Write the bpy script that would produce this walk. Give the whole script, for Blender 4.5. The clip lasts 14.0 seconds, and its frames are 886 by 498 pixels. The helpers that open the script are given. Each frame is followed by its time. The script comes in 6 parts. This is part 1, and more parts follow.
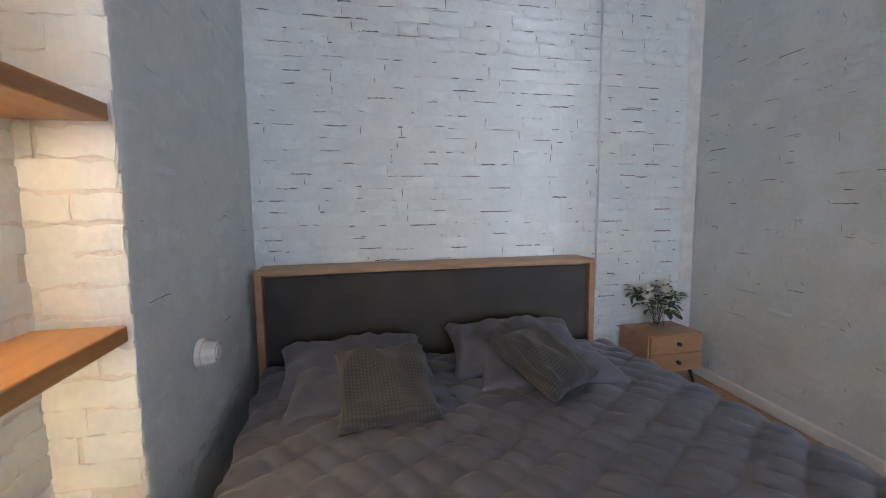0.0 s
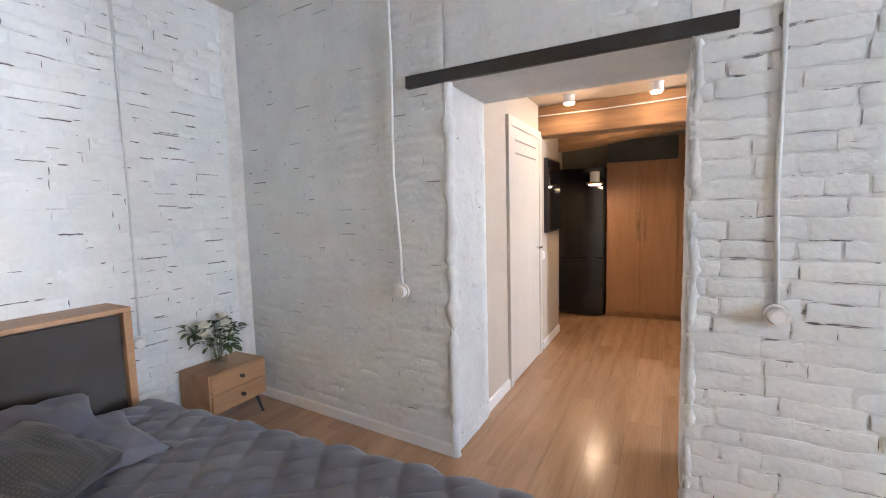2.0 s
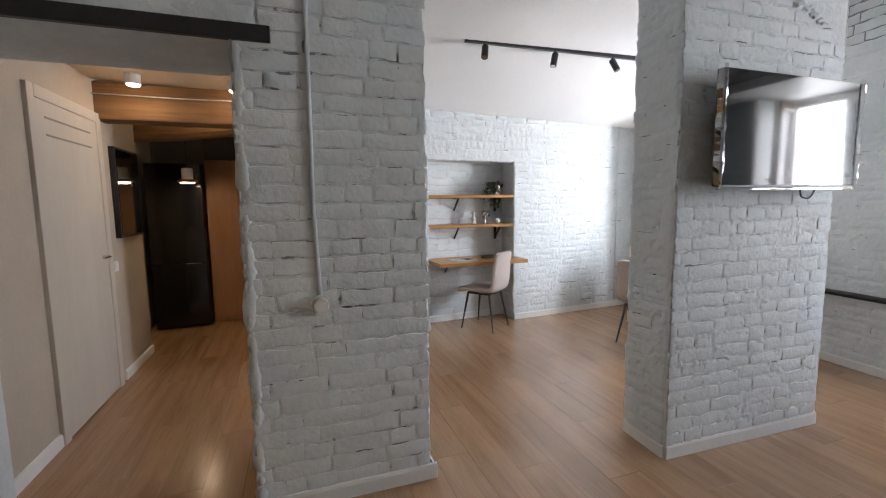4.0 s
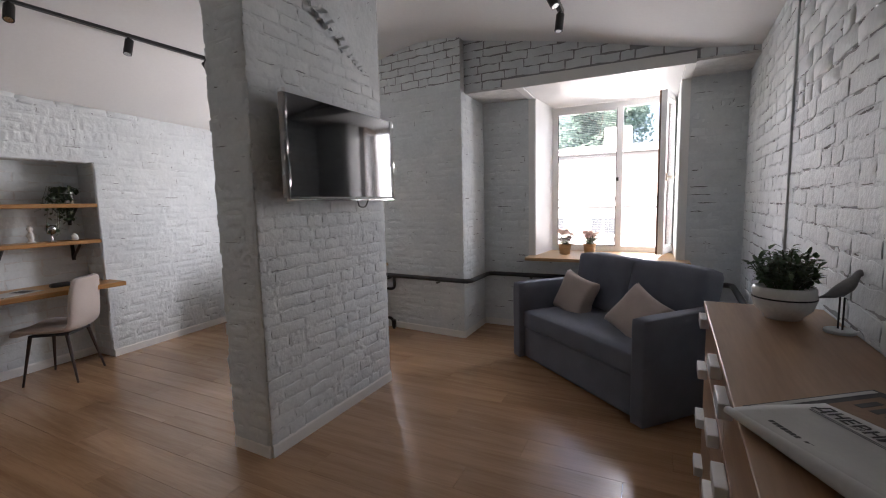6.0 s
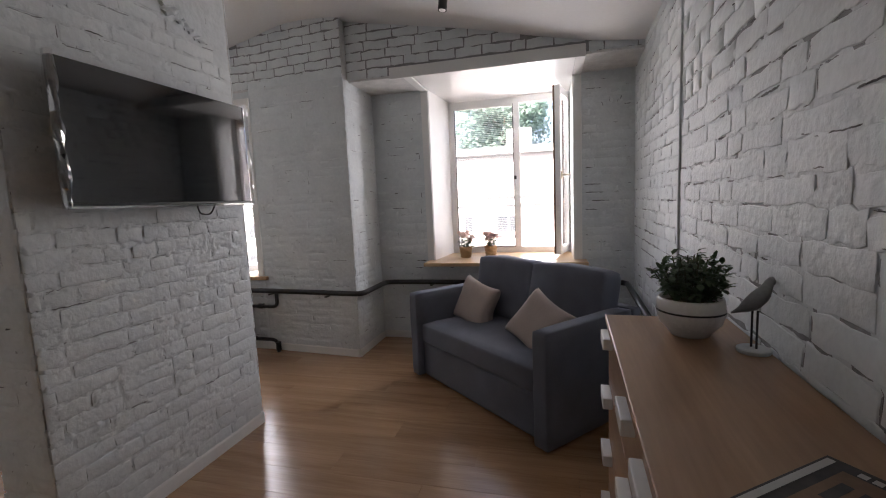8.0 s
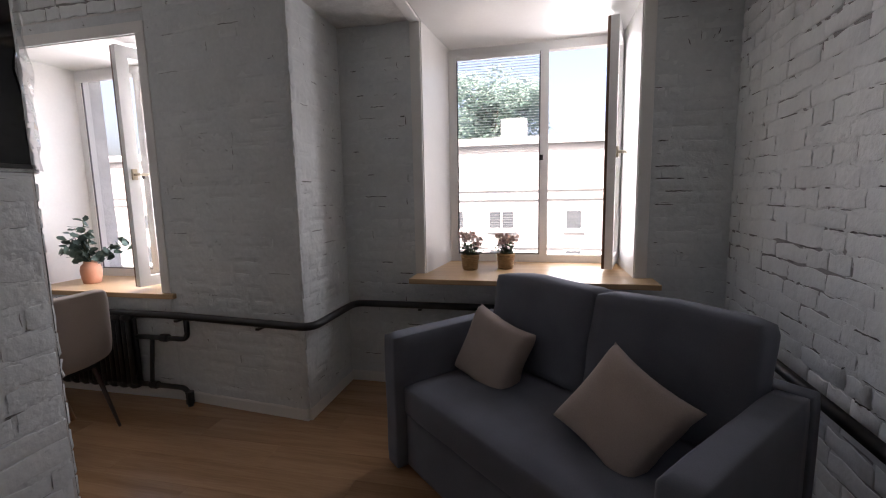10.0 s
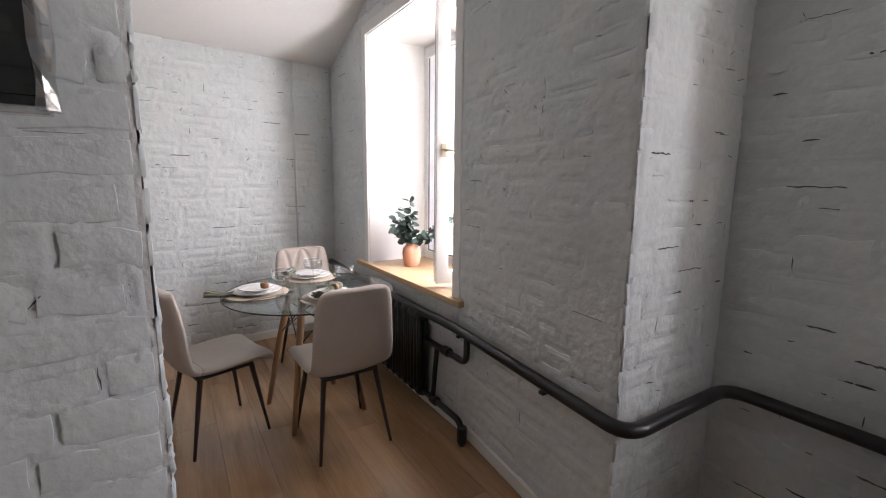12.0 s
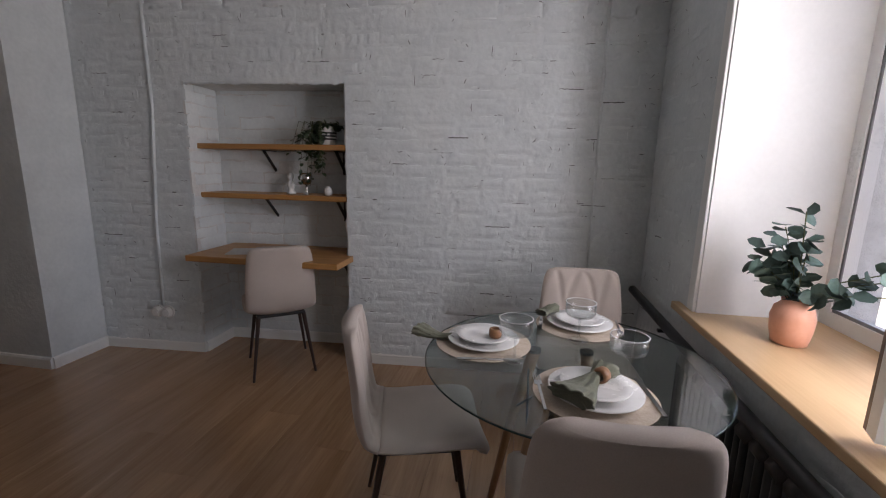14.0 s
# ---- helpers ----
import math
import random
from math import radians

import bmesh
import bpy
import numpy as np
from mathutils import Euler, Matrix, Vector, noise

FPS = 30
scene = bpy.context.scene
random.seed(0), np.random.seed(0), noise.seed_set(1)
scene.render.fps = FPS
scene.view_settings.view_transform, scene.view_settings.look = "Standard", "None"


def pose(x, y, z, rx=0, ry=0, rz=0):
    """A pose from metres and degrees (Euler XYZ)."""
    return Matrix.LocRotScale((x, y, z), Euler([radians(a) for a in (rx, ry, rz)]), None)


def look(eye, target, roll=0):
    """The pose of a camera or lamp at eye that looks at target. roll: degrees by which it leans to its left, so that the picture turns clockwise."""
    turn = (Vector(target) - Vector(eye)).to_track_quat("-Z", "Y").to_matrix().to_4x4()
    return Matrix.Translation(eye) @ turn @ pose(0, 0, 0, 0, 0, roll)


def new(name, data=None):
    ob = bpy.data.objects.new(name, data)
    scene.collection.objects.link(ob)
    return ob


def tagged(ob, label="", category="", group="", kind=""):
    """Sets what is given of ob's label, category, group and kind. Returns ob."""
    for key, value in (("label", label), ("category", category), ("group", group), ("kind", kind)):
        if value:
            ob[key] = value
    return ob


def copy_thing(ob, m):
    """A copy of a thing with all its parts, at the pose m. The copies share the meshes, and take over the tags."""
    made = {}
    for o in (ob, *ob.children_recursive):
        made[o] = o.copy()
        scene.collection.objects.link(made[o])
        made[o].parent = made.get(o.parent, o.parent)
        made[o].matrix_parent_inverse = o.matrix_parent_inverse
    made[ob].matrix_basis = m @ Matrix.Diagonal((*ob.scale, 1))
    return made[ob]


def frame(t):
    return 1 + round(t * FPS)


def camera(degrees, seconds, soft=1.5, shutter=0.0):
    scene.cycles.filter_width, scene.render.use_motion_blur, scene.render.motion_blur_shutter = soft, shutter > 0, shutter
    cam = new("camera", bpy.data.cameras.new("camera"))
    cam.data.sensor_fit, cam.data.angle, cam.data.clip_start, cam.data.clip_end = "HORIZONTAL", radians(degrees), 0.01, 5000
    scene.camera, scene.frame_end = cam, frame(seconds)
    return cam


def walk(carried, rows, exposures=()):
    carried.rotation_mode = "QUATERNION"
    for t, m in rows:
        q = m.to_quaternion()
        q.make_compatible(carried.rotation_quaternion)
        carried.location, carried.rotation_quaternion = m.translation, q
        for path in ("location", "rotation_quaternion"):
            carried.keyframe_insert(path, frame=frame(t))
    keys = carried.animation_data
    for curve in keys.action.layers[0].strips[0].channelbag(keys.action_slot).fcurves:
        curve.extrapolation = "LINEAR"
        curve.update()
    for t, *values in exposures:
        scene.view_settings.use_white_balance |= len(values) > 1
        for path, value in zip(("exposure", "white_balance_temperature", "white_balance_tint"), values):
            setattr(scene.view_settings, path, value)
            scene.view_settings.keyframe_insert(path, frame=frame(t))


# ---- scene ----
cam = camera(92.4, 14.0, soft=1.1)
PATH = [
    (0, (0.601, 0.338, 1.264), (1.0, 2.287, 1.055), -0.6),
    (0.5, (0.681, 0.314, 1.328), (1.441, 2.15, 1.1), -1.3),
    (1, (0.793, 0.287, 1.319), (1.955, 1.902, 1.124), -1.1),
    (1.5, (0.844, 0.269, 1.361), (2.352, 1.569, 1.175), -1.2),
    (2, (0.888, 0.224, 1.378), (2.649, 1.156, 1.199), -1.5),
    (2.5, (0.909, 0.175, 1.388), (2.823, 0.725, 1.206), -1.6),
    (3, (0.937, 0.119, 1.398), (2.915, 0.337, 1.204), -1.6),
    (3.5, (0.959, 0.04, 1.397), (2.938, -0.16, 1.19), -1.0),
    (4, (0.973, -0.066, 1.386), (2.852, -0.716, 1.172), -0.7),
    (4.2, (0.975, -0.102, 1.388), (2.791, -0.91, 1.169), -0.8),
    (6.3, (0.704, -0.301, 1.405), (1.429, -2.153, 1.194), -1.6),
    (6.5, (0.675, -0.289, 1.404), (1.32, -2.171, 1.194), -1.8),
    (7, (0.638, -0.31, 1.4), (1.186, -2.221, 1.183), -2.1),
    (7.5, (0.67, -0.499, 1.4), (1.186, -2.419, 1.181), -2.6),
    (7.7, (0.689, -0.601, 1.41), (1.197, -2.522, 1.188), -2.6),
    (9.8, (1.067, -1.922, 1.342), (1.499, -3.861, 1.105), -1.3),
    (10, (1.109, -2.053, 1.354), (1.545, -3.988, 1.101), -1.1),
    (10.5, (1.158, -2.366, 1.365), (1.873, -4.213, 1.084), -1.2),
    (11, (1.252, -2.637, 1.359), (2.316, -4.305, 1.069), -0.6),
    (11.5, (1.469, -2.871, 1.359), (2.785, -4.346, 1.056), -0.2),
    (12, (1.693, -3.093, 1.353), (3.355, -4.161, 1.042), 0.6),
    (12.5, (1.929, -3.286, 1.333), (3.8, -3.911, 1.003), 0.3),
    (13, (2.236, -3.379, 1.343), (4.171, -3.749, 0.996), 0.5),
    (13.5, (2.508, -3.484, 1.334), (4.477, -3.498, 0.984), 1.2),
    (14, (2.744, -3.558, 1.344), (4.681, -3.228, 0.969), 1.2),
]
LAMP_W = 0.052
DAY1, DAY2 = 4.2, 6.8
walk(cam, [(t, look(eye, target, roll)) for t, eye, target, roll in PATH], [(0.0, 4.62, 5770, 14), (0.5, 4.88, 5980, 14), (1.0, 5.12, 6060, 15), (1.5, 5.25, 5960, 15), (2.0, 5.3, 6020, 16), (2.5, 4.75, 6060, 15), (3.0, 3.98, 6250, 15), (3.5, 3.8, 6270, 13), (4.0, 3.76, 6270, 13), (6.5, 2.7, 6720, 19), (7.5, 2.8, 6760, 19), (10.0, 2.0, 6850, 21), (11.0, 1.95, 6900, 21), (11.5, 1.78, 6960, 21), (12.0, 2.78, 6890, 19), (12.5, 2.58, 6720, 20), (13.0, 2.3, 6720, 20), (13.5, 2.06, 6720, 20), (14.0, 1.83, 6720, 20)])

# ---- world, sun, large lights ----
world = bpy.data.worlds.new("sky")
scene.world = world
world.use_nodes = True
wn = world.node_tree
sky = wn.nodes.new("ShaderNodeTexSky")
sky.sky_type, sky.sun_disc = "NISHITA", False
sky.sun_elevation, sky.sun_rotation = radians(48), radians(20)
sky.air_density, sky.dust_density, sky.ozone_density = 0.8, 7.0, 0.4
wn.links.new(sky.outputs[0], wn.nodes["Background"].inputs[0])
wn.nodes["Background"].inputs[1].default_value = 0.15
sun = new("sun", bpy.data.lights.new("sun", "SUN"))
sun.data.energy, sun.data.angle, sun.data.color = 4.2, radians(0.6), (1.0, 0.95, 0.88)
sun.matrix_world = look((4, 12, 14), (0, 0, 0))


def area(name, at, to, w, h, power, colour):
    ob = new(name, bpy.data.lights.new(name, "AREA"))
    ob.data.shape, ob.data.size, ob.data.size_y = "RECTANGLE", w, h
    ob.data.energy, ob.data.color = power, colour
    ob.matrix_world = look(at, to)
    return ob


# daylight standing in the open half of each window
area("window_light", (0.805, -5.47, 1.645), (0.805, 0, 1.3), 0.43, 1.48, DAY1, (0.93, 0.96, 1.0))
area("window_light", (3.835, -4.875, 1.57), (3.835, 0, 1.2), 0.43, 1.44, DAY2, (0.93, 0.96, 1.0))

# ---- materials ----
def shader(name, base, rough=0.6, metal=0.0, spec=0.5):
    m = bpy.data.materials.new(name)
    m.use_nodes = True
    b = m.node_tree.nodes["Principled BSDF"]
    b.inputs["Base Color"].default_value = (*base, 1)
    b.inputs["Roughness"].default_value = rough
    b.inputs["Metallic"].default_value = metal
    b.inputs["Specular IOR Level"].default_value = spec
    return m, m.node_tree.nodes, m.node_tree.links, b


def vary(name, base, other, rough=0.6, scale=8.0, fine=60.0, bump=0.2, dist=0.002, metal=0.0, stretch=(1, 1, 1), spec=0.5,
         space="Object", rnd=0.0, mid=0.5, soft=0.18):
    """Two-scale noise between two colours, with relief. rnd: how far single pieces differ."""
    m, n, l, b = shader(name, base, rough, metal, spec)
    if space == "World":
        co = n.new("ShaderNodeNewGeometry").outputs["Position"]
    else:
        co = n.new("ShaderNodeTexCoord").outputs["Object"]
    mp = n.new("ShaderNodeMapping")
    mp.inputs["Scale"].default_value = stretch
    l.new(co, mp.inputs["Vector"])
    big, small = n.new("ShaderNodeTexNoise"), n.new("ShaderNodeTexNoise")
    for t, s, d in ((big, scale, 5), (small, fine, 4)):
        t.inputs["Scale"].default_value, t.inputs["Detail"].default_value = s, d
        l.new(mp.outputs[0], t.inputs["Vector"])
    add = n.new("ShaderNodeMath")
    add.operation = "MULTIPLY_ADD"
    add.inputs[1].default_value = 0.65
    l.new(big.outputs[0], add.inputs[0])
    sm = n.new("ShaderNodeMath")
    sm.operation = "MULTIPLY"
    sm.inputs[1].default_value = 0.35
    l.new(small.outputs[0], sm.inputs[0])
    l.new(sm.outputs[0], add.inputs[2])
    ramp = n.new("ShaderNodeValToRGB")
    ramp.color_ramp.elements[0].position, ramp.color_ramp.elements[1].position = mid - soft, mid + soft
    ramp.color_ramp.elements[0].color, ramp.color_ramp.elements[1].color = (*base, 1), (*other, 1)
    l.new(add.outputs[0], ramp.inputs[0])
    out = ramp.outputs[0]
    if rnd:
        info, hsv, mr = n.new("ShaderNodeObjectInfo"), n.new("ShaderNodeHueSaturation"), n.new("ShaderNodeMapRange")
        mr.inputs[3].default_value, mr.inputs[4].default_value = 1 - rnd, 1 + rnd
        l.new(info.outputs["Random"], mr.inputs[0])
        l.new(mr.outputs[0], hsv.inputs["Value"])
        l.new(out, hsv.inputs["Color"])
        out = hsv.outputs[0]
    l.new(out, b.inputs["Base Color"])
    rr = n.new("ShaderNodeMapRange")
    rr.inputs[3].default_value, rr.inputs[4].default_value = max(rough - 0.08, 0.02), min(rough + 0.1, 1)
    l.new(add.outputs[0], rr.inputs[0])
    l.new(rr.outputs[0], b.inputs["Roughness"])
    if bump:
        bp = n.new("ShaderNodeBump")
        bp.inputs["Strength"].default_value, bp.inputs["Distance"].default_value = bump, dist
        l.new(add.outputs[0], bp.inputs["Height"])
        l.new(bp.outputs[0], b.inputs["Normal"])
    return m


def wood(name, light, dark, rough=0.45, axis=0, ring=9.0, rnd=0.0, bump=0.12):
    """Grain along one axis: stretched noise, broad cathedral figure and a few knots."""
    m, n, l, b = shader(name, light, rough)
    tc, mp = n.new("ShaderNodeTexCoord"), n.new("ShaderNodeMapping")
    sc = [ring, ring, ring]
    sc[axis] = ring * 0.07
    mp.inputs["Scale"].default_value = sc
    info = n.new("ShaderNodeObjectInfo")
    off = n.new("ShaderNodeVectorMath")
    off.operation = "MULTIPLY_ADD"
    off.inputs[1].default_value = (1, 1, 1)
    comb = n.new("ShaderNodeCombineXYZ")
    mul = n.new("ShaderNodeMath")
    mul.operation = "MULTIPLY"
    mul.inputs[1].default_value = 37.0
    l.new(info.outputs["Random"], mul.inputs[0])
    for i in range(3):
        l.new(mul.outputs[0], comb.inputs[i])
    l.new(tc.outputs["Object"], off.inputs[0])
    l.new(comb.outputs[0], off.inputs[2])
    l.new(off.outputs[0], mp.inputs["Vector"])
    a, f = n.new("ShaderNodeTexNoise"), n.new("ShaderNodeTexNoise")
    a.inputs["Scale"].default_value, a.inputs["Detail"].default_value, a.inputs["Distortion"].default_value = 1.1, 6, 1.2
    f.inputs["Scale"].default_value, f.inputs["Detail"].default_value = 14.0, 3
    l.new(mp.outputs[0], a.inputs["Vector"])
    l.new(mp.outputs[0], f.inputs["Vector"])
    mix = n.new("ShaderNodeMath")
    mix.operation = "MULTIPLY_ADD"
    mix.inputs[1].default_value = 0.3
    l.new(f.outputs[0], mix.inputs[0])
    s2 = n.new("ShaderNodeMath")
    s2.operation = "MULTIPLY"
    s2.inputs[1].default_value = 0.7
    l.new(a.outputs[0], s2.inputs[0])
    l.new(s2.outputs[0], mix.inputs[2])
    ramp = n.new("ShaderNodeValToRGB")
    ramp.color_ramp.elements[0].position, ramp.color_ramp.elements[1].position = 0.34, 0.62
    ramp.color_ramp.elements[0].color, ramp.color_ramp.elements[1].color = (*dark, 1), (*light, 1)
    l.new(mix.outputs[0], ramp.inputs[0])
    out = ramp.outputs[0]
    if rnd:
        hsv, mr = n.new("ShaderNodeHueSaturation"), n.new("ShaderNodeMapRange")
        mr.inputs[3].default_value, mr.inputs[4].default_value = 1 - rnd, 1 + rnd
        l.new(info.outputs["Random"], mr.inputs[0])
        l.new(mr.outputs[0], hsv.inputs["Value"])
        l.new(out, hsv.inputs["Color"])
        out = hsv.outputs[0]
    l.new(out, b.inputs["Base Color"])
    bp = n.new("ShaderNodeBump")
    bp.inputs["Strength"].default_value, bp.inputs["Distance"].default_value = bump, 0.001
    l.new(mix.outputs[0], bp.inputs["Height"])
    l.new(bp.outputs[0], b.inputs["Normal"])
    return m


def glass(name, tint=(1, 1, 1), edge=0.03):
    """Clear thin glass, with more gloss towards grazing view."""
    m = bpy.data.materials.new(name)
    m.use_nodes = True
    n, l = m.node_tree.nodes, m.node_tree.links
    n.clear()
    o, tr, gl, mx, fr = (n.new("ShaderNode" + k) for k in ("OutputMaterial", "BsdfTransparent", "BsdfGlossy", "MixShader", "LayerWeight"))
    tr.inputs[0].default_value = (*tint, 1)
    gl.inputs["Roughness"].default_value = 0.02
    pw, sc = n.new("ShaderNodeMath"), n.new("ShaderNodeMath")
    pw.operation, sc.operation = "POWER", "MULTIPLY_ADD"
    pw.inputs[1].default_value = 4.0
    sc.inputs[1].default_value, sc.inputs[2].default_value = 0.75, edge
    l.new(fr.outputs["Facing"], pw.inputs[0])
    l.new(pw.outputs[0], sc.inputs[0])
    l.new(sc.outputs[0], mx.inputs[0])
    l.new(tr.outputs[0], mx.inputs[1])
    l.new(gl.outputs[0], mx.inputs[2])
    l.new(mx.outputs[0], o.inputs[0])
    return m


def emit(name, colour, strength):
    m, n, l, b = shader(name, colour, 0.4)
    b.inputs["Emission Color"].default_value = (*colour, 1)
    b.inputs["Emission Strength"].default_value = strength
    return m


def cloth(name, base, other, weave=900.0, rough=0.92, bump=0.25):
    m = vary(name, base, other, rough, 5.0, 260.0, bump, 0.0015, spec=0.2)
    b = m.node_tree.nodes["Principled BSDF"]
    b.inputs["Sheen Weight"].default_value = 0.15
    return m


M_BRICK = vary("painted_brick", (0.62, 0.66, 0.67), (0.75, 0.79, 0.795), 0.6, 6, 42, 0.8, 0.009, space="World", rnd=0.035)
M_MORTAR = vary("painted_mortar", (0.56, 0.56, 0.55), (0.74, 0.74, 0.725), 0.75, 12, 55, 1.0, 0.012, space="World")
M_PLASTER = vary("painted_plaster", (0.60, 0.64, 0.65), (0.72, 0.757, 0.765), 0.66, 5, 40, 0.85, 0.010, space="World")
# near-black for open joints, and for joint shade put into colour
M_GAP_SHADE = vary("joint_gap_shade", (0.05, 0.05, 0.052), (0.16, 0.16, 0.16), 0.95, 30, 90, 0.5, 0.003, space="World")
M_CEIL = vary("ceiling_paint", (0.76, 0.76, 0.75), (0.82, 0.82, 0.81), 0.8, 1.2, 40, 0.15, 0.002, space="World")
M_WHITE = vary("white_paint", (0.76, 0.76, 0.74), (0.82, 0.82, 0.8), 0.4, 4, 60, 0.05, 0.001)
M_PVC = vary("white_pvc", (0.78, 0.78, 0.77), (0.83, 0.83, 0.82), 0.28, 5, 60, 0.02, 0.001)
M_PVC_OUT = vary("brown_foil", (0.11, 0.06, 0.035), (0.17, 0.10, 0.06), 0.4, 12, 70, 0.1, 0.001)
M_SILL = wood("sill_oak", (0.60, 0.41, 0.23), (0.49, 0.315, 0.165), 0.35, 0, 7)
M_FLOOR = wood("floor_oak", (0.46, 0.275, 0.15), (0.31, 0.175, 0.09), 0.26, 0, 7, rnd=0.07, bump=0.06)
_b = M_FLOOR.node_tree.nodes["Principled BSDF"]
_b.inputs["Coat Weight"].default_value, _b.inputs["Coat Roughness"].default_value = 0.35, 0.16
M_SHELF = wood("shelf_pine", (0.50, 0.26, 0.09), (0.37, 0.17, 0.05), 0.4, 1, 8)
M_OAK = wood("oak_veneer", (0.42, 0.25, 0.13), (0.32, 0.175, 0.085), 0.45, 0, 8)
M_OAK_Y = wood("oak_top", (0.42, 0.255, 0.145), (0.30, 0.17, 0.09), 0.4, 1, 7)
M_WARD = wood("wardrobe_oak", (0.36, 0.19, 0.09), (0.27, 0.13, 0.055), 0.5, 2, 7)
M_BEAM = wood("old_beam", (0.30, 0.17, 0.08), (0.16, 0.085, 0.04), 0.7, 1, 6, bump=0.5)
M_BEECH = wood("beech_leg", (0.42, 0.23, 0.12), (0.33, 0.17, 0.08), 0.4, 2, 12)
M_STEEL = vary("black_steel", (0.012, 0.012, 0.013), (0.025, 0.025, 0.027), 0.45, 10, 80, 0.12, 0.001, metal=0.0)
M_CHAIRLEG = vary("dark_brown_leg", (0.030, 0.015, 0.011), (0.050, 0.026, 0.019), 0.45, 14, 80, 0.12, 0.001)
M_PIPE = vary("black_pipe_paint", (0.010, 0.010, 0.011), (0.022, 0.022, 0.024), 0.35, 15, 70, 0.2, 0.001)
M_BLACK = vary("black_plastic", (0.012, 0.012, 0.013), (0.02, 0.02, 0.02), 0.35, 10, 90, 0.05, 0.0005)
M_FRIDGE = vary("black_gloss", (0.006, 0.006, 0.007), (0.01, 0.01, 0.011), 0.12, 3, 40, 0.02, 0.0005)
M_SCREEN, _, _, _b = shader("tv_screen", (0.004, 0.004, 0.005), 0.07)
_b.inputs["Coat Weight"].default_value = 0.6
M_CHROME = vary("chrome", (0.6, 0.6, 0.6), (0.7, 0.7, 0.7), 0.2, 10, 50, 0.02, 0.0005, metal=1.0)
M_HANDLE = vary("beige_lacquer", (0.50, 0.43, 0.31), (0.58, 0.50, 0.38), 0.35, 10, 60, 0.03, 0.0005)
M_SOFA = cloth("sofa_cloth", (0.122, 0.132, 0.166), (0.172, 0.184, 0.222))
M_CUSH = cloth("linen_cushion", (0.40, 0.33, 0.295), (0.52, 0.44, 0.395), bump=0.45)
M_CHAIR = cloth("beige_velour", (0.43, 0.365, 0.32), (0.52, 0.45, 0.40))
M_SPREAD = cloth("grey_coverlet", (0.080, 0.085, 0.110), (0.115, 0.121, 0.15), rough=0.42, bump=0.12)
M_PILLOW = cloth("grey_pillowcase", (0.085, 0.09, 0.118), (0.112, 0.118, 0.148), bump=0.12)
M_HEAD = cloth("charcoal_fabric", (0.045, 0.043, 0.042), (0.065, 0.062, 0.06))
M_LEAF = vary("leaf_green", (0.03, 0.07, 0.025), (0.075, 0.13, 0.05), 0.5, 30, 90, 0.2, 0.001)
M_EUCA = vary("eucalyptus_leaf", (0.035, 0.075, 0.06), (0.10, 0.16, 0.14), 0.55, 18, 90, 0.2, 0.001)
M_DARKLEAF = vary("dark_ivy_leaf", (0.015, 0.035, 0.015), (0.05, 0.08, 0.04), 0.5, 25, 90, 0.2, 0.001)
M_STEM = vary("green_stem", (0.06, 0.08, 0.03), (0.10, 0.11, 0.05), 0.6, 20, 90, 0.1, 0.001)
M_PETAL = vary("white_petal", (0.72, 0.72, 0.62), (0.82, 0.81, 0.74), 0.6, 30, 90, 0.1, 0.001)
M_PINK = vary("pink_petal", (0.80, 0.56, 0.52), (0.86, 0.78, 0.72), 0.6, 30, 90, 0.1, 0.001)
M_PEACH = vary("peach_ceramic", (0.68, 0.33, 0.22), (0.76, 0.40, 0.28), 0.45, 8, 70, 0.1, 0.001)
M_CERAM = vary("white_ceramic", (0.72, 0.71, 0.69), (0.8, 0.79, 0.77), 0.25, 8, 70, 0.04, 0.0006)
M_WICKER = vary("wicker", (0.34, 0.20, 0.09), (0.50, 0.33, 0.17), 0.7, 60, 200, 0.8, 0.004)
M_GREYFIG = vary("grey_figurine", (0.16, 0.165, 0.17), (0.24, 0.245, 0.25), 0.6, 20, 90, 0.1, 0.001)
M_PAPER = vary("newsprint", (0.52, 0.52, 0.50), (0.60, 0.60, 0.58), 0.85, 6, 90, 0.15, 0.001)
M_PRINT = vary("dark_print", (0.03, 0.03, 0.032), (0.09, 0.085, 0.08), 0.7, 12, 60, 0.05, 0.001)
M_BROWNPR = vary("brown_print", (0.16, 0.09, 0.05), (0.26, 0.16, 0.10), 0.6, 10, 60, 0.05, 0.001)
M_MAT = vary("woven_placemat", (0.44, 0.36, 0.28), (0.56, 0.48, 0.39), 0.8, 40, 160, 0.5, 0.002)
M_NAPKIN = cloth("olive_napkin", (0.11, 0.115, 0.08), (0.22, 0.225, 0.17))
M_GLASS = glass("window_glass")
M_TABLE = glass("table_glass", (0.74, 0.79, 0.78), 0.07)
M_RIM = vary("glass_edge", (0.02, 0.045, 0.04), (0.05, 0.08, 0.075), 0.15, 20, 60, 0.02, 0.0005)
M_CLEAR = glass("clear_glass", (0.95, 0.96, 0.96), 0.06)
M_FOIL = glass("clear_foil", (0.9, 0.9, 0.91), 0.45)
M_MERCURY = vary("silvered_glass", (0.45, 0.45, 0.44), (0.6, 0.6, 0.59), 0.12, 30, 90, 0.1, 0.001, metal=1.0)
M_CHROMELIP = vary("polished_glass_lip", (0.72, 0.73, 0.74), (0.82, 0.83, 0.84), 0.08, 20, 60, 0.02, 0.0005)
M_BLIND = vary("blind_slat", (0.80, 0.80, 0.79), (0.86, 0.86, 0.85), 0.4, 5, 60, 0.02, 0.0005)
_n, _l = M_BLIND.node_tree.nodes, M_BLIND.node_tree.links
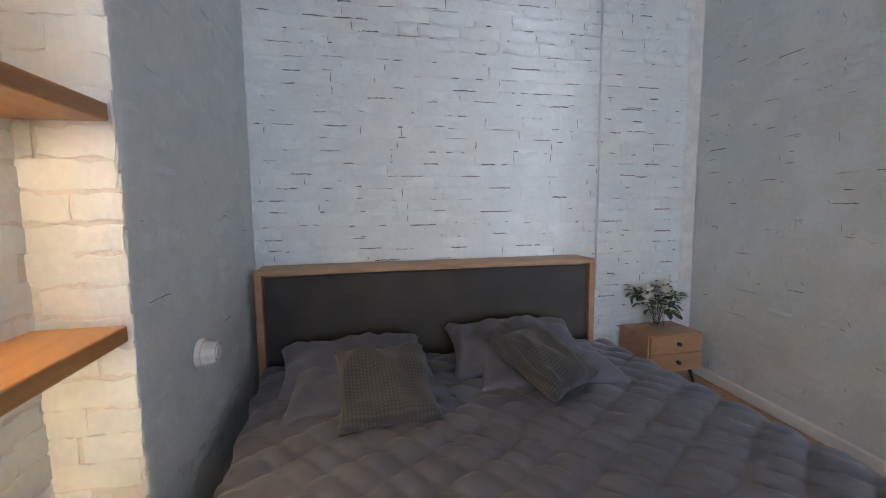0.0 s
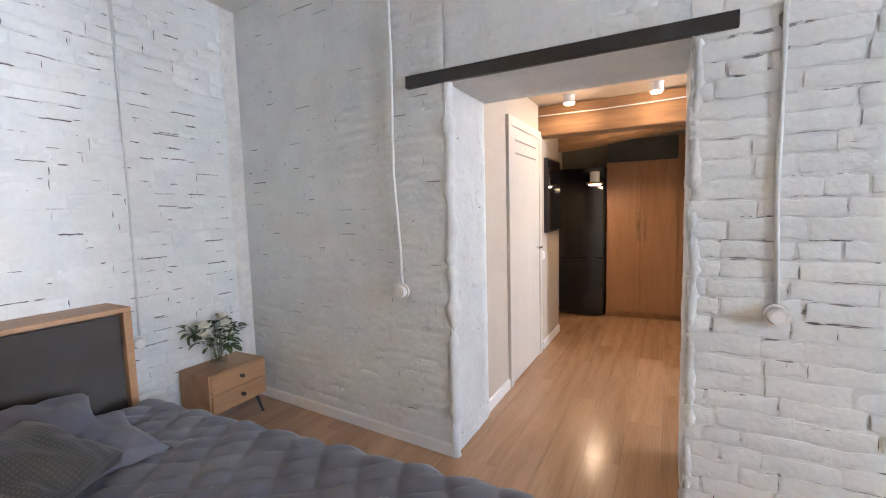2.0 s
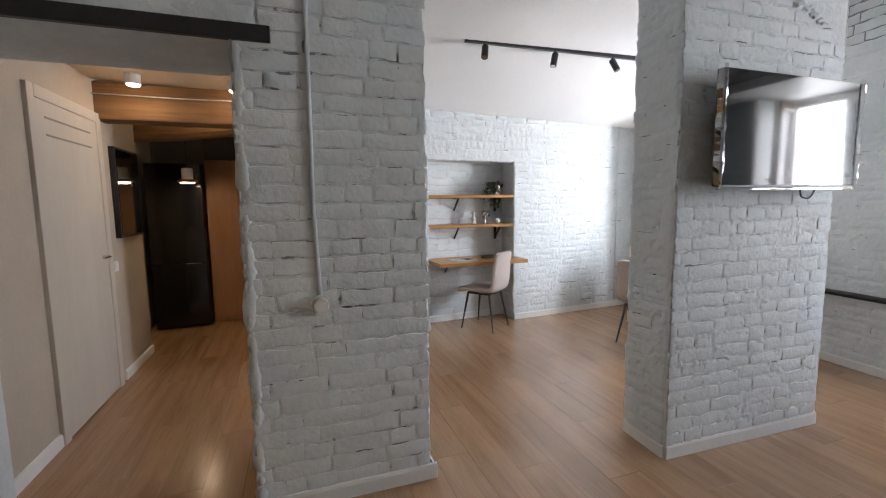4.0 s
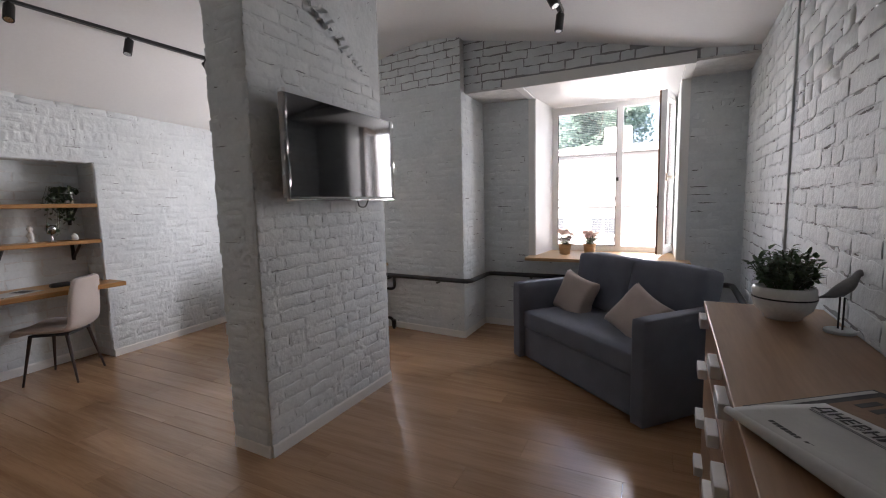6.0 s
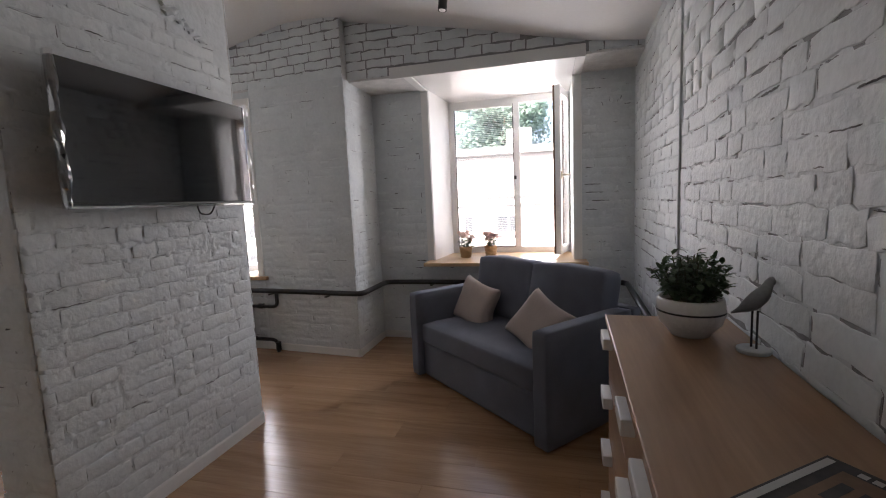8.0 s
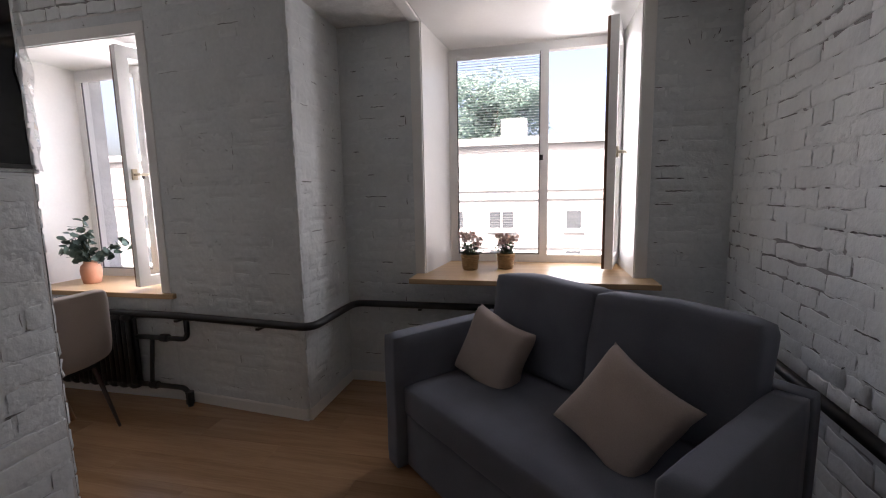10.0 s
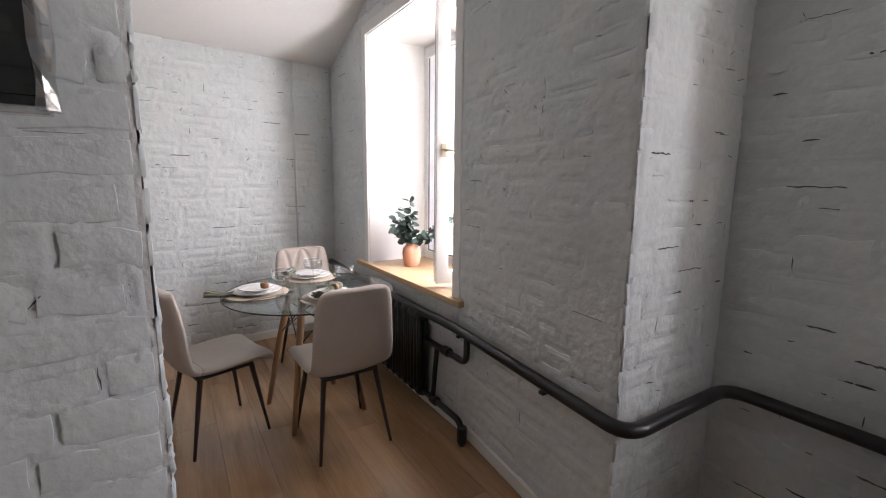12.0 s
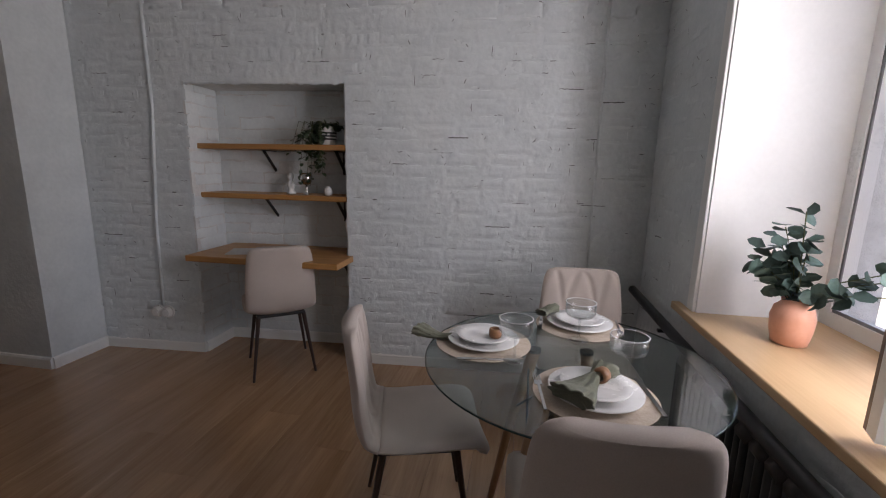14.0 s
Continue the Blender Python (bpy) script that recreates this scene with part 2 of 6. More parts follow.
_t, _m, _o = _n.new("ShaderNodeBsdfTranslucent"), _n.new("ShaderNodeMixShader"), _n["Material Output"]
_t.inputs[0].default_value = (0.93, 0.93, 0.92, 1)
_m.inputs[0].default_value = 0.8
_l.new(_n["Principled BSDF"].outputs[0], _m.inputs[1])
_l.new(_t.outputs[0], _m.inputs[2])
_l.new(_m.outputs[0], _o.inputs[0])
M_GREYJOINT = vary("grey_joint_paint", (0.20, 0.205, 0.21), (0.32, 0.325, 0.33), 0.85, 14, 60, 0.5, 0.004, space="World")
M_GASKET = vary("grey_gasket", (0.16, 0.16, 0.165), (0.22, 0.22, 0.225), 0.5, 20, 60, 0.05, 0.0005)
M_DOOR = vary("door_white", (0.56, 0.52, 0.46), (0.64, 0.60, 0.54), 0.45, 3, 50, 0.06, 0.001, stretch=(1, 1, 0.1))
M_CREAM = vary("cream_paint", (0.46, 0.40, 0.33), (0.54, 0.475, 0.40), 0.6, 3, 50, 0.2, 0.002, space="World")
M_GREYWALL = vary("olive_grey_paint", (0.22, 0.21, 0.18), (0.28, 0.27, 0.235), 0.7, 3, 50, 0.2, 0.002, space="World")
M_LAMP = emit("lamp_glow", (1.0, 0.72, 0.42), 5)
M_STRIP = emit("led_glow", (1.0, 0.65, 0.29), 3.6)
M_FACADE = vary("facade_render", (0.42, 0.43, 0.44), (0.50, 0.51, 0.52), 0.9, 0.6, 9, 0.2, 0.01)
M_FWIN = vary("facade_window_glass", (0.05, 0.06, 0.07), (0.10, 0.11, 0.12), 0.15, 1.0, 9, 0.02, 0.001)
M_ROOF = vary("roof_metal", (0.46, 0.47, 0.48), (0.54, 0.55, 0.56), 0.6, 1.0, 9, 0.2, 0.01)
M_ASPHALT = vary("asphalt", (0.04, 0.04, 0.042), (0.065, 0.065, 0.065), 0.9, 2, 40, 0.4, 0.01)
M_BARK = vary("bark", (0.10, 0.07, 0.05), (0.16, 0.12, 0.09), 0.9, 6, 40, 0.6, 0.02)
M_TREE = vary("tree_foliage", (0.09, 0.13, 0.115), (0.13, 0.18, 0.165), 0.7, 1.5, 12, 0.3, 0.02)
_n, _l = M_TREE.node_tree.nodes, M_TREE.node_tree.links
_t, _m, _o = _n.new("ShaderNodeBsdfTranslucent"), _n.new("ShaderNodeMixShader"), _n["Material Output"]
_t.inputs[0].default_value = (0.42, 0.55, 0.49, 1)
_m.inputs[0].default_value = 0.65
_l.new(_n["Principled BSDF"].outputs[0], _m.inputs[1])
_l.new(_t.outputs[0], _m.inputs[2])
_l.new(_m.outputs[0], _o.inputs[0])
M_RING = wood("olive_wood", (0.30, 0.15, 0.07), (0.18, 0.08, 0.035), 0.4, 0, 30)

# patterned cushion: small woven lozenges
M_PATTERN = cloth("patterned_cushion", (0.040, 0.041, 0.043), (0.062, 0.063, 0.066))
_n, _l = M_PATTERN.node_tree.nodes, M_PATTERN.node_tree.links
_tc, _sp, _mx = _n.new("ShaderNodeTexCoord"), _n.new("ShaderNodeSeparateXYZ"), _n.new("ShaderNodeMixRGB")
_l.new(_tc.outputs["Object"], _sp.inputs[0])
_waves = []
for _k, _sign in ((0, 1.0), (1, -1.0)):
    _a, _w = _n.new("ShaderNodeMath"), _n.new("ShaderNodeMath")
    _a.operation, _w.operation = "MULTIPLY_ADD", "SINE"
    _a.inputs[1].default_value = _sign
    _l.new(_sp.outputs[1], _a.inputs[0])
    _l.new(_sp.outputs[0], _a.inputs[2])
    _f = _n.new("ShaderNodeMath")
    _f.operation = "MULTIPLY"
    _f.inputs[1].default_value = 215.0
    _l.new(_a.outputs[0], _f.inputs[0])
    _l.new(_f.outputs[0], _w.inputs[0])
    _waves.append(_w)
_pr, _rp = _n.new("ShaderNodeMath"), _n.new("ShaderNodeValToRGB")
_pr.operation = "MULTIPLY"
_l.new(_waves[0].outputs[0], _pr.inputs[0])
_l.new(_waves[1].outputs[0], _pr.inputs[1])
_rp.color_ramp.elements[0].position, _rp.color_ramp.elements[1].position = 0.15, 0.45
_l.new(_pr.outputs[0], _rp.inputs[0])
_old = _n["Principled BSDF"].inputs["Base Color"].links[0].from_socket
_l.new(_rp.outputs[0], _mx.inputs[0])
_l.new(_old, _mx.inputs[1])
_mx.inputs[2].default_value = (0.078, 0.077, 0.074, 1)
_l.new(_mx.outputs[0], _n["Principled BSDF"].inputs["Base Color"])


# ---- mesh helpers ----
def link_bm(name, bm, material, parent=None, smooth=False):
    me = bpy.data.meshes.new(name)
    bmesh.ops.recalc_face_normals(bm, faces=bm.faces)
    bm.to_mesh(me)
    bm.free()
    me.materials.append(material)
    if smooth:
        for p in me.polygons:
            p.use_smooth = True
    ob = new(name, me)
    if parent is not None:
        ob.parent = parent
    return ob


def part(name, bm, material, parent, label="", smooth=False):
    ob = link_bm(name, bm, material, parent, smooth)
    if label:
        tagged(ob, label)
    return ob


def thing(name, at, label, category, group="", turn=0.0):
    ob = new(name)
    ob.empty_display_size = 0.1
    ob.matrix_basis = pose(*at, 0, 0, turn)
    return tagged(ob, label, category, group)


def add_box(bm, x0, y0, z0, x1, y1, z1, m=None):
    vs = [bm.verts.new(Vector(p) if m is None else m @ Vector(p)) for p in
          ((x0, y0, z0), (x1, y0, z0), (x1, y1, z0), (x0, y1, z0), (x0, y0, z1), (x1, y0, z1), (x1, y1, z1), (x0, y1, z1))]
    for f in ((0, 3, 2, 1), (4, 5, 6, 7), (0, 1, 5, 4), (1, 2, 6, 5), (2, 3, 7, 6), (3, 0, 4, 7)):
        bm.faces.new([vs[i] for i in f])
    return bm


def box(x0, y0, z0, x1, y1, z1, bevel=0.0, seg=2):
    bm = add_box(bmesh.new(), x0, y0, z0, x1, y1, z1)
    if bevel:
        bmesh.ops.bevel(bm, geom=bm.edges[:], offset=bevel, segments=seg, profile=0.5, affect="EDGES")
    return bm


def prism(points, z0, z1):
    bm = bmesh.new()
    lo = [bm.verts.new((x, y, z0)) for x, y in points]
    hi = [bm.verts.new((x, y, z1)) for x, y in points]
    n = len(points)
    bm.faces.new(lo[::-1])
    bm.faces.new(hi)
    for i in range(n):
        bm.faces.new((lo[i], lo[(i + 1) % n], hi[(i + 1) % n], hi[i]))
    return bm


def lathe(profile, n=24, closed=True):
    """A turned body from (radius, height) pairs, bottom to top."""
    bm = bmesh.new()
    rings = []
    for r, z in profile:
        rings.append([bm.verts.new((r * math.cos(2 * math.pi * i / n), r * math.sin(2 * math.pi * i / n), z)) for i in range(n)])
    for a, b in zip(rings, rings[1:]):
        for i in range(n):
            bm.faces.new((a[i], a[(i + 1) % n], b[(i + 1) % n], b[i]))
    if closed:
        bm.faces.new(rings[0][::-1])
        bm.faces.new(rings[-1])
    return bm


def tube(points, radius, n=10, bm=None, taper=1.0):
    """A round bar along a line of points."""
    bm = bm or bmesh.new()
    pts = [Vector(p) for p in points]
    rings, up = [], Vector((0.13, 0.21, 0.97))
    for i, p in enumerate(pts):
        d = (pts[min(i + 1, len(pts) - 1)] - pts[max(i - 1, 0)]).normalized()
        u = d.cross(up)
        if u.length < 0.05:
            u = d.cross(Vector((1, 0, 0)))
        u.normalize()
        v = d.cross(u).normalized()
        r = radius * (1 + (taper - 1) * i / max(len(pts) - 1, 1))
        rings.append([bm.verts.new(p + r * (math.cos(2 * math.pi * k / n) * u + math.sin(2 * math.pi * k / n) * v)) for k in range(n)])
    for a, b in zip(rings, rings[1:]):
        for k in range(n):
            bm.faces.new((a[k], a[(k + 1) % n], b[(k + 1) % n], b[k]))
    bm.faces.new(rings[0][::-1])
    bm.faces.new(rings[-1])
    return bm


def bend(points, r=0.06, seg=5):
    """Rounds the corners of a line of points."""
    pts = [Vector(p) for p in points]
    out = [pts[0]]
    for a, b, c in zip(pts, pts[1:], pts[2:]):
        u, v = (a - b), (c - b)
        k = min(r, u.length * 0.45, v.length * 0.45)
        p, q = b + u.normalized() * k, b + v.normalized() * k
        for i in range(seg + 1):
            t = i / seg
            out.append((1 - t) ** 2 * p + 2 * t * (1 - t) * b + t * t * q)
    return out + [pts[-1]]


def pillow_bm(w, d, h, n=14, sag=0.0, puff=0.42, seed=0):
    """A stuffed cushion, w by d, corners drawn out, lying in xy."""
    bm = bmesh.new()
    top, bot = {}, {}
    for i in range(n + 1):
        for j in range(n + 1):
            u, v = 2 * i / n - 1, 2 * j / n - 1
            pinch = 1 - 0.11 * (1 - u * u) * abs(v) ** 3
            pinch2 = 1 - 0.11 * (1 - v * v) * abs(u) ** 3
            x, y = u * w / 2 * pinch2, v * d / 2 * pinch
            e = max((1 - u ** 4) * (1 - v ** 4), 0) ** puff
            k = noise.noise((x * 7 + seed, y * 7, seed)) * 0.30 * h + noise.noise((x * 19 + seed, y * 11, seed + 4)) * 0.15 * h + (0.5 - abs(noise.noise((x * 9 + y * 6, y * 9 - x * 5, seed + 7)))) * 0.05 * h
            z = h / 2 * e + k * e
            s = -sag * (1 - u * u)
            top[i, j] = bm.verts.new((x, y, z + s))
            bot[i, j] = top[i, j] if i in (0, n) or j in (0, n) else bm.verts.new((x, y, -h / 2 * e * 0.9 + s))
    for i in range(n):
        for j in range(n):
            bm.faces.new((top[i, j], top[i + 1, j], top[i + 1, j + 1], top[i, j + 1]))
            q = (bot[i, j], bot[i, j + 1], bot[i + 1, j + 1], bot[i + 1, j])
            bm.faces.new(q)
    return bm


def soft_box(w, d, h, r=0.03, crown=0.02, seed=0, cuts=8):
    """An upholstered block with rounded edges and a slightly crowned, uneven skin; base at z = 0."""
    bm = add_box(bmesh.new(), -w / 2, -d / 2, 0, w / 2, d / 2, h)
    bmesh.ops.subdivide_edges(bm, edges=bm.edges[:], cuts=cuts, use_grid_fill=True)
    for v in bm.verts:
        x, y, z = v.co
        c = Vector((max(min(x, w / 2 - r), -w / 2 + r), max(min(y, d / 2 - r), -d / 2 + r), max(min(z, h - r), r)))
        dv = v.co - c
        if dv.length > r:
            v.co = c + dv.normalized() * r
        k = noise.noise((x * 6 + seed, y * 6, z * 6))
        v.co += Vector((x / w, y / d, (z - h / 2) / h)) * crown * (0.6 + 0.8 * k)
        if z >= h * 0.98:
            v.co.z += crown * (1 - (2 * x / w) ** 2) * (1 - (2 * y / d) ** 2)
    return bm


def leaf(bm, at, direction, length, width, droop=0.2, roll=0.0):
    d = Vector(direction).normalized()
    s = d.cross(Vector((0, 0, 1)))
    if s.length < 0.05:
        s = Vector((1, 0, 0))
    s.normalize()
    if roll:
        s = Matrix.Rotation(roll, 3, d) @ s
    up = s.cross(d)
    p = Vector(at)
    a = bm.verts.new(p)
    l1 = bm.verts.new(p + d * length * 0.4 + s * width / 2 + up * length * 0.06)
    r1 = bm.verts.new(p + d * length * 0.4 - s * width / 2 + up * length * 0.06)
    c1 = bm.verts.new(p + d * length * 0.45)
    l2 = bm.verts.new(p + d * length * 0.8 + s * width * 0.36 - up * droop * length * 0.4)
    r2 = bm.verts.new(p + d * length * 0.8 - s * width * 0.36 - up * droop * length * 0.4)
    e = bm.verts.new(p + d * length - up * droop * length)
    for f in ((a, c1, l1), (a, r1, c1), (l1, c1, e, l2), (c1, r1, r2, e)):
        bm.faces.new(f)


def rnd(a, b):
    return random.uniform(a, b)


# ---- the large structure ----
XW, XD, YN = 0.0, 2.92, 3.03          # west wall, wall of the passage, north wall
XE0, YE0 = 5.25, -0.66                # east wall, a little askew
EAST = Vector((0.072, -1, 0)).normalized()


def east(y, off=0.0):
    return XE0 - 0.072 * (y - YE0) + off


def structure(name, bm, material, label, category="wall"):
    return tagged(link_bm(name, bm, material), label, category, kind="structure")


bm = add_box(bmesh.new(), -0.6, -5.9, -0.25, 7.2, 3.4, -0.012)
floor = structure("floor", bm, M_MORTAR, "oak laminate plank floor in warm brown", "floor")

bm = add_box(bmesh.new(), -0.6, YN, 0, 3.44, YN + 0.35, 3.2)
wall_north = structure("wall_north", bm, M_MORTAR, "white painted brick wall behind the bed head")

# west wall with the shelf niche beside the bed
bm = bmesh.new()
YNN, XNB = 1.605, -0.225              # the niche's far side and back
add_box(bm, -0.6, YNN, 0, XW, YN, 3.2)
add_box(bm, -0.6, 0.55, 0, XNB, YNN, 3.2)
add_box(bm, XNB, 0.55, 2.45, XW, YNN, 3.2)
YT = -0.5                             # south of this the wall runs askew


def west(y, off=0.0):
    return 0.045 * (y + 4.87) + off


b2 = prism([(-0.6, -5.9), (XW, -5.9), (XW, -4.87), (west(YT), YT), (XW, 0.55), (-0.6, 0.55)], 0, 3.2)
me = bpy.data.meshes.new("tmp")
b2.to_mesh(me)
bm.from_mesh(me)
b2.free()
bpy.data.meshes.remove(me)
wall_west = structure("wall_west", bm, M_MORTAR, "white painted brick wall with a shelf niche")

# passage wall: left part, lintel, pier
XDN = 3.045                           # the same wall at its north end
YJ, YC = 1.262, 1.285                # jamb of the passage, corridor wall
bm = prism([(XD, YJ), (3.44, YJ), (3.44, YN), (XDN, YN)], 0, 3.2)
wall_passage = structure("wall_passage", bm, M_PLASTER, "lumpy white plastered wall beside the passage")
bm = add_box(bmesh.new(), XD, 0.14, 2.04, 3.44, YJ, 3.2)
lintel = structure("lintel", bm, M_PLASTER, "white plastered lintel over the passage opening", "lintel")
bm = add_box(bmesh.new(), XD, -0.65, 0, 3.44, 0.14, 3.2)
pier_passage = structure("pier_passage", bm, M_MORTAR, "white painted brick pier beside the passage", "pier")

# the free pier that carries the television
PSW, PSE, PNE, PNW = (2.60, -3.055), (2.92, -3.0), (2.93, -1.90), (2.63, -1.89)   # a little askew
bm = prism([PSW, PSE, PNE, PNW], 0, 3.2)
pier_tv = structure("pier_tv", bm, M_MORTAR, "rough white painted brick pier in the middle of the room", "pier")

# south wall: bay with its window, thick part with the dining window
bm = bmesh.new()
YB, YS, WT = -4.87, -4.36, -5.62
add_box(bm, -0.6, WT, 0, 0.52, YB, 2.48)
b2 = prism([(1.80, WT), (2.46, WT), (2.46, YB), (1.868, YB), (1.80, -5.5)], 0, 2.48)
me = bpy.data.meshes.new("tmp")
b2.to_mesh(me)
bm.from_mesh(me)
b2.free()
bpy.data.meshes.remove(me)
add_box(bm, 0.52, WT, 0, 1.80, YB, 0.78)
add_box(bm, -0.6, WT, 2.48, 2.46, YS, 3.2)
wall_south = structure("wall_south", bm, M_MORTAR, "white painted brick wall with a deep window bay")
bm = bmesh.new()
YK = -4.262                           # the same face bulges towards the bay
WD = -5.05                            # outer face beside the dining window
b2 = prism([(2.46, WT), (2.60, WT), (2.60, WD), (3.55, WD), (3.55, YS), (3.485, YS), (2.46, YK)], 0, 3.2)
me = bpy.data.meshes.new("tmp")
b2.to_mesh(me)
bm.from_mesh(me)
b2.free()
bpy.data.meshes.remove(me)
add_box(bm, 4.70, WD, 0, 6.0, YS, 3.2)
add_box(bm, 3.55, WD, 0, 4.70, YS, 0.707)
add_box(bm, 3.55, WD, 2.38, 4.70, YS, 3.2)
wall_dining = structure("wall_dining", bm, M_MORTAR, "white painted brick wall with the dining window")

# east wall, askew, with the desk niche
NY0, NY1 = -1.40, -2.475
bm = prism([(east(-0.4), -0.4), (6.4, -0.4), (6.4, NY0), (east(NY0), NY0)], 0, 3.2)
for pts, z0, z1 in (([(east(NY1), NY1), (6.4, NY1), (6.4, -4.6), (east(-4.6), -4.6)], 0, 3.2),
                    ([(east(NY0), NY0), (6.4, NY0), (6.4, NY1), (east(NY1), NY1)], 1.85, 3.2),
                    ([(east(NY0, 0.30), NY0), (6.4, NY0), (6.4, NY1), (east(NY1, 0.30), NY1)], 0, 1.85)):
    b2 = prism(pts, z0, z1)
    me = bpy.data.meshes.new("tmp")
    b2.to_mesh(me)
    bm.from_mesh(me)
    b2.free()
    bpy.data.meshes.remove(me)
wall_east = structure("wall_east", bm, M_MORTAR, "white painted brick wall with a recessed desk niche")

bm = add_box(bmesh.new(), 4.86, -0.63, 0, 6.9, 0.0, 3.2)
wall_block = structure("wall_block", bm, M_PLASTER, "white painted wall between dining area and corridor")
bm = add_box(bmesh.new(), 3.44, -0.25, 2.30, 4.86, 0.0, 3.2)
beam_wall = structure("wall_head", bm, M_PLASTER, "white painted wall above the corridor side")
bm = add_box(bmesh.new(), 3.44, YC, 0, 5.62, 1.62, 3.2)
add_box(bm, 5.62, 1.55, 0, 7.2, 1.8, 3.2)
wall_corridor = structure("wall_corridor", bm, M_CREAM, "cream painted corridor wall with a white door")
bm = add_box(bmesh.new(), 7.05, -0.7, 0, 7.3, 1.8, 3.2)
wall_end = structure("wall_end", bm, M_GREYWALL, "grey corridor end wall behind the fridge")

# vaulted ceiling
VAULT = [(-0.6, 2.50), (0.0, 2.53), (0.4, 2.57), (0.9, 2.68), (1.36, 2.79), (2.06, 2.92), (2.6, 3.02), (3.0, 3.05), (3.5, 2.96),
         (4.0, 2.85), (4.3, 2.76), (4.6, 2.64), (4.9, 2.52), (5.2, 2.41), (5.45, 2.31), (7.5, 2.31)]


def vault(x, y):
    for (a, za), (b, zb) in zip(VAULT, VAULT[1:]):
        if x <= b:
            t = (x - a) / (b - a)
            z = za + (zb - za) * t
            break
    k = min(max((y + 0.4) / 1.2, 0), 1)
    return z + (min(max(z, 2.72), 2.84) - z) * k


bm = bmesh.new()
nx, ny = 80, 50
grid = [[bm.verts.new((-0.6 + 7.0 * i / nx, -5.2 + 8.5 * j / ny,
                       sum(vault(-0.6 + 7.0 * i / nx + o, -5.2 + 8.5 * j / ny) for o in (-0.12, -0.06, 0, 0.06, 0.12)) / 5))
         for j in range(ny + 1)] for i in range(nx + 1)]
for i in range(nx):
    for j in range(ny):
        bm.faces.new((grid[i][j], grid[i][j + 1], grid[i + 1][j + 1], grid[i + 1][j]))
ext = bmesh.ops.extrude_face_region(bm, geom=bm.faces[:])
for v in ext["geom"]:
    if isinstance(v, bmesh.types.BMVert):
        v.co.z = 3.35
ceiling = link_bm("ceiling", bm, M_CEIL, smooth=False)
for p in ceiling.data.polygons:
    p.use_smooth = p.normal.z < -0.5
tagged(ceiling, "white painted vaulted ceiling", "ceiling", kind="structure")
bm = add_box(bmesh.new(), 3.44, 0.0, 2.31, 4.80, 1.32, 2.5)
add_box(bm, 4.80, 0.0, 2.40, 7.2, 1.8, 2.6)
ceiling_corridor = structure("ceiling_corridor", bm, M_CREAM, "low white corridor ceiling", "ceiling")
bm = add_box(bmesh.new(), -0.9, -5.62, 3.36, 7.3, 3.5, 3.5)
structure("roof_slab", bm, M_PLASTER, "plain slab closing the place above", "slab")
bm = bmesh.new()
add_box(bm, -0.9, 3.38, -0.2, 7.3, 3.6, 3.36)
add_box(bm, 7.3, -5.6, -0.2, 7.5, 3.6, 3.36)
add_box(bm, 3.44, 1.8, -0.2, 7.3, 2.0, 3.36)
add_box(bm, 6.4, -5.6, -0.2, 6.6, -0.63, 3.36)
structure("outer_wall", bm, M_PLASTER, "plain outer wall closing the place")


def skirting(name, runs):
    """White baseboard along floor lines: (x0, y0, x1, y1), room side on the left."""
    top = None
    for x0, y0, x1, y1 in runs:
        a, b = Vector((x0, y0, 0)), Vector((x1, y1, 0))
        u = (b - a).normalized()
        n = Vector((-u.y, u.x, 0))
        bm = bmesh.new()
        prof = ((0, 0), (0.015, 0), (0.015, 0.062), (0.010, 0.074), (0, 0.078))
        ra = [bm.verts.new(a + n * p + Vector((0, 0, z))) for p, z in prof]
        rb = [bm.verts.new(b + n * p + Vector((0, 0, z))) for p, z in prof]
        for i in range(len(prof) - 1):
            bm.faces.new((ra[i], rb[i], rb[i + 1], ra[i + 1]))
        bm.faces.new(ra)
        bm.faces.new(rb[::-1])
        ob = link_bm(name, bm, M_WHITE)
        tagged(ob, "white painted skirting board along the wall foot", "skirting", kind="structure")


skirting("baseboard", [
    (XD, YJ + 0.004, XDN, YN), (XDN, YN, XW, YN), (XW, YN, XW, YNN + 0.01), (XW, 0.54, west(YT), YT), (west(YT), YT, XW, YB),
    (XD - 0.006, -0.69, XD - 0.006, 0.14), (3.44, -0.668, XD - 0.006, -0.668),
    (*PSW, *PNW), (*PNW, *PNE), (*PSE, *PSW), (*PNE, *PSE),
    (XW, YB, 2.46, YB), (2.46, YB, 2.46, YK), (2.46, YK, 3.485, YS), (3.485, YS, east(YS), YS),
    (east(-4.36), -4.36, east(NY1), NY1), (east(NY1, 0.3), NY1, east(NY0, 0.3), NY0), (east(NY0, 0.3), NY0, east(NY0), NY0),
    (east(NY0), NY0, east(-0.63), -0.63), (east(-0.63), -0.63, 4.86, -0.63), (4.86, -0.63, 4.86, 0.0), (4.86, 0.0, 6.5, 0.0),
    (5.62, YC, 4.93, YC), (3.92, YC, 3.44, YC),
])

# the steel beam over the passage
bm = box(XD - 0.025, -0.004, 2.041, XD + 0.06, 1.492, 2.106, 0.004)
tagged(link_bm("steel_beam", bm, M_STEEL), "black painted steel beam across the passage head", "beam", kind="structure")

# ---- outdoors ----
bm = add_box(bmesh.new(), -400, -600, -7.2, 400, 400, -7.0)
tagged(link_bm("ground", bm, M_ASPHALT), "grey asphalt courtyard below the windows", "ground", kind="structure")


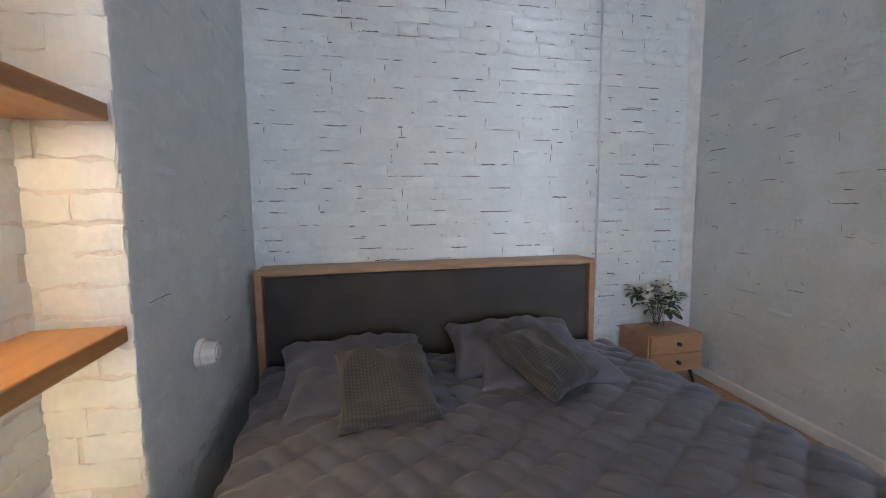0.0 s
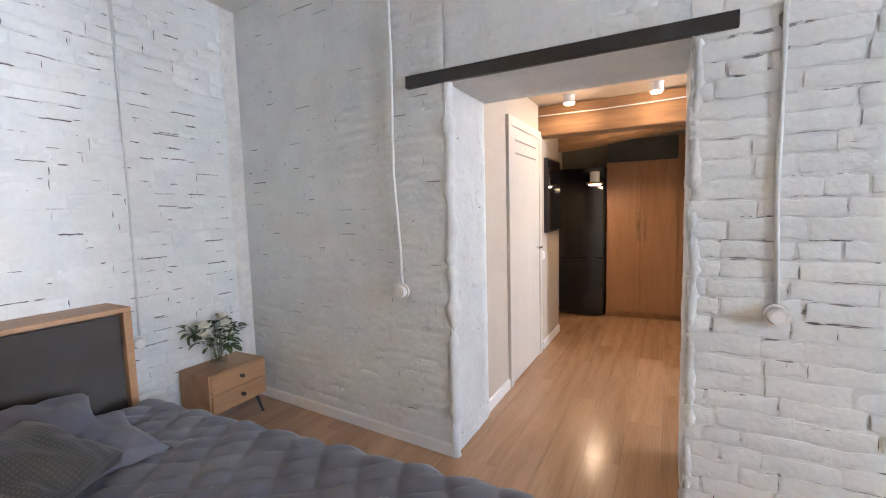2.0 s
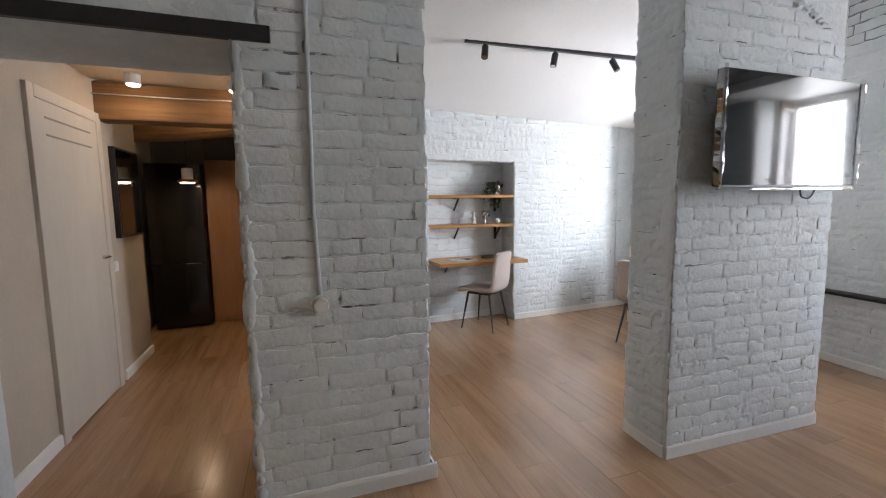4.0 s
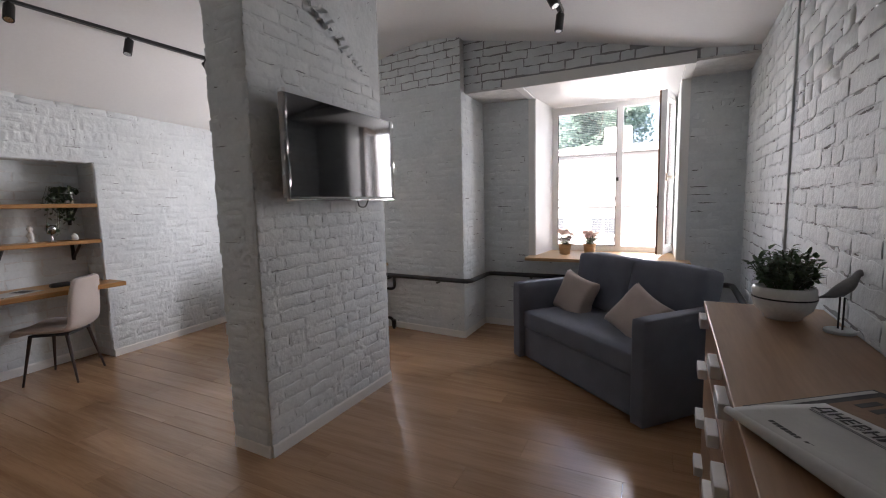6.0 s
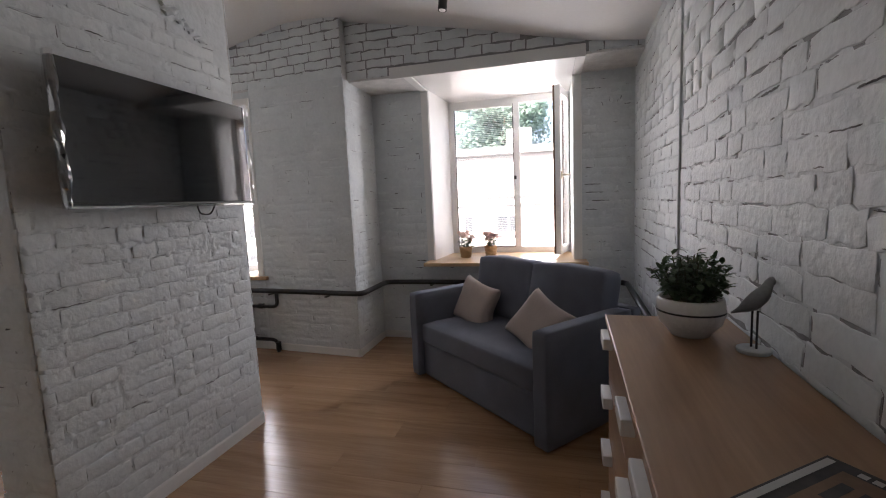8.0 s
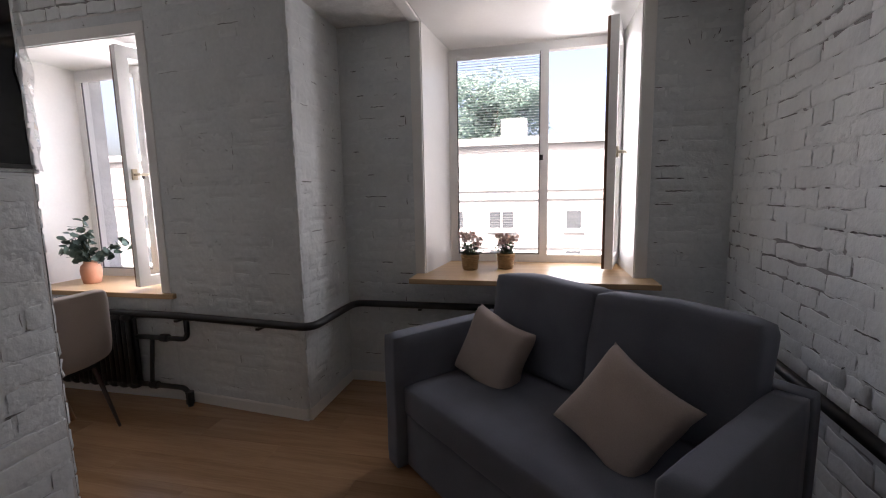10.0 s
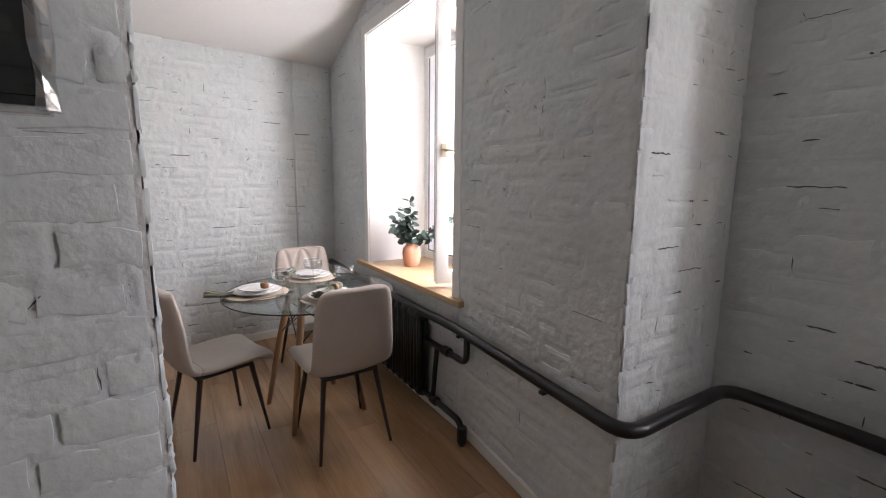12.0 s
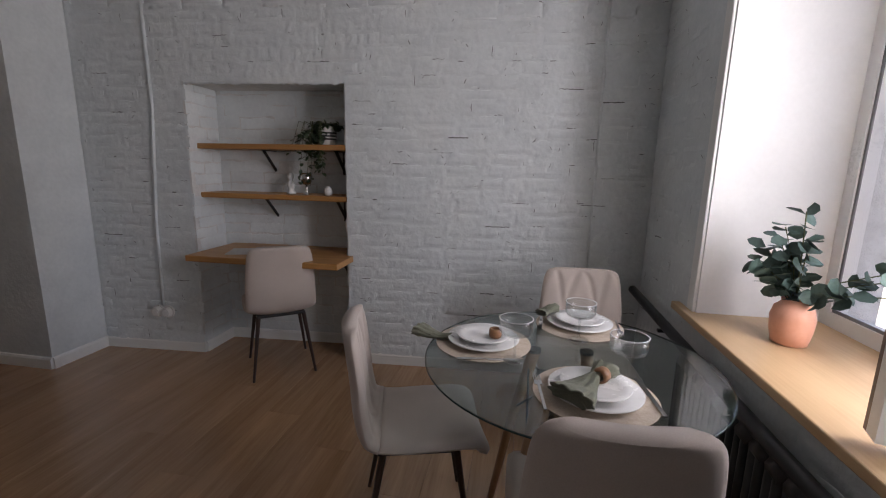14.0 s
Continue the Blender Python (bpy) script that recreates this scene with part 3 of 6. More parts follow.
def facade(name, x0, x1, y, z0, z1, label, wins):
    h = thing(name, ((x0 + x1) / 2, y, z0), label, "building")
    w = x1 - x0
    bm = add_box(bmesh.new(), -w / 2, -8, 0, w / 2, 0, z1 - z0)
    part("wall", bm, M_FACADE, h)
    part("roof", prism([(-w / 2 - 0.3, 0.35), (-w / 2 - 0.3, -8.3), (w / 2 + 0.3, -8.3), (w / 2 + 0.3, 0.35)], z1 - z0, z1 - z0 + 0.35), M_ROOF, h)
    for wx, wz, pw, ph in wins:
        b = bmesh.new()
        n = 2 if pw > 1 else 1
        for q in range(n + 1):
            add_box(b, q * pw / n - 0.04, 0, 0, q * pw / n + 0.04, 0.05, ph)
        for a in ((0.04, 0, -0.04, pw - 0.04, 0.05, 0.04), (0.04, 0, ph - 0.04, pw - 0.04, 0.05, ph + 0.04), (-0.12, 0, -0.16, pw + 0.12, 0.15, -0.08)):
            add_box(b, *a)
        f = part("window", b, M_WHITE, h)
        part("pane", add_box(bmesh.new(), 0.0, 0.004, 0.0, pw, 0.02, ph), M_FWIN, f)
        f.location = (wx - (x0 + x1) / 2, 0.005, wz - z0)
    return h


HOUSE_WINDOWS = [(-12.6, 0.8), (-9.6, 0.8), (-6.6, 1.3), (-3.6, 0.8), (-1.0, 0.8), (2.3, 1.3), (4.9, 0.5), (7.2, 0.9)] + [(10.0 + 2.9 * k, 0.9) for k in range(12)]
house = facade("apartment_house", -14, 46, -24, -7, 3.75, "pale rendered apartment house across the courtyard",
               [(x, z, w, hh) for z, hh in ((-0.45, 0.95), (-2.6, 1.1), (-5.2, 1.5)) for x, w in HOUSE_WINDOWS])
part("chimney", add_box(bmesh.new(), -14.3, -1.6, 11.1, -13.0, -0.4, 12.1), M_FACADE, house, "square rendered chimney")
for z, hh in ((8.05, 0.10), (8.5, 0.16), (5.6, 0.12)):
    part("string_course", add_box(bmesh.new(), -29.9, 0.003, z, 29.9, 0.12, z + hh), M_ROOF, house)


def tree(at, height, crown_r, label):
    t = thing("tree", at, label, "tree")
    bm = tube([(0, 0, 0), (0.1, 0, height * 0.3), (0.0, 0.1, height * 0.6), (0.1, 0, height * 0.85)], 0.28, 10, taper=0.3)
    for k in range(9):
        a = k * 2.4
        z = height * (0.45 + 0.05 * k)
        tube([(0, 0, z), (1.0 * math.cos(a), 1.0 * math.sin(a), z + 0.8), (2.0 * math.cos(a), 2.0 * math.sin(a), z + 1.9)], 0.1, 6, bm, 0.3)
    part("trunk", bm, M_BARK, t, smooth=True)
    bm = bmesh.new()
    clumps = [(rnd(-1, 1) * crown_r * 0.75, rnd(-1, 1) * crown_r * 0.75, height * rnd(0.62, 0.98), crown_r * rnd(0.25, 0.5)) for _ in range(64)]
    for cx, cy, cz, r in clumps:
        for _ in range(260):
            d = Vector((random.gauss(0, 1), random.gauss(0, 1), random.gauss(0, 1))).normalized() * r * rnd(0.55, 1.05)
            leaf(bm, (cx + d.x, cy + d.y, cz + d.z * 0.8), (rnd(-1, 1), rnd(-1, 1), rnd(-0.6, 0.4)), rnd(0.2, 0.38), rnd(0.14, 0.24))
    tagged(part("crown", bm, M_TREE, t), "", kind="stuff")
    return t


tree((4.3, -33.5, -7), 16.2, 3.5, "tall leafy green tree behind the house")
tree((-7.5, -23, -7), 13.5, 2.6, "leafy green tree beside the house front")


# ---- windows ----
def window(name, x0, x1, z0, z1, y, xm, hinge, free, label, lowered=True):
    """A plastic window: frame, fixed pane with a blind, mullion at xm, and a sash that stands open on its hinge."""
    w = thing(name, (0, 0, 0), label, "window")
    tagged(w, kind="structure")
    t, d = 0.06, 0.065
    fixed0, fixed1 = (xm, x1)
    bm = bmesh.new()
    for a in ((x0, y, z0, x1, y + d, z0 + t), (x0, y, z1 - t, x1, y + d, z1), (x0, y, z0 + t, x0 + t, y + d, z1 - t),
              (x1 - t, y, z0 + t, x1, y + d, z1 - t), (xm - t / 2, y, z0 + t, xm + t / 2, y + d, z1 - t)):
        add_box(bm, *a)
    part("window_frame", bm, M_PVC, w)
    bm = bmesh.new()
    for a in ((xm + t / 2, y + 0.052, z0 + t, x1 - t, y + 0.058, z0 + t + 0.012), (xm + t / 2, y + 0.052, z1 - t - 0.012, x1 - t, y + 0.058, z1 - t),
              (x1 - t - 0.01, y + 0.052, z0 + t, x1 - t, y + 0.058, z1 - t), (xm + t / 2, y + 0.052, z0 + t, xm + t / 2 + 0.01, y + 0.058, z1 - t)):
        add_box(bm, *a)
    part("gasket", bm, M_GASKET, w)
    g = part("pane", add_box(bmesh.new(), xm, y + 0.02, z0 + t - 0.01, x1 - t + 0.01, y + 0.026, z1 - t + 0.01), M_GLASS, w, "clear glass pane")
    g.visible_shadow = False
    # blind: head rail and slats in front of the fixed pane
    b = part("blind", box(xm + t / 2 + 0.005, y + 0.062, z1 - t - 0.03, x1 - t - 0.005, y + 0.088, z1 - t, 0.003), M_PVC, w, "white mini blind")
    me = None
    k = 0
    z = z0 + t + 0.02
    while lowered and z < z1 - t - 0.035:
        if me is None:
            bm = bmesh.new()
            vs = [[bm.verts.new((xx, y + 0.066 + 0.010 * i / 3, 0.0015 * i / 3 + 0.0005 * (1 - (i / 1.5 - 1) ** 2))) for i in range(4)] for xx in (xm + t / 2 + 0.012, x1 - t - 0.012)]
            lo = [[bm.verts.new(v.co - Vector((0, 0, 0.0006))) for v in r] for r in vs]
            for i in range(3):
                bm.faces.new((vs[0][i], vs[1][i], vs[1][i + 1], vs[0][i + 1]))
                bm.faces.new((lo[0][i], lo[0][i + 1], lo[1][i + 1], lo[1][i]))
            s = part("slat", bm, M_BLIND, b)
            me = s.data
        else:
            s = new("slat", me)
            s.parent = b
        s.location.z = z
        s.visible_shadow = True
        z += 0.0195
    part("stop", box(xm + 0.008, y + d, (z0 + z1) / 2 - 0.035, xm + 0.035, y + d + 0.012, (z0 + z1) / 2 + 0.005, 0.002), M_BLACK, w, "small dark latch")
    # open sash
    hv, fv = Vector((*hinge, 0)), Vector((*free, 0))
    u = (fv - hv).normalized()
    wd = (fv - hv).length
    ang = math.atan2(u.y, u.x)
    m = Matrix.Translation((hinge[0], hinge[1], z0 + 0.03)) @ Matrix.Rotation(ang, 4, "Z")
    sh, st = z1 - z0 - 0.06, 0.07
    bm = bmesh.new()
    for a in ((0, -0.022, 0, wd, 0.028, st), (0, -0.022, sh - st, wd, 0.028, sh), (0, -0.022, st, st, 0.028, sh - st), (wd - st, -0.022, st, wd, 0.028, sh - st)):
        add_box(bm, *a, m)
    sa = part("sash", bm, M_PVC, w, "white sash standing open")
    bm = bmesh.new()
    for a in ((0, -0.040, 0, wd, -0.0225, st - 0.01), (0, -0.040, sh - st + 0.01, wd, -0.0225, sh), (0, -0.040, st - 0.01, st - 0.01, -0.0225, sh - st + 0.01),
              (wd - st + 0.01, -0.040, st - 0.01, wd, -0.0225, sh - st + 0.01)):
        add_box(bm, *a, m)
    part("outer_trim", bm, M_PVC_OUT, sa, "brown outer facing")
    g = part("pane", add_box(bmesh.new(), st - 0.01, 0.0, st - 0.01, wd - st + 0.01, 0.006, sh - st + 0.01, m), M_GLASS, sa)
    g.visible_shadow = False
    hz = sh * 0.48
    bm = add_box(bmesh.new(), wd - 0.05, 0.028, hz - 0.035, wd - 0.02, 0.042, hz + 0.035, m)
    tube([m @ Vector(p) for p in ((wd - 0.035, 0.035, hz), (wd - 0.035, 0.075, hz), (wd - 0.045, 0.08, hz), (wd - 0.15, 0.08, hz))], 0.009, 8, bm)
    part("handle", bm, M_HANDLE, sa, "beige metal window handle")
    return w


window("window_1", 0.52, 1.80, 0.815, 2.46, -5.50, 1.07, (0.555, -5.42), (0.66, -4.985), "white plastic window with one sash open inwards")
window("window_2", 3.55, 4.70, 0.742, 2.37, -4.90, 4.10, (3.60, -4.82), (3.755, -4.365), "white plastic window over the dining table, sash open", False)


def sill(x0, x1, y0, y1, z, label):
    bm = box(x0, y0, z - 0.034, x1, y1, z, 0.005)
    return tagged(link_bm("window_sill", bm, M_SILL), label, "window sill", kind="structure")


sill(0.41, 1.93, -5.50, -4.66, 0.815, "oak window sill board in the bay")
sill(3.435, 4.86, -4.90, -4.312, 0.742, "oak window sill board beside the dining table")

# white linings of the two reveals and their casings
for a in ((0.52, -5.5, 0.815, 0.526, YB, 2.48), (0.526, -5.5, 2.474, 1.86, YS, 2.479),
          (3.55, -4.9, 0.742, 3.556, YS, 2.38), (4.694, -4.9, 0.742, 4.70, YS, 2.38), (3.556, -4.9, 2.374, 4.694, YS, 2.38)):
    structure("window_lining", box(*a), M_WHITE, "smooth white window reveal lining", "trim")
structure("window_lining", prism([(1.794, -5.5), (1.862, YB), (1.868, YB), (1.80, -5.5)], 0.815, 2.473), M_WHITE, "smooth white splayed window reveal lining", "trim")
for a in ((0.45, YB, 0.815, 0.52, YB + 0.014, 2.466), (1.868, YB, 0.815, 1.938, YB + 0.014, 2.466), (0.45, YB, 2.466, 0.52, YS, 2.48),
          (1.868, YB, 2.466, 1.938, YS, 2.48), (0.45, YS - 0.005, 2.465, 2.06, YS + 0.014, 2.56),
          (3.485, YS, 0.742, 3.55, YS + 0.014, 2.38), (4.70, YS, 0.742, 4.765, YS + 0.014, 2.38), (3.485, YS, 2.38, 4.765, YS + 0.014, 2.45)):
    structure("trim", box(*a, 0.003), M_WHITE, "white painted window casing board", "trim")


# ---- heating pipes and radiators ----
pipe = thing("heating_pipe", (0, 0, 0), "black painted heating pipe run along the walls", "pipe")
run = bend([(5.42, -4.285, 0.638), (3.9, -4.285, 0.611), (3.42, -4.285, 0.611), (2.37, -4.185, 0.613), (2.37, -4.79, 0.605), (west(-4.79, 0.072), -4.79, 0.61), (west(-2.6, 0.072), -2.6, 0.59)], 0.09, 6)
part("main_pipe", tube(run, 0.024, 14), M_PIPE, pipe, smooth=True)
part("branch_pipe", tube(bend([(3.32, -4.285, 0.60), (3.32, -4.285, 0.455), (3.72, -4.285, 0.455)], 0.05), 0.017, 10), M_PIPE, pipe, smooth=True)
part("branch_pipe", tube(bend([(3.74, -4.285, 0.125), (3.36, -4.285, 0.12), (3.34, -4.28, -0.004)], 0.05), 0.017, 10), M_PIPE, pipe, smooth=True)
part("bypass_pipe", tube([(3.60, -4.285, 0.455), (3.64, -4.285, 0.125)], 0.014, 10), M_PIPE, pipe, smooth=True)
for c in ((3.50, -4.285, 0.457), (3.62, -4.285, 0.123)):
    part("fitting", tube([(c[0] - 0.025, c[1], c[2]), (c[0] + 0.025, c[1], c[2])], 0.026, 8), M_PIPE, pipe)
part("drain_cock", tube([(3.34, -4.28, 0.10), (3.34, -4.28, 0.02)], 0.026, 8), M_PIPE, pipe)
for x, y in ((3.40, -4.32), (2.75, -4.255), (4.9, -4.32), (1.9, -4.83), (1.0, -4.83)):
    part("bracket", box(x - 0.012, y - 0.045, 0.565, x + 0.012, y + 0.04, 0.579, 0.002), M_PIPE, pipe)


def radiator(x0, n, y, z0, label):
    r = thing("radiator", (x0, y, z0), label, "radiator", "radiators")
    me = None
    for i in range(n):
        if me is None:
            bm = bmesh.new()
            for dx in (-0.018, 0.018):
                tube([(dx, -0.022, 0.03), (dx, -0.022, 0.47)], 0.016, 8, bm)
                tube([(dx, 0.022, 0.03), (dx, 0.022, 0.47)], 0.016, 8, bm)
            for z in (0.03, 0.47):
                tube([(-0.03, 0, z), (0, 0, z + (0.012 if z > 0.1 else -0.012)), (0.03, 0, z)], 0.036, 10, bm)
            s = part("section", bm, M_PIPE, r, smooth=True)
            me = s.data
        else:
            s = new("section", me)
            s.parent = r
        s.location.x = i * 0.082
    return r


radiator(3.78, 10, -4.285, 0.10, "black cast-iron radiator under the dining window")
radiator(0.75, 9, -4.80, 0.10, "black cast-iron radiator under the bay window")


# ---- lamps ----
def track_light(pts, heads, label):
    t = thing("track_light", pts[0], label, "track light")
    o = Vector(pts[0])
    a, b = Vector(pts[0]), Vector(pts[1])
    u = (b - a).normalized()
    n = Vector((-u.y, u.x, 0)) * 0.017
    bm = bmesh.new()
    vs = [bm.verts.new(p - o + q + Vector((0, 0, z))) for z in (-0.02, 0.014) for p, q in ((a, n), (b, n), (b, -n), (a, -n))]
    for f in ((0, 1, 2, 3), (7, 6, 5, 4), (0, 4, 5, 1), (1, 5, 6, 2), (2, 6, 7, 3), (3, 7, 4, 0)):
        bm.faces.new([vs[i] for i in f])
    part("rail", bm, M_BLACK, t)
    for s, lean, az in heads:
        c = a + (b - a) * s - o
        h = part("spot_head", tube([c + Vector((0, 0, -0.02)), c + Vector((0, 0, -0.065))], 0.011, 8), M_BLACK, t)
        d = Vector((math.sin(lean) * math.cos(az), math.sin(lean) * math.sin(az), -math.cos(lean)))
        p = c + Vector((0, 0, -0.055))
        part("spot_can", tube([p - d * 0.015, p, p + d * 0.095, p + d * 0.1], 0.029, 14), M_BLACK, h)
        part("lens", tube([p + d * 0.1, p + d * 0.1015], 0.022, 12), M_CHROME, h)
    return t


track_light([(4.39, -1.46, 2.735), (4.33, -3.5, 2.735)], [(0.09, 0.5, 2.6), (0.42, 0.3, 2.0), (0.72, 0.5, 3.6)], "black ceiling track with three spot heads")
track_light([(1.37, -3.62, 2.765), (1.37, -1.6, 2.765)], [(0.03, 0.15, 1.0), (0.22, 0.5, 2.8), (0.6, 0.4, 0.3)], "black ceiling track with spot heads over the sofa")


def downlight(x, y, z):
    d = thing("ceiling_spot", (x, y, z), "small white ceiling spot, lit warm", "ceiling light", "corridor spots")
    part("housing", lathe([(0.045, -0.07), (0.048, -0.065), (0.048, -0.01), (0.052, 0.0), (0.052, 0.002)], 18), M_WHITE, d)
    part("bulb", lathe([(0.036, -0.078), (0.040, -0.0705)], 16), M_LAMP, d, "glowing warm bulb")
    ob = new("spot_light", bpy.data.lights.new("spot_light", "POINT"))
    ob.data.energy, ob.data.color, ob.data.shadow_soft_size = LAMP_W, (1.0, 0.62, 0.30), 0.04
    ob.location = (x, y, z - 0.13)


downlight(4.60, 0.965, 2.31)
downlight(4.60, 0.315, 2.31)
downlight(5.32, 0.63, 2.40)

pend = thing("pendant_lamp", (6.0, 0.96, 1.60), "white pendant lamp with a wooden rim, lit warm", "pendant lamp")
part("shade", lathe([(0.05, 0.06), (0.052, 0.065), (0.052, 0.165), (0.045, 0.175), (0.008, 0.18)], 18), M_CERAM, pend)
part("rim", lathe([(0.085, 0.03), (0.09, 0.04), (0.088, 0.055), (0.055, 0.06)], 18), M_RING, pend, "turned wooden rim")
part("bulb", lathe([(0.06, 0.022), (0.065, 0.0295)], 16), M_LAMP, pend)
part("cord", tube([(0, 0, 0.18), (0, 0, 0.80)], 0.003, 6), M_BLACK, pend)

# ---- corridor ----
structure("ceiling_beam", box(4.82, 0.0, 2.03, 5.02, 1.33, 2.30, 0.012), M_BEAM, "old brown timber ceiling beam", "beam")
bm = tube([(5.78, -0.05, 2.20), (5.76, 0.4, 2.17), (5.74, 0.9, 2.10), (5.72, 1.56, 2.05)], 0.085, 12)
structure("ceiling_beam", bm, M_BEAM, "old crooked timber ceiling beam", "beam")
door = thing("door_1", (3.93, YC - 0.005, 0), "white panel door in the corridor, closed", "door")
tagged(door, kind="structure")
part("leaf", box(0.06, -0.012, 0.01, 0.84, 0.02, 2.0, 0.003), M_DOOR, door)
# grooves as slightly raised grey strips, their shade put into the colour
for z in (1.80, 1.90):
    part("groove", box(0.16, -0.0135, z, 0.74, -0.011, z + 0.012), M_GREYWALL, door)
for a in ((-0.01, -0.02, 0, 0.06, 0.02, 2.07), (0.84, -0.02, 0, 0.91, 0.02, 2.07), (0.06, -0.02, 2.0, 0.84, 0.02, 2.07)):
    part("casing", box(*a, 0.004), M_DOOR, door)
bm = tube([(0.75, -0.012, 1.03), (0.75, -0.055, 1.03), (0.74, -0.06, 1.03), (0.63, -0.06, 1.03)], 0.009, 8)
part("door_handle", bm, M_CHROME, door, "brushed metal lever handle")
sw = thing("light_switch", (4.90, YC - 0.008, 0.93), "white light switch on the corridor wall", "switch")
part("plate", box(-0.04, -0.014, -0.04, 0.04, 0.008, 0.04, 0.004), M_PVC, sw)
part("rocker", box(-0.03, -0.019, -0.03, 0.03, -0.0141, 0.03, 0.003), M_PVC, sw)
mir = thing("wall_panel", (5.0, YC - 0.02, 1.14), "black glossy framed panel on the corridor wall", "mirror")
part("frame", box(0, -0.02, 0, 0.52, 0.02, 0.72, 0.004), M_STEEL, mir)
part("panel_glass", box(0.02, -0.0235, 0.02, 0.50, -0.0205, 0.70), M_SCREEN, mir)
fr = thing("fridge", (6.40, 0.91, 0), "tall glossy black fridge at the corridor end", "fridge")
part("body", box(0.03, 0.0, 0.02, 0.62, 0.55, 1.86, 0.006), M_BLACK, fr)
part("door", box(0.0, 0.005, 0.04, 0.029, 0.545, 0.74, 0.006), M_FRIDGE, fr)
part("door", box(0.0, 0.005, 0.75, 0.029, 0.545, 1.855, 0.006), M_FRIDGE, fr)
part("handle", box(-0.006, 0.05, 0.742, 0.02, 0.20, 0.748, 0.001), M_CHROME, fr)
wd = thing("wardrobe", (6.52, -0.025, 0), "tall oak veneer wardrobe with two doors", "wardrobe")
part("body", box(0.022, 0, 0.07, 0.55, 0.92, 2.18), M_WARD, wd)
part("plinth", box(0.04, 0, 0, 0.5, 0.92, 0.07), M_WARD, wd)
for y0, y1, hy in ((0.15, 0.53, 0.49), (0.536, 0.915, 0.56)):
    d = part("door", box(0.0, y0, 0.075, 0.021, y1, 1.90, 0.002), M_WARD, wd)
    part("handle", box(-0.008, hy - 0.018, 0.95, 0.004, hy + 0.018, 1.30, 0.003), M_BEAM, d, "recessed grip strip")
part("upper_front", box(0.005, 0.15, 1.91, 0.021, 0.915, 2.175, 0.002), M_STEEL, wd, "dark upper front")


# ---- sockets and cables ----
def round_socket(x, y, z, turn, label):
    s = thing("wall_socket", (x, y, z), label, "socket", "", turn)
    part("back_plate", tube([(0, 0, 0), (-0.012, 0, 0)], 0.045, 20), M_CERAM, s)
    part("cup", tube([(-0.012, 0, 0), (-0.03, 0, 0), (-0.042, 0, 0)], 0.036, 20, None, 0.85), M_CERAM, s, "round white ceramic cover", smooth=False)
    part("insert", tube([(-0.042, 0, 0), (-0.044, 0, 0)], 0.022, 16), M_PVC, s)
    return s


round_socket(XD - 0.012, 1.56, 0.925, 0, "round white ceramic socket on the plastered wall")
round_socket(XD - 0.016, -0.155, 0.945, 0, "round white ceramic socket on the brick pier")
round_socket(east(-1.10) - 0.018, -1.08, 0.30, 0, "round white double socket near the floor")
round_socket(east(-1.10) - 0.018, -1.16, 0.30, 0, "round white double socket near the floor")
ws = round_socket(0.016, 2.03, 0.72, 180, "white box socket on the wall beside the bed")
ws.scale = (1.5, 1.5, 1.2)
round_socket(2.22, YN - 0.016, 0.64, 90, "white socket beside the bed head")


def cable(name, pts, r, label):
    return tagged(link_bm(name, tube(bend(pts, 0.03, 4), r, 8), M_PLASTER, smooth=True), label, "cable")


cable("wall_cable", [(XD - 0.009, 1.565, 0.96), (XD - 0.009, 1.57, 1.15), (XD - 0.009, 1.60, 1.6), (XD - 0.009, 1.59, 2.2), (XD - 0.009, 1.60, 2.85)], 0.009, "white painted surface cable down to the socket")
cable("wall_cable", [(XD - 0.015, -0.155, 0.98), (XD - 0.015, -0.14, 1.4), (XD - 0.015, -0.145, 2.1), (XD - 0.015, -0.14, 2.85)], 0.010, "white painted surface cable on the brick pier")
cable("wall_cable", [(east(-1.13) - 0.015, -1.11, 0.34), (east(-1.14) - 0.015, -1.12, 0.9), (east(-1.2) - 0.015, -1.18, 1.7), (east(-1.2) - 0.015, -1.17, 2.38)], 0.011, "white painted cable conduit on the east wall")
cable("wall_cable", [(east(-4.02) - 0.015, -4.02, 0.1), (east(-4.02) - 0.015, -4.02, 2.33)], 0.009, "white painted conduit near the room corner")
cable("wall_cable", [(west(-3.20, 0.010), -3.20, 0.95), (west(-3.20, 0.010), -3.20, 2.52)], 0.007, "white painted conduit on the west wall")
cable("wall_cable", [(2.24, YN - 0.012, 0.68), (2.25, YN - 0.012, 1.5), (2.24, YN - 0.014, 2.85)], 0.008, "white painted conduit beside the bed head")


tagged(link_bm("lamp_cable", tube([(4.78, 0.005, 2.215), (4.78, 0.35, 2.205), (4.78, 0.75, 2.20), (4.78, 1.282, 2.205)], 0.0045, 6), M_PLASTER, smooth=True), "thin pale cable strung across below the corridor spots", "cable")


# ---- bedroom ----
bed = thing("bed", (1.07, 2.77, 0), "double bed with a charcoal upholstered headboard in an oak frame", "bed")
part("headboard_panel", soft_box(1.95, 0.05, 0.82, 0.012, 0.004, 3, 6), M_HEAD, bed, "charcoal fabric panel")
bed.children[0].location = (0, 0.045, 0.05)
for a in ((-1.02, 0.0, 0.0, -0.982, 0.25, 0.885), (0.982, 0.0, 0.0, 1.02, 0.25, 0.885), (-1.02, 0.0, 0.8855, 1.02, 0.25, 0.91), (-0.98, 0.08, 0.02, 0.98, 0.25, 0.88)):
    part("headboard_frame", box(*a, 0.003), M_OAK, bed)
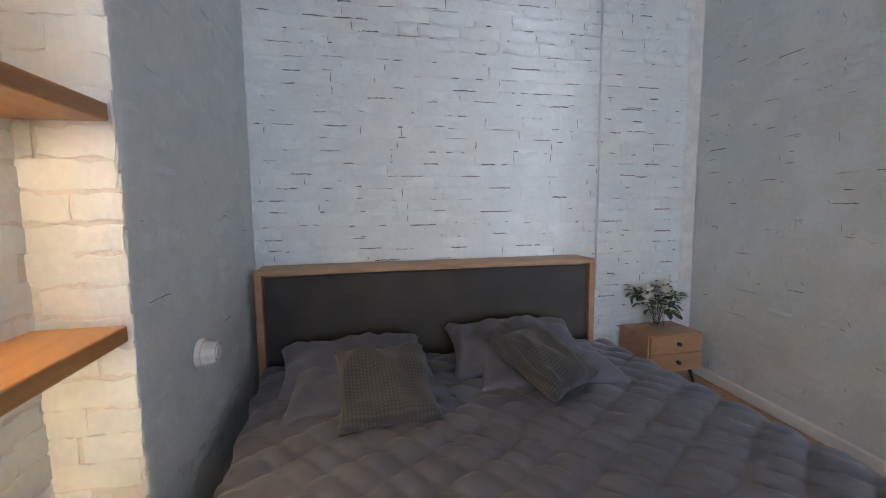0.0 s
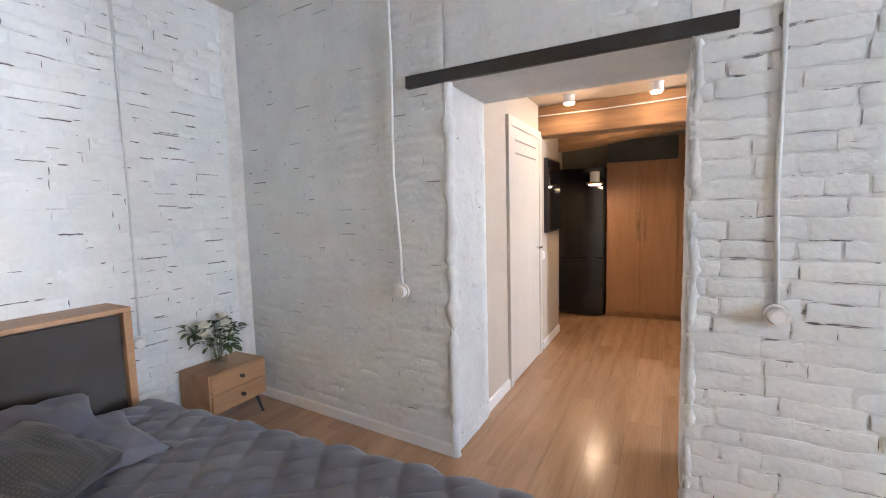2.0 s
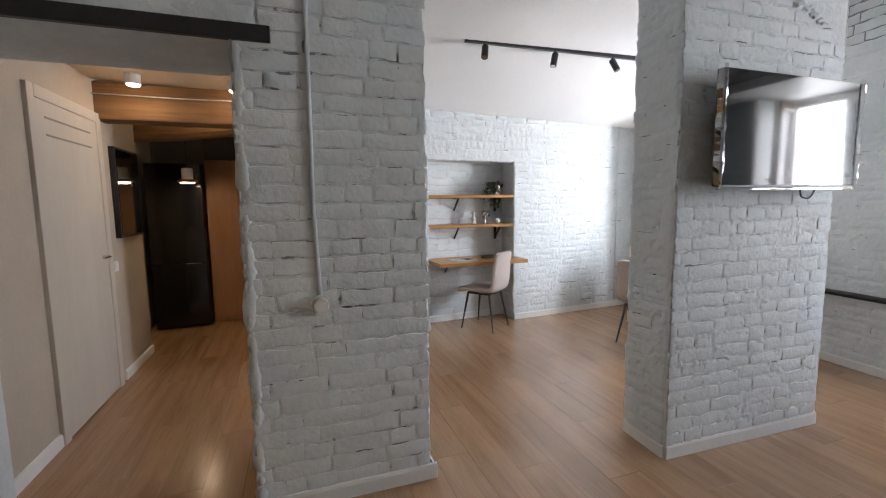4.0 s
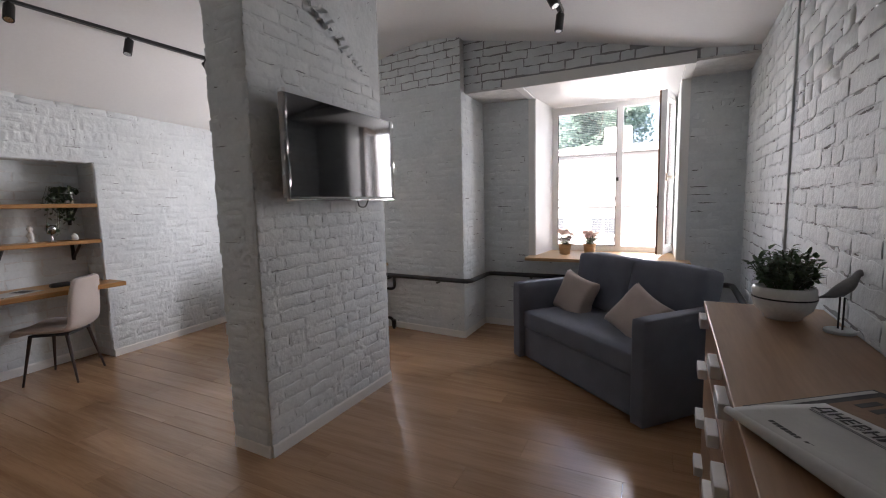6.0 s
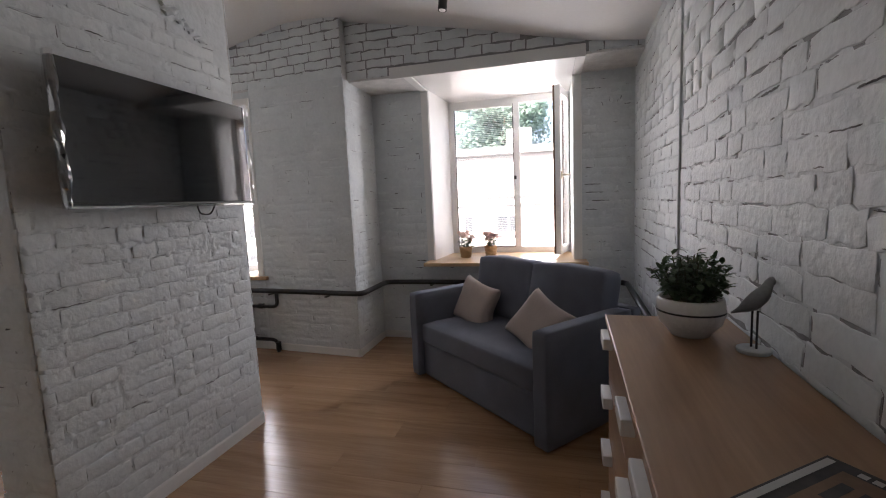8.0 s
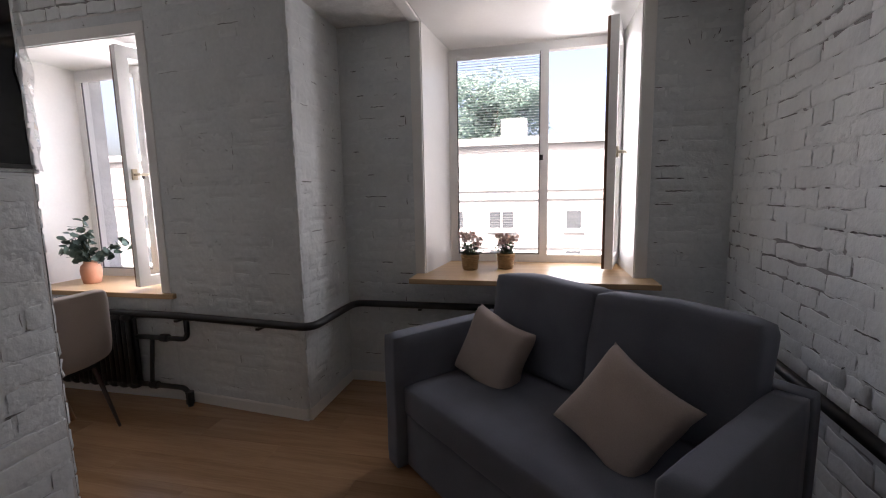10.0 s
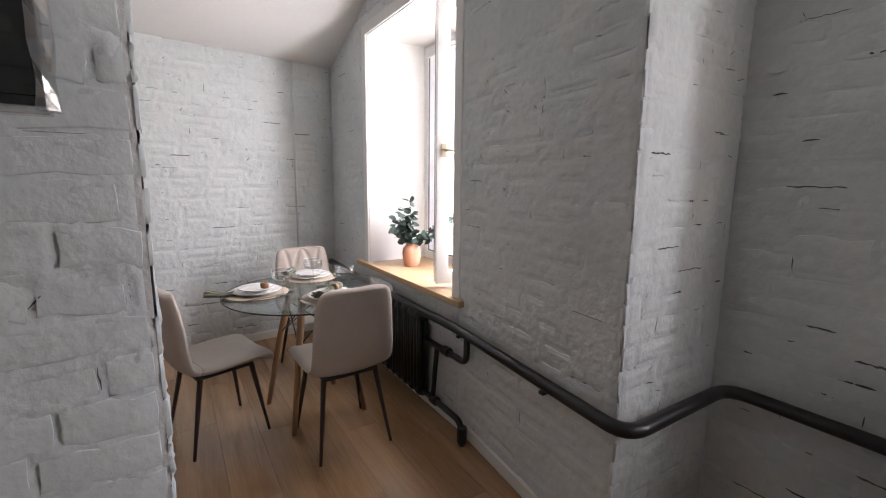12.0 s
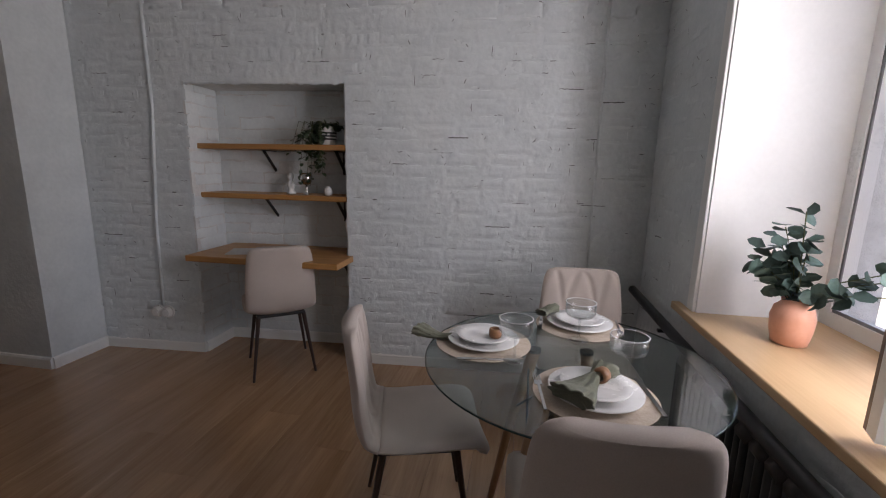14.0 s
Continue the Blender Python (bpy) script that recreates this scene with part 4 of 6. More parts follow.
part("base", box(-0.76, -2.2, 0.08, 0.90, -0.01, 0.27, 0.01), M_HEAD, bed)
for x in (-0.70, 0.84):
    for y in (-2.1, -0.15):
        part("leg", tube([(x, y, 0), (x, y, 0.08)], 0.03, 10), M_STEEL, bed)
part("mattress", soft_box(1.64, 2.12, 0.15, 0.04, 0.01, 1, 6), M_PILLOW, bed)
bed.children[-1].location = (0.06, -1.12, 0.2501)

# quilted coverlet: leaf-shaped wadding between stitch lines
bm = bmesh.new()
nu, nv = 190, 200
X0, X1, Y0, Y1 = -1.24, 1.24, -2.62, -0.18
cw = {}
for i in range(nu + 1):
    for j in range(nv + 1):
        x, y = X0 + (X1 - X0) * i / nu, Y0 + (Y1 - Y0) * j / nv
        wx, wy = x + 0.035 * noise.noise((x * 4, y * 4, 6.0)), y + 0.035 * noise.noise((x * 4, y * 4, 8.0))
        ga, gb = (wx + 0.75 * wy) / 0.125, (wx - 1.5 * wy) / 0.27
        puff = 0.019 * (abs(math.sin(math.pi * ga)) * abs(math.sin(math.pi * gb))) ** 0.6
        puff += 0.006 * noise.noise((x * 5, y * 5, 1.0)) + 0.0045 * noise.noise((x * 14 + y * 9, y * 22 - x * 6, 2.0)) + 0.0022 * noise.noise((x * 40 + y * 20, y * 48, 3.0))
        hw = 0.955 if x > 0 else 0.885
        ex, ey = max(abs(x) - hw, 0), max(-2.24 - y, 0)
        drop = max(ex, ey)
        z = 0.422 + puff
        px, py = x, y
        if drop > 0:
            f = min(drop / 0.05, 1)
            z -= min(drop * drop / 0.1, 0.025) + max(drop - 0.05, 0) * 0.98
            wob = 0.018 * math.sin((y if ex > ey else x) * 21) * f
            if ex > 0:
                px = math.copysign(hw + min(ex, 0.05) + 0.02 * f + wob * 0.5, x)
            if ey > 0:
                py = -2.24 - min(ey, 0.05) - 0.02 * f - wob * 0.5
        cw[i, j] = bm.verts.new((px - 0.060 * (y + 0.3), py, z))
for i in range(nu):
    for j in range(nv):
        bm.faces.new((cw[i, j], cw[i + 1, j], cw[i + 1, j + 1], cw[i, j + 1]))
cover = tagged(link_bm("coverlet", bm, M_SPREAD, smooth=True), "grey quilted coverlet spread over the bed", "bedspread")
cover.location = (1.08, 2.77, 0)
so = cover.modifiers.new("thickness", "SOLIDIFY")
so.thickness = 0.008


def cushion(name, w, d, h, m, mat, label, cat, seed=0, puff=0.42):
    ob = tagged(link_bm(name, pillow_bm(w, d, h, 26, 0, puff, seed), mat, smooth=True), label, cat)
    ob.matrix_basis = m
    return ob


cushion("pillow", 0.74, 0.50, 0.15, pose(0.58, 2.40, 0.468, 12, 0, 4), M_PILLOW, "pale grey bed pillow against the headboard", "pillow", 1)
cushion("pillow", 0.74, 0.50, 0.16, pose(1.42, 2.42, 0.493, 15, 0, -6), M_PILLOW, "pale grey bed pillow leaning on the headboard", "pillow", 5)
cushion("pillow", 0.72, 0.48, 0.11, pose(0.62, 2.24, 0.458, 4, 0, 7), M_PILLOW, "pale grey pillow lying flat under another", "pillow", 9)
cushion("pillow", 0.72, 0.48, 0.11, pose(1.50, 2.27, 0.463, 5, 0, -6), M_PILLOW, "pale grey pillow lying flat under another", "pillow", 12)
cushion("throw_cushion", 0.40, 0.42, 0.12, pose(0.70, 2.02, 0.537, 24, 0, 4), M_PATTERN, "dark patterned square cushion on the bed", "cushion", 15)
cushion("throw_cushion", 0.40, 0.40, 0.12, pose(1.43, 2.09, 0.555, 26, 2, 34), M_PATTERN, "dark patterned square cushion turned on its corner", "cushion", 19)

mag = thing("magazine", (1.72, 0.92, 0.448), "open white magazine lying on the coverlet", "magazine", "", -55)
part("page_block", box(-0.17, -0.12, 0, 0.17, 0.12, 0.008, 0.002), M_PAPER, mag)
part("picture", box(-0.12, -0.08, 0.0082, 0.05, 0.06, 0.009), M_PRINT, mag, "dark printed picture")

ns = thing("nightstand", (2.652, 2.855, 0), "small oak nightstand with two drawers on thin black legs", "nightstand", "", 1.5)
part("body", box(-0.21, -0.14, 0.135, 0.21, 0.15, 0.392, 0.003), M_OAK, ns)
for z in (0.145, 0.27):
    d = part("drawer", box(-0.2, -0.157, z, 0.2, -0.141, z + 0.115, 0.002), M_OAK, ns)
    part("knob", tube([(0.01, -0.157, z + 0.06), (0.01, -0.170, z + 0.06), (0.01, -0.178, z + 0.06)], 0.013, 12), M_STEEL, d, "black metal knob")
for x in (-0.17, 0.17):
    for y in (-0.11, 0.11):
        part("leg", tube([(x * 0.92, y * 0.92, 0.135), (x * 1.12, y * 1.12, 0)], 0.013, 8, None, 0.6), M_STEEL, ns)

vase = thing("flower_vase", (2.635, 2.875, 0.393), "clear glass vase with a white flower bouquet", "vase")
g = part("glass", lathe([(0.035, 0), (0.05, 0.01), (0.052, 0.10), (0.042, 0.135), (0.047, 0.15), (0.044, 0.15), (0.039, 0.135), (0.048, 0.10), (0.046, 0.014), (0.01, 0.012)], 20), M_CLEAR, vase, "clear glass", smooth=True)
bm, bl, bf = bmesh.new(), bmesh.new(), bmesh.new()
for k in range(16):
    a, r = k * 2.4, 0.03 + 0.085 * ((k * 37 % 16) / 16)
    tip = Vector((r * math.cos(a) * 1.6, r * math.sin(a) * 1.25, 0.23 + 0.06 * rnd(-1, 1)))
    tube([(0.01 * math.cos(a), 0.01 * math.sin(a), 0.02), tip * 0.55 + Vector((0, 0, 0.06)), tip], 0.002, 5, bm)
    for q in range(9):
        leaf(bl, tip + Vector((rnd(-0.03, 0.03), rnd(-0.03, 0.03), rnd(-0.05, 0.02))), (math.cos(a) + rnd(-1, 1), math.sin(a) + rnd(-1, 1), rnd(-0.4, 0.6)), rnd(0.05, 0.085), rnd(0.026, 0.042))
    if k % 2 == 0:
        for q in range(22):
            d = Vector((rnd(-1, 1), rnd(-1, 1), rnd(-0.4, 1))).normalized()
            leaf(bf, tip + Vector((0, 0, 0.018)) + d * 0.010, d, 0.042, 0.036, -0.3)
part("stalk", bm, M_STEM, vase)
part("foliage", bl, M_LEAF, vase)
part("blossom", bf, M_PETAL, vase, "white blossoms")


def shelf(name, x0, x1, y0, y1, z, t, mat, label, brackets=(), side=1):
    s = thing(name, (0, 0, 0), label, "shelf")
    part("board", box(x0, y0, z - t, x1, y1, z, 0.005), mat, s)
    for y in brackets:
        bm = bmesh.new()
        xb = x1 if side > 0 else x0
        add_box(bm, xb - side * 0.004, y - 0.015, z - t - 0.16, xb, y + 0.015, z - t) if side > 0 else add_box(bm, xb, y - 0.012, z - t - 0.16, xb + 0.004, y + 0.012, z - t)
        add_box(bm, min(xb, xb - side * 0.15), y - 0.015, z - t - 0.006, max(xb, xb - side * 0.17), y + 0.015, z - t)
        tube([(xb - side * 0.004, y, z - t - 0.14), (xb - side * 0.145, y, z - t - 0.008)], 0.011, 6, bm)
        part("bracket", bm, M_STEEL, s, "black steel angle bracket")
    return s


for z in (1.525, 0.955):
    shelf("wall_shelf", XNB + 0.005, 0.0, 0.60, YNN - 0.02, z, 0.045, M_SHELF, "varnished pine shelf board in the bedside niche", (1.30,), -1)
led = thing("led_strip", (XNB + 0.016, 0.9, 2.40), "warm LED strip lighting the bedside niche", "lamp")
part("profile", box(0, -0.28, 0.0, 0.03, 0.55, 0.012, 0.001), M_CHROME, led)
part("diffuser", box(0.004, -0.27, -0.004, 0.026, 0.54, -0.0005), M_STRIP, led)
for z in (1.465, 0.895):
    led2 = thing("led_strip", (XNB + 0.016, 0.9, z), "warm LED strip under a niche shelf", "lamp")
    part("profile", box(0, -0.28, 0.0, 0.03, 0.5, 0.012, 0.001), M_CHROME, led2)
    part("diffuser", box(0.004, -0.27, -0.004, 0.026, 0.49, -0.0005), M_STRIP, led2)

# ---- television ----
tv = thing("television", (2.468, -2.47, 1.445), "flat black television on the brick pier, edges still in clear foil", "television", "", -0.4)
tv.scale = (1.0, 1.045, 1.0)
part("back_case", box(0.0, -0.475, 0.004, 0.04, 0.475, 0.556, 0.008), M_BLACK, tv)
part("screen", box(-0.0065, -0.468, 0.012, -0.0005, 0.468, 0.550, 0.001), M_SCREEN, tv, "dark glossy screen")
part("bezel", box(-0.009, -0.478, 0.0, 0.006, 0.478, 0.0115, 0.002), M_BLACK, tv)
part("wall_mount", box(0.0405, -0.12, 0.15, 0.135, 0.12, 0.40, 0.004), M_STEEL, tv)
for a in ((-0.488, 0.0, 0.56, 1), (0.470, 0.0, 0.56, 1)):
    bm = bmesh.new()
    n = 26
    rows = []
    for i in range(n + 1):
        z = -0.006 + 0.572 * i / n
        w = 0.012 + 0.010 * noise.noise((a[0] * 9, z * 17, 0.3))
        rows.append([bm.verts.new((-0.012 - 0.006 * rnd(0, 1), a[0] + 0.010 - w, z)), bm.verts.new((-0.016 - 0.008 * rnd(0, 1), a[0] + 0.010, z)),
                     bm.verts.new((-0.011, a[0] + 0.010 + w, z)), bm.verts.new((0.02, a[0] + 0.010 + (w if a[0] > 0 else -w) * 0.8, z))])
    for r, s in zip(rows, rows[1:]):
        for i in range(3):
            bm.faces.new((r[i], r[i + 1], s[i + 1], s[i]))
    part("foil", bm, M_FOIL, tv, "crinkled clear protective foil")
part("foil", box(-0.014, -0.48, -0.012, 0.01, 0.48, -0.0005, 0.002), M_FOIL, tv)
part("cable", tube(bend([(0.03, -0.12, 0.0), (0.03, -0.13, -0.05), (0.03, -0.20, -0.06), (0.03, -0.24, 0.0)], 0.03, 5), 0.004, 6), M_BLACK, tv, "thin black cable loop")

# ---- chest of drawers and what stands on it ----
ch = thing("chest_of_drawers", (west(-1.61, 0.016), -1.61, 0), "long oak chest of drawers with white pulls along the brick wall", "chest of drawers", "", -2.6)
part("top", box(0.0, -0.82, 0.925, 0.405, 0.82, 0.95, 0.003), M_OAK_Y, ch)
part("body", box(0.005, -0.81, 0.06, 0.375, 0.81, 0.9245), M_OAK_Y, ch)
part("plinth", box(0.02, -0.8, 0.0, 0.34, 0.8, 0.06), M_OAK_Y, ch)
for r in range(4):
    for c in range(2):
        y0 = -0.808 + c * 0.81
        z0 = 0.07 + r * 0.2135
        d = part("drawer", box(0.3755, y0, z0, 0.393, y0 + 0.804, z0 + 0.2075, 0.002), M_OAK_Y, ch)
        part("pull", box(0.3932, y0 + 0.05, z0 + 0.16, 0.425, y0 + 0.17, z0 + 0.20, 0.003), M_WHITE, d, "white folded metal pull")
        part("pull", box(0.3932, y0 + 0.60, z0 + 0.16, 0.425, y0 + 0.72, z0 + 0.20, 0.003), M_WHITE, d, "white folded metal pull")

pl = thing("potted_plant", (0.30, -2.235, 0.95), "bushy green plant in a white banded bowl pot", "plant")
part("pot", lathe([(0.055, 0), (0.06, 0.008), (0.062, 0.012), (0.088, 0.04), (0.098, 0.075), (0.095, 0.115), (0.09, 0.122), (0.085, 0.115), (0.086, 0.10), (0.02, 0.10)], 28), M_CERAM, pl, smooth=True)
part("band", lathe([(0.0985, 0.078), (0.0992, 0.081), (0.0985, 0.084)], 28, False), M_STEEL, pl, "thin dark ring")
part("soil", lathe([(0.083, 0.101), (0.02, 0.108)], 18), M_BARK, pl)
bs, bl = bmesh.new(), bmesh.new()
for k in range(60):
    a, r = k * 2.399, 0.11 * math.sqrt((k + 0.5) / 60)
    tip = Vector((r * math.cos(a), r * math.sin(a), 0.245 - 4.5 * r * r + rnd(-0.035, 0.02)))
    tube([(tip.x * 0.4, tip.y * 0.4, 0.10), tip], 0.0018, 4, bs)
    for q in range(14):
        h = rnd(0.25, 1.05)
        p = Vector((tip.x * (0.4 + 0.6 * h), tip.y * (0.4 + 0.6 * h), 0.10 + (tip.z - 0.10) * h))
        leaf(bl, p, (math.cos(a) * 0.6 + rnd(-1, 1), math.sin(a) * 0.6 + rnd(-1, 1), rnd(-0.3, 0.9)), rnd(0.022, 0.036), rnd(0.014, 0.022))
part("stalk", bs, M_STEM, pl)
part("foliage", bl, M_LEAF, pl)

bird = thing("bird_figurine", (0.182, -2.085, 0.95), "grey wooden bird on two thin legs", "figurine", "", 110)
part("base", lathe([(0.04, 0), (0.042, 0.004), (0.042, 0.01), (0.038, 0.012)], 18), M_PLASTER, bird)
for x in (-0.009, 0.009):
    part("leg", tube([(x, 0, 0.012), (x, 0, 0.12)], 0.003, 6), M_STEEL, bird)
bm = bmesh.new()
rings = []
for t, r, z in ((-0.07, 0.003, 0.118), (-0.05, 0.008, 0.124), (-0.025, 0.020, 0.136), (0.0, 0.028, 0.148), (0.02, 0.027, 0.162), (0.030, 0.020, 0.176),
                (0.036, 0.0175, 0.188), (0.043, 0.015, 0.196), (0.052, 0.007, 0.194), (0.064, 0.001, 0.190)):
    rings.append([bm.verts.new((r * math.cos(2 * math.pi * k / 12), t + 0.3 * r * math.sin(2 * math.pi * k / 12), z + r * math.sin(2 * math.pi * k / 12))) for k in range(12)])
for p, q in zip(rings, rings[1:]):
    for k in range(12):
        bm.faces.new((p[k], p[(k + 1) % 12], q[(k + 1) % 12], q[k]))
part("body", bm, M_GREYFIG, bird, smooth=True)

# newspaper and picture magazine on the chest
np2 = thing("magazine", (0.342, -1.357, 0.9505), "dark illustrated magazine lying open under the newspaper", "magazine", "", 126)
part("cover", box(-0.135, -0.175, 0, 0.135, 0.175, 0.004, 0.001), M_PRINT, np2)
part("photo", box(-0.10, 0.00, 0.0042, 0.09, 0.145, 0.0048), M_BROWNPR, np2, "brown printed photograph")
part("margin", box(-0.13, -0.16, 0.0042, -0.118, 0.165, 0.0047), M_PAPER, np2)
part("margin", box(-0.10, -0.006, 0.0042, 0.12, 0.0, 0.0047), M_PAPER, np2)
for k in range(6):
    part("printed_window", box(-0.085 + 0.028 * k, 0.05, 0.0049, -0.069 + 0.028 * k, 0.11, 0.0053), M_PRINT, np2)
for k in range(10):
    if k != 5:
        part("letter_bar", box(-0.085 + 0.018 * k, 0.150, 0.0042, -0.073 + 0.018 * k, 0.163, 0.0047), M_PAPER, np2)
news = thing("newspaper", (0.413, -1.213, 0.956), "folded newspaper with a large black headline", "newspaper", "", 119)
bm = bmesh.new()
n = 18
top, bot = [], []
for i in range(n + 1):
    t = i / n
    x = -0.175 + 0.35 * t
    for lst, th in ((top, 0.010), (bot, 0.0)):
        row = []
        for k in range(13):
            u = k / 12
            y = -0.115 + (0.215 + 0.02 * t) * u
            curl = 0.020 * t * max(0, 1 - u / 0.35) ** 1.2
            edge = 1 if u > 0.1 else math.sin(math.pi * u / 0.2)
            row.append(bm.verts.new((x, y, th * (0.35 + 0.65 * edge) + (curl if th else curl * 0.25) + 0.0012 * math.sin(11 * t + 5 * u) + 0.001)))
        lst.append(row)
for i in range(n):
    for k in range(12):
        bm.faces.new((top[i][k], top[i + 1][k], top[i + 1][k + 1], top[i][k + 1]))
        bm.faces.new((bot[i][k], bot[i][k + 1], bot[i + 1][k + 1], bot[i + 1][k]))
    bm.faces.new((top[i][0], bot[i][0], bot[i + 1][0], top[i + 1][0]))
    bm.faces.new((top[i][12], top[i + 1][12], bot[i + 1][12], bot[i][12]))
for r in (0, n):
    for k in range(12):
        bm.faces.new((top[r][k], top[r][k + 1], bot[r][k + 1], bot[r][k]))
part("paper_body", bm, M_PAPER, news, smooth=True)
bm = bmesh.new()
rolls = []
for i in range(13):
    t = i / 12
    r = 0.009 + 0.010 * t
    rolls.append([bm.verts.new((-0.17 + 0.36 * t, -0.118 - 0.006 * t + (r - 0.0011 * k / 20) * math.sin(2 * math.pi * k / 22), r + 0.0006 - (r - 0.0016 * k / 20) * math.cos(2 * math.pi * k / 22))) for k in range(21)])
for a, b in zip(rolls, rolls[1:]):
    for k in range(20):
        bm.faces.new((a[k], a[k + 1], b[k + 1], b[k]))
rolled = part("rolled_edge", bm, M_PAPER, news, smooth=True)
rolled.modifiers.new("thickness", "SOLIDIFY").thickness = 0.0014
at_x = -0.155
for ch in "ДНЕВНИК":
    cu = bpy.data.curves.new("letter", "FONT")
    cu.body, cu.size, cu.extrude, cu.offset = ch, 0.040, 0.0003, 0.0007
    tmp = new("letter_curve", cu)
    bpy.context.view_layer.update()
    me = bpy.data.meshes.new_from_object(tmp.evaluated_get(bpy.context.evaluated_depsgraph_get()))
    bpy.data.objects.remove(tmp)
    me.materials.clear()
    me.materials.append(M_PRINT)
    xs = [v.co.x for v in me.vertices]
    hd = new("headline_letter", me)
    hd.parent = news
    hd.matrix_basis = pose(at_x - min(xs) * 0.82, 0.055, 0.0132)
    hd.scale = (0.82, 1.0, 1.0)
    at_x += (max(xs) - min(xs)) * 0.82 + 0.0045
for x, n in ((-0.115, 7), (-0.040, 6), (0.027, 1), (0.045, 4)):
    for k in range(n):
        part("letter_bar", box(x + 0.0095 * k, -0.078, 0.0122, x + 0.0095 * k + 0.0065, -0.068, 0.0133), M_PRINT, news)
for z in (0.040, 0.045):
    part("printed_rule", box(-0.15, z, 0.0122, 0.03, z + 0.001, 0.0131), M_GREYFIG, news)
part("inner_sheet", box(-0.10, -0.105, -0.0015, 0.205, 0.03, 0.0006, 0.0005), M_PAPER, news, "inner sheet jutting out of the fold")
part("picture", box(0.050, 0.028, 0.0122, 0.145, 0.088, 0.0134), M_PRINT, news, "dark printed picture")
for k in range(3):
    bm = add_box(bmesh.new(), -0.024, -0.0022, 0.0135, 0.024, 0.0022, 0.0138)
    bm.transform(pose(0.078 + 0.022 * k, 0.062 - 0.006 * k, 0, 0, 0, (32, -24, 12)[k]))
    part("pale_figure", bm, M_PAPER, news)

# ---- sofa ----
SF, SW = Vector((0.665, 0.747, 0)), Vector((0.747, -0.665, 0))
sofa = thing("sofa", (1.045, -3.77, 0), "dark grey fabric two-seat sofa set across the corner", "sofa", "", math.degrees(math.atan2(SW.y, SW.x)))
sofa.scale = (1.05, 1.0, 1.0)
# local x runs along the sofa, local y points forward
def sp(name, w, d, h, x, y, z, r, crown, seed, label=""):
    ob = part(name, soft_box(w, d, h, r, crown, seed, 9), M_SOFA, sofa, label, smooth=True)
    ob.location = (x, y, z)
    return ob


sp("base", 1.18, 0.70, 0.27, 0, -0.01, 0.02, 0.012, 0.003, 2)
sp("seat_cushion", 1.18, 0.71, 0.15, 0, -0.005, 0.292, 0.025, 0.010, 7)
sp("armrest", 0.10, 0.78, 0.665, -0.645, 0, 0.015, 0.014, 0.006, 4)
sp("armrest", 0.10, 0.78, 0.665, 0.645, 0, 0.015, 0.014, 0.006, 5)
sp("back", 1.40, 0.10, 0.66, 0, -0.44, 0.02, 0.02, 0.004, 6)
for i, x in enumerate((-0.295, 0.295)):
    ob = sp("back_cushion", 0.585, 0.20, 0.46, x, -0.285, 0.45, 0.035, 0.022, 11 + i * 7)
    ob.rotation_euler = (radians(9), 0, 0)
sm = Matrix.Translation((1.045, -3.77, 0)) @ Matrix.Rotation(math.atan2(SW.y, SW.x), 4, "Z")
cushion("throw_cushion", 0.37, 0.37, 0.16, sm @ pose(0.415, -0.05, 0.575, 108, 0, 8) @ pose(0, 0, 0, 0, 0, 14), M_CUSH, "beige linen cushion leaning on the sofa back", "cushion", 31, 0.34)
cushion("throw_cushion", 0.37, 0.37, 0.17, sm @ pose(-0.31, 0.0, 0.575, 122, 0, 10) @ pose(0, 0, 0, 0, 0, 26), M_CUSH, "beige linen cushion tilted on its corner on the sofa", "cushion", 37, 0.34)


# ---- small flower pots on the bay sill ----
def basket(x, y, z, mat, label, seed):
    random.seed(seed)
    b = thing("flower_pot", (x, y, z), label, "flower pot", "wicker pots on the sill")
    bm = lathe([(0.045, 0), (0.05, 0.004), (0.062, 0.10), (0.066, 0.104), (0.066, 0.112), (0.058, 0.112), (0.05, 0.09), (0.01, 0.088)], 22)
    part("basket", bm, M_WICKER, b)
    for k in range(6):
        zz = 0.012 + k * 0.016
        r = 0.051 + 0.0115 * k / 6
        part("weave", tube([((r + 0.0015 * (1 if (i + k) % 2 else -1)) * math.cos(2 * math.pi * i / 24), (r + 0.0015 * (1 if (i + k) % 2 else -1)) * math.sin(2 * math.pi * i / 24), zz) for i in range(25)], 0.006, 5), M_WICKER, b)
    bl, bf, bs = bmesh.new(), bmesh.new(), bmesh.new()
    for k in range(20):
        a, r = k * 2.4, 0.075 * math.sqrt((k + 0.5) / 20)
        tip = Vector((r * math.cos(a), r * math.sin(a), 0.20 + rnd(-0.035, 0.03)))
        tube([(tip.x * 0.3, tip.y * 0.3, 0.09), tip], 0.0015, 4, bs)
        for q in range(7):
            leaf(bl, Vector((tip.x * rnd(0.5, 1.1), tip.y * rnd(0.5, 1.1), rnd(0.11, 0.18))), (rnd(-1, 1), rnd(-1, 1), rnd(-0.2, 0.6)), rnd(0.03, 0.045), rnd(0.016, 0.026))
        if k % 2:
            for q in range(26):
                d = Vector((rnd(-1, 1), rnd(-1, 1), rnd(-0.5, 1))).normalized()
                leaf(bf, tip + Vector((0, 0, 0.012)) + d * 0.009, d, 0.030, 0.026, -0.3)
    part("stalk", bs, M_STEM, b)
    part("foliage", bl, M_LEAF, b)
    part("blossom", bf, mat, b, "small rose-like blossoms")


basket(1.585, -5.05, 0.815, M_PINK, "wicker pot with pale pink flowers on the sill", 3)
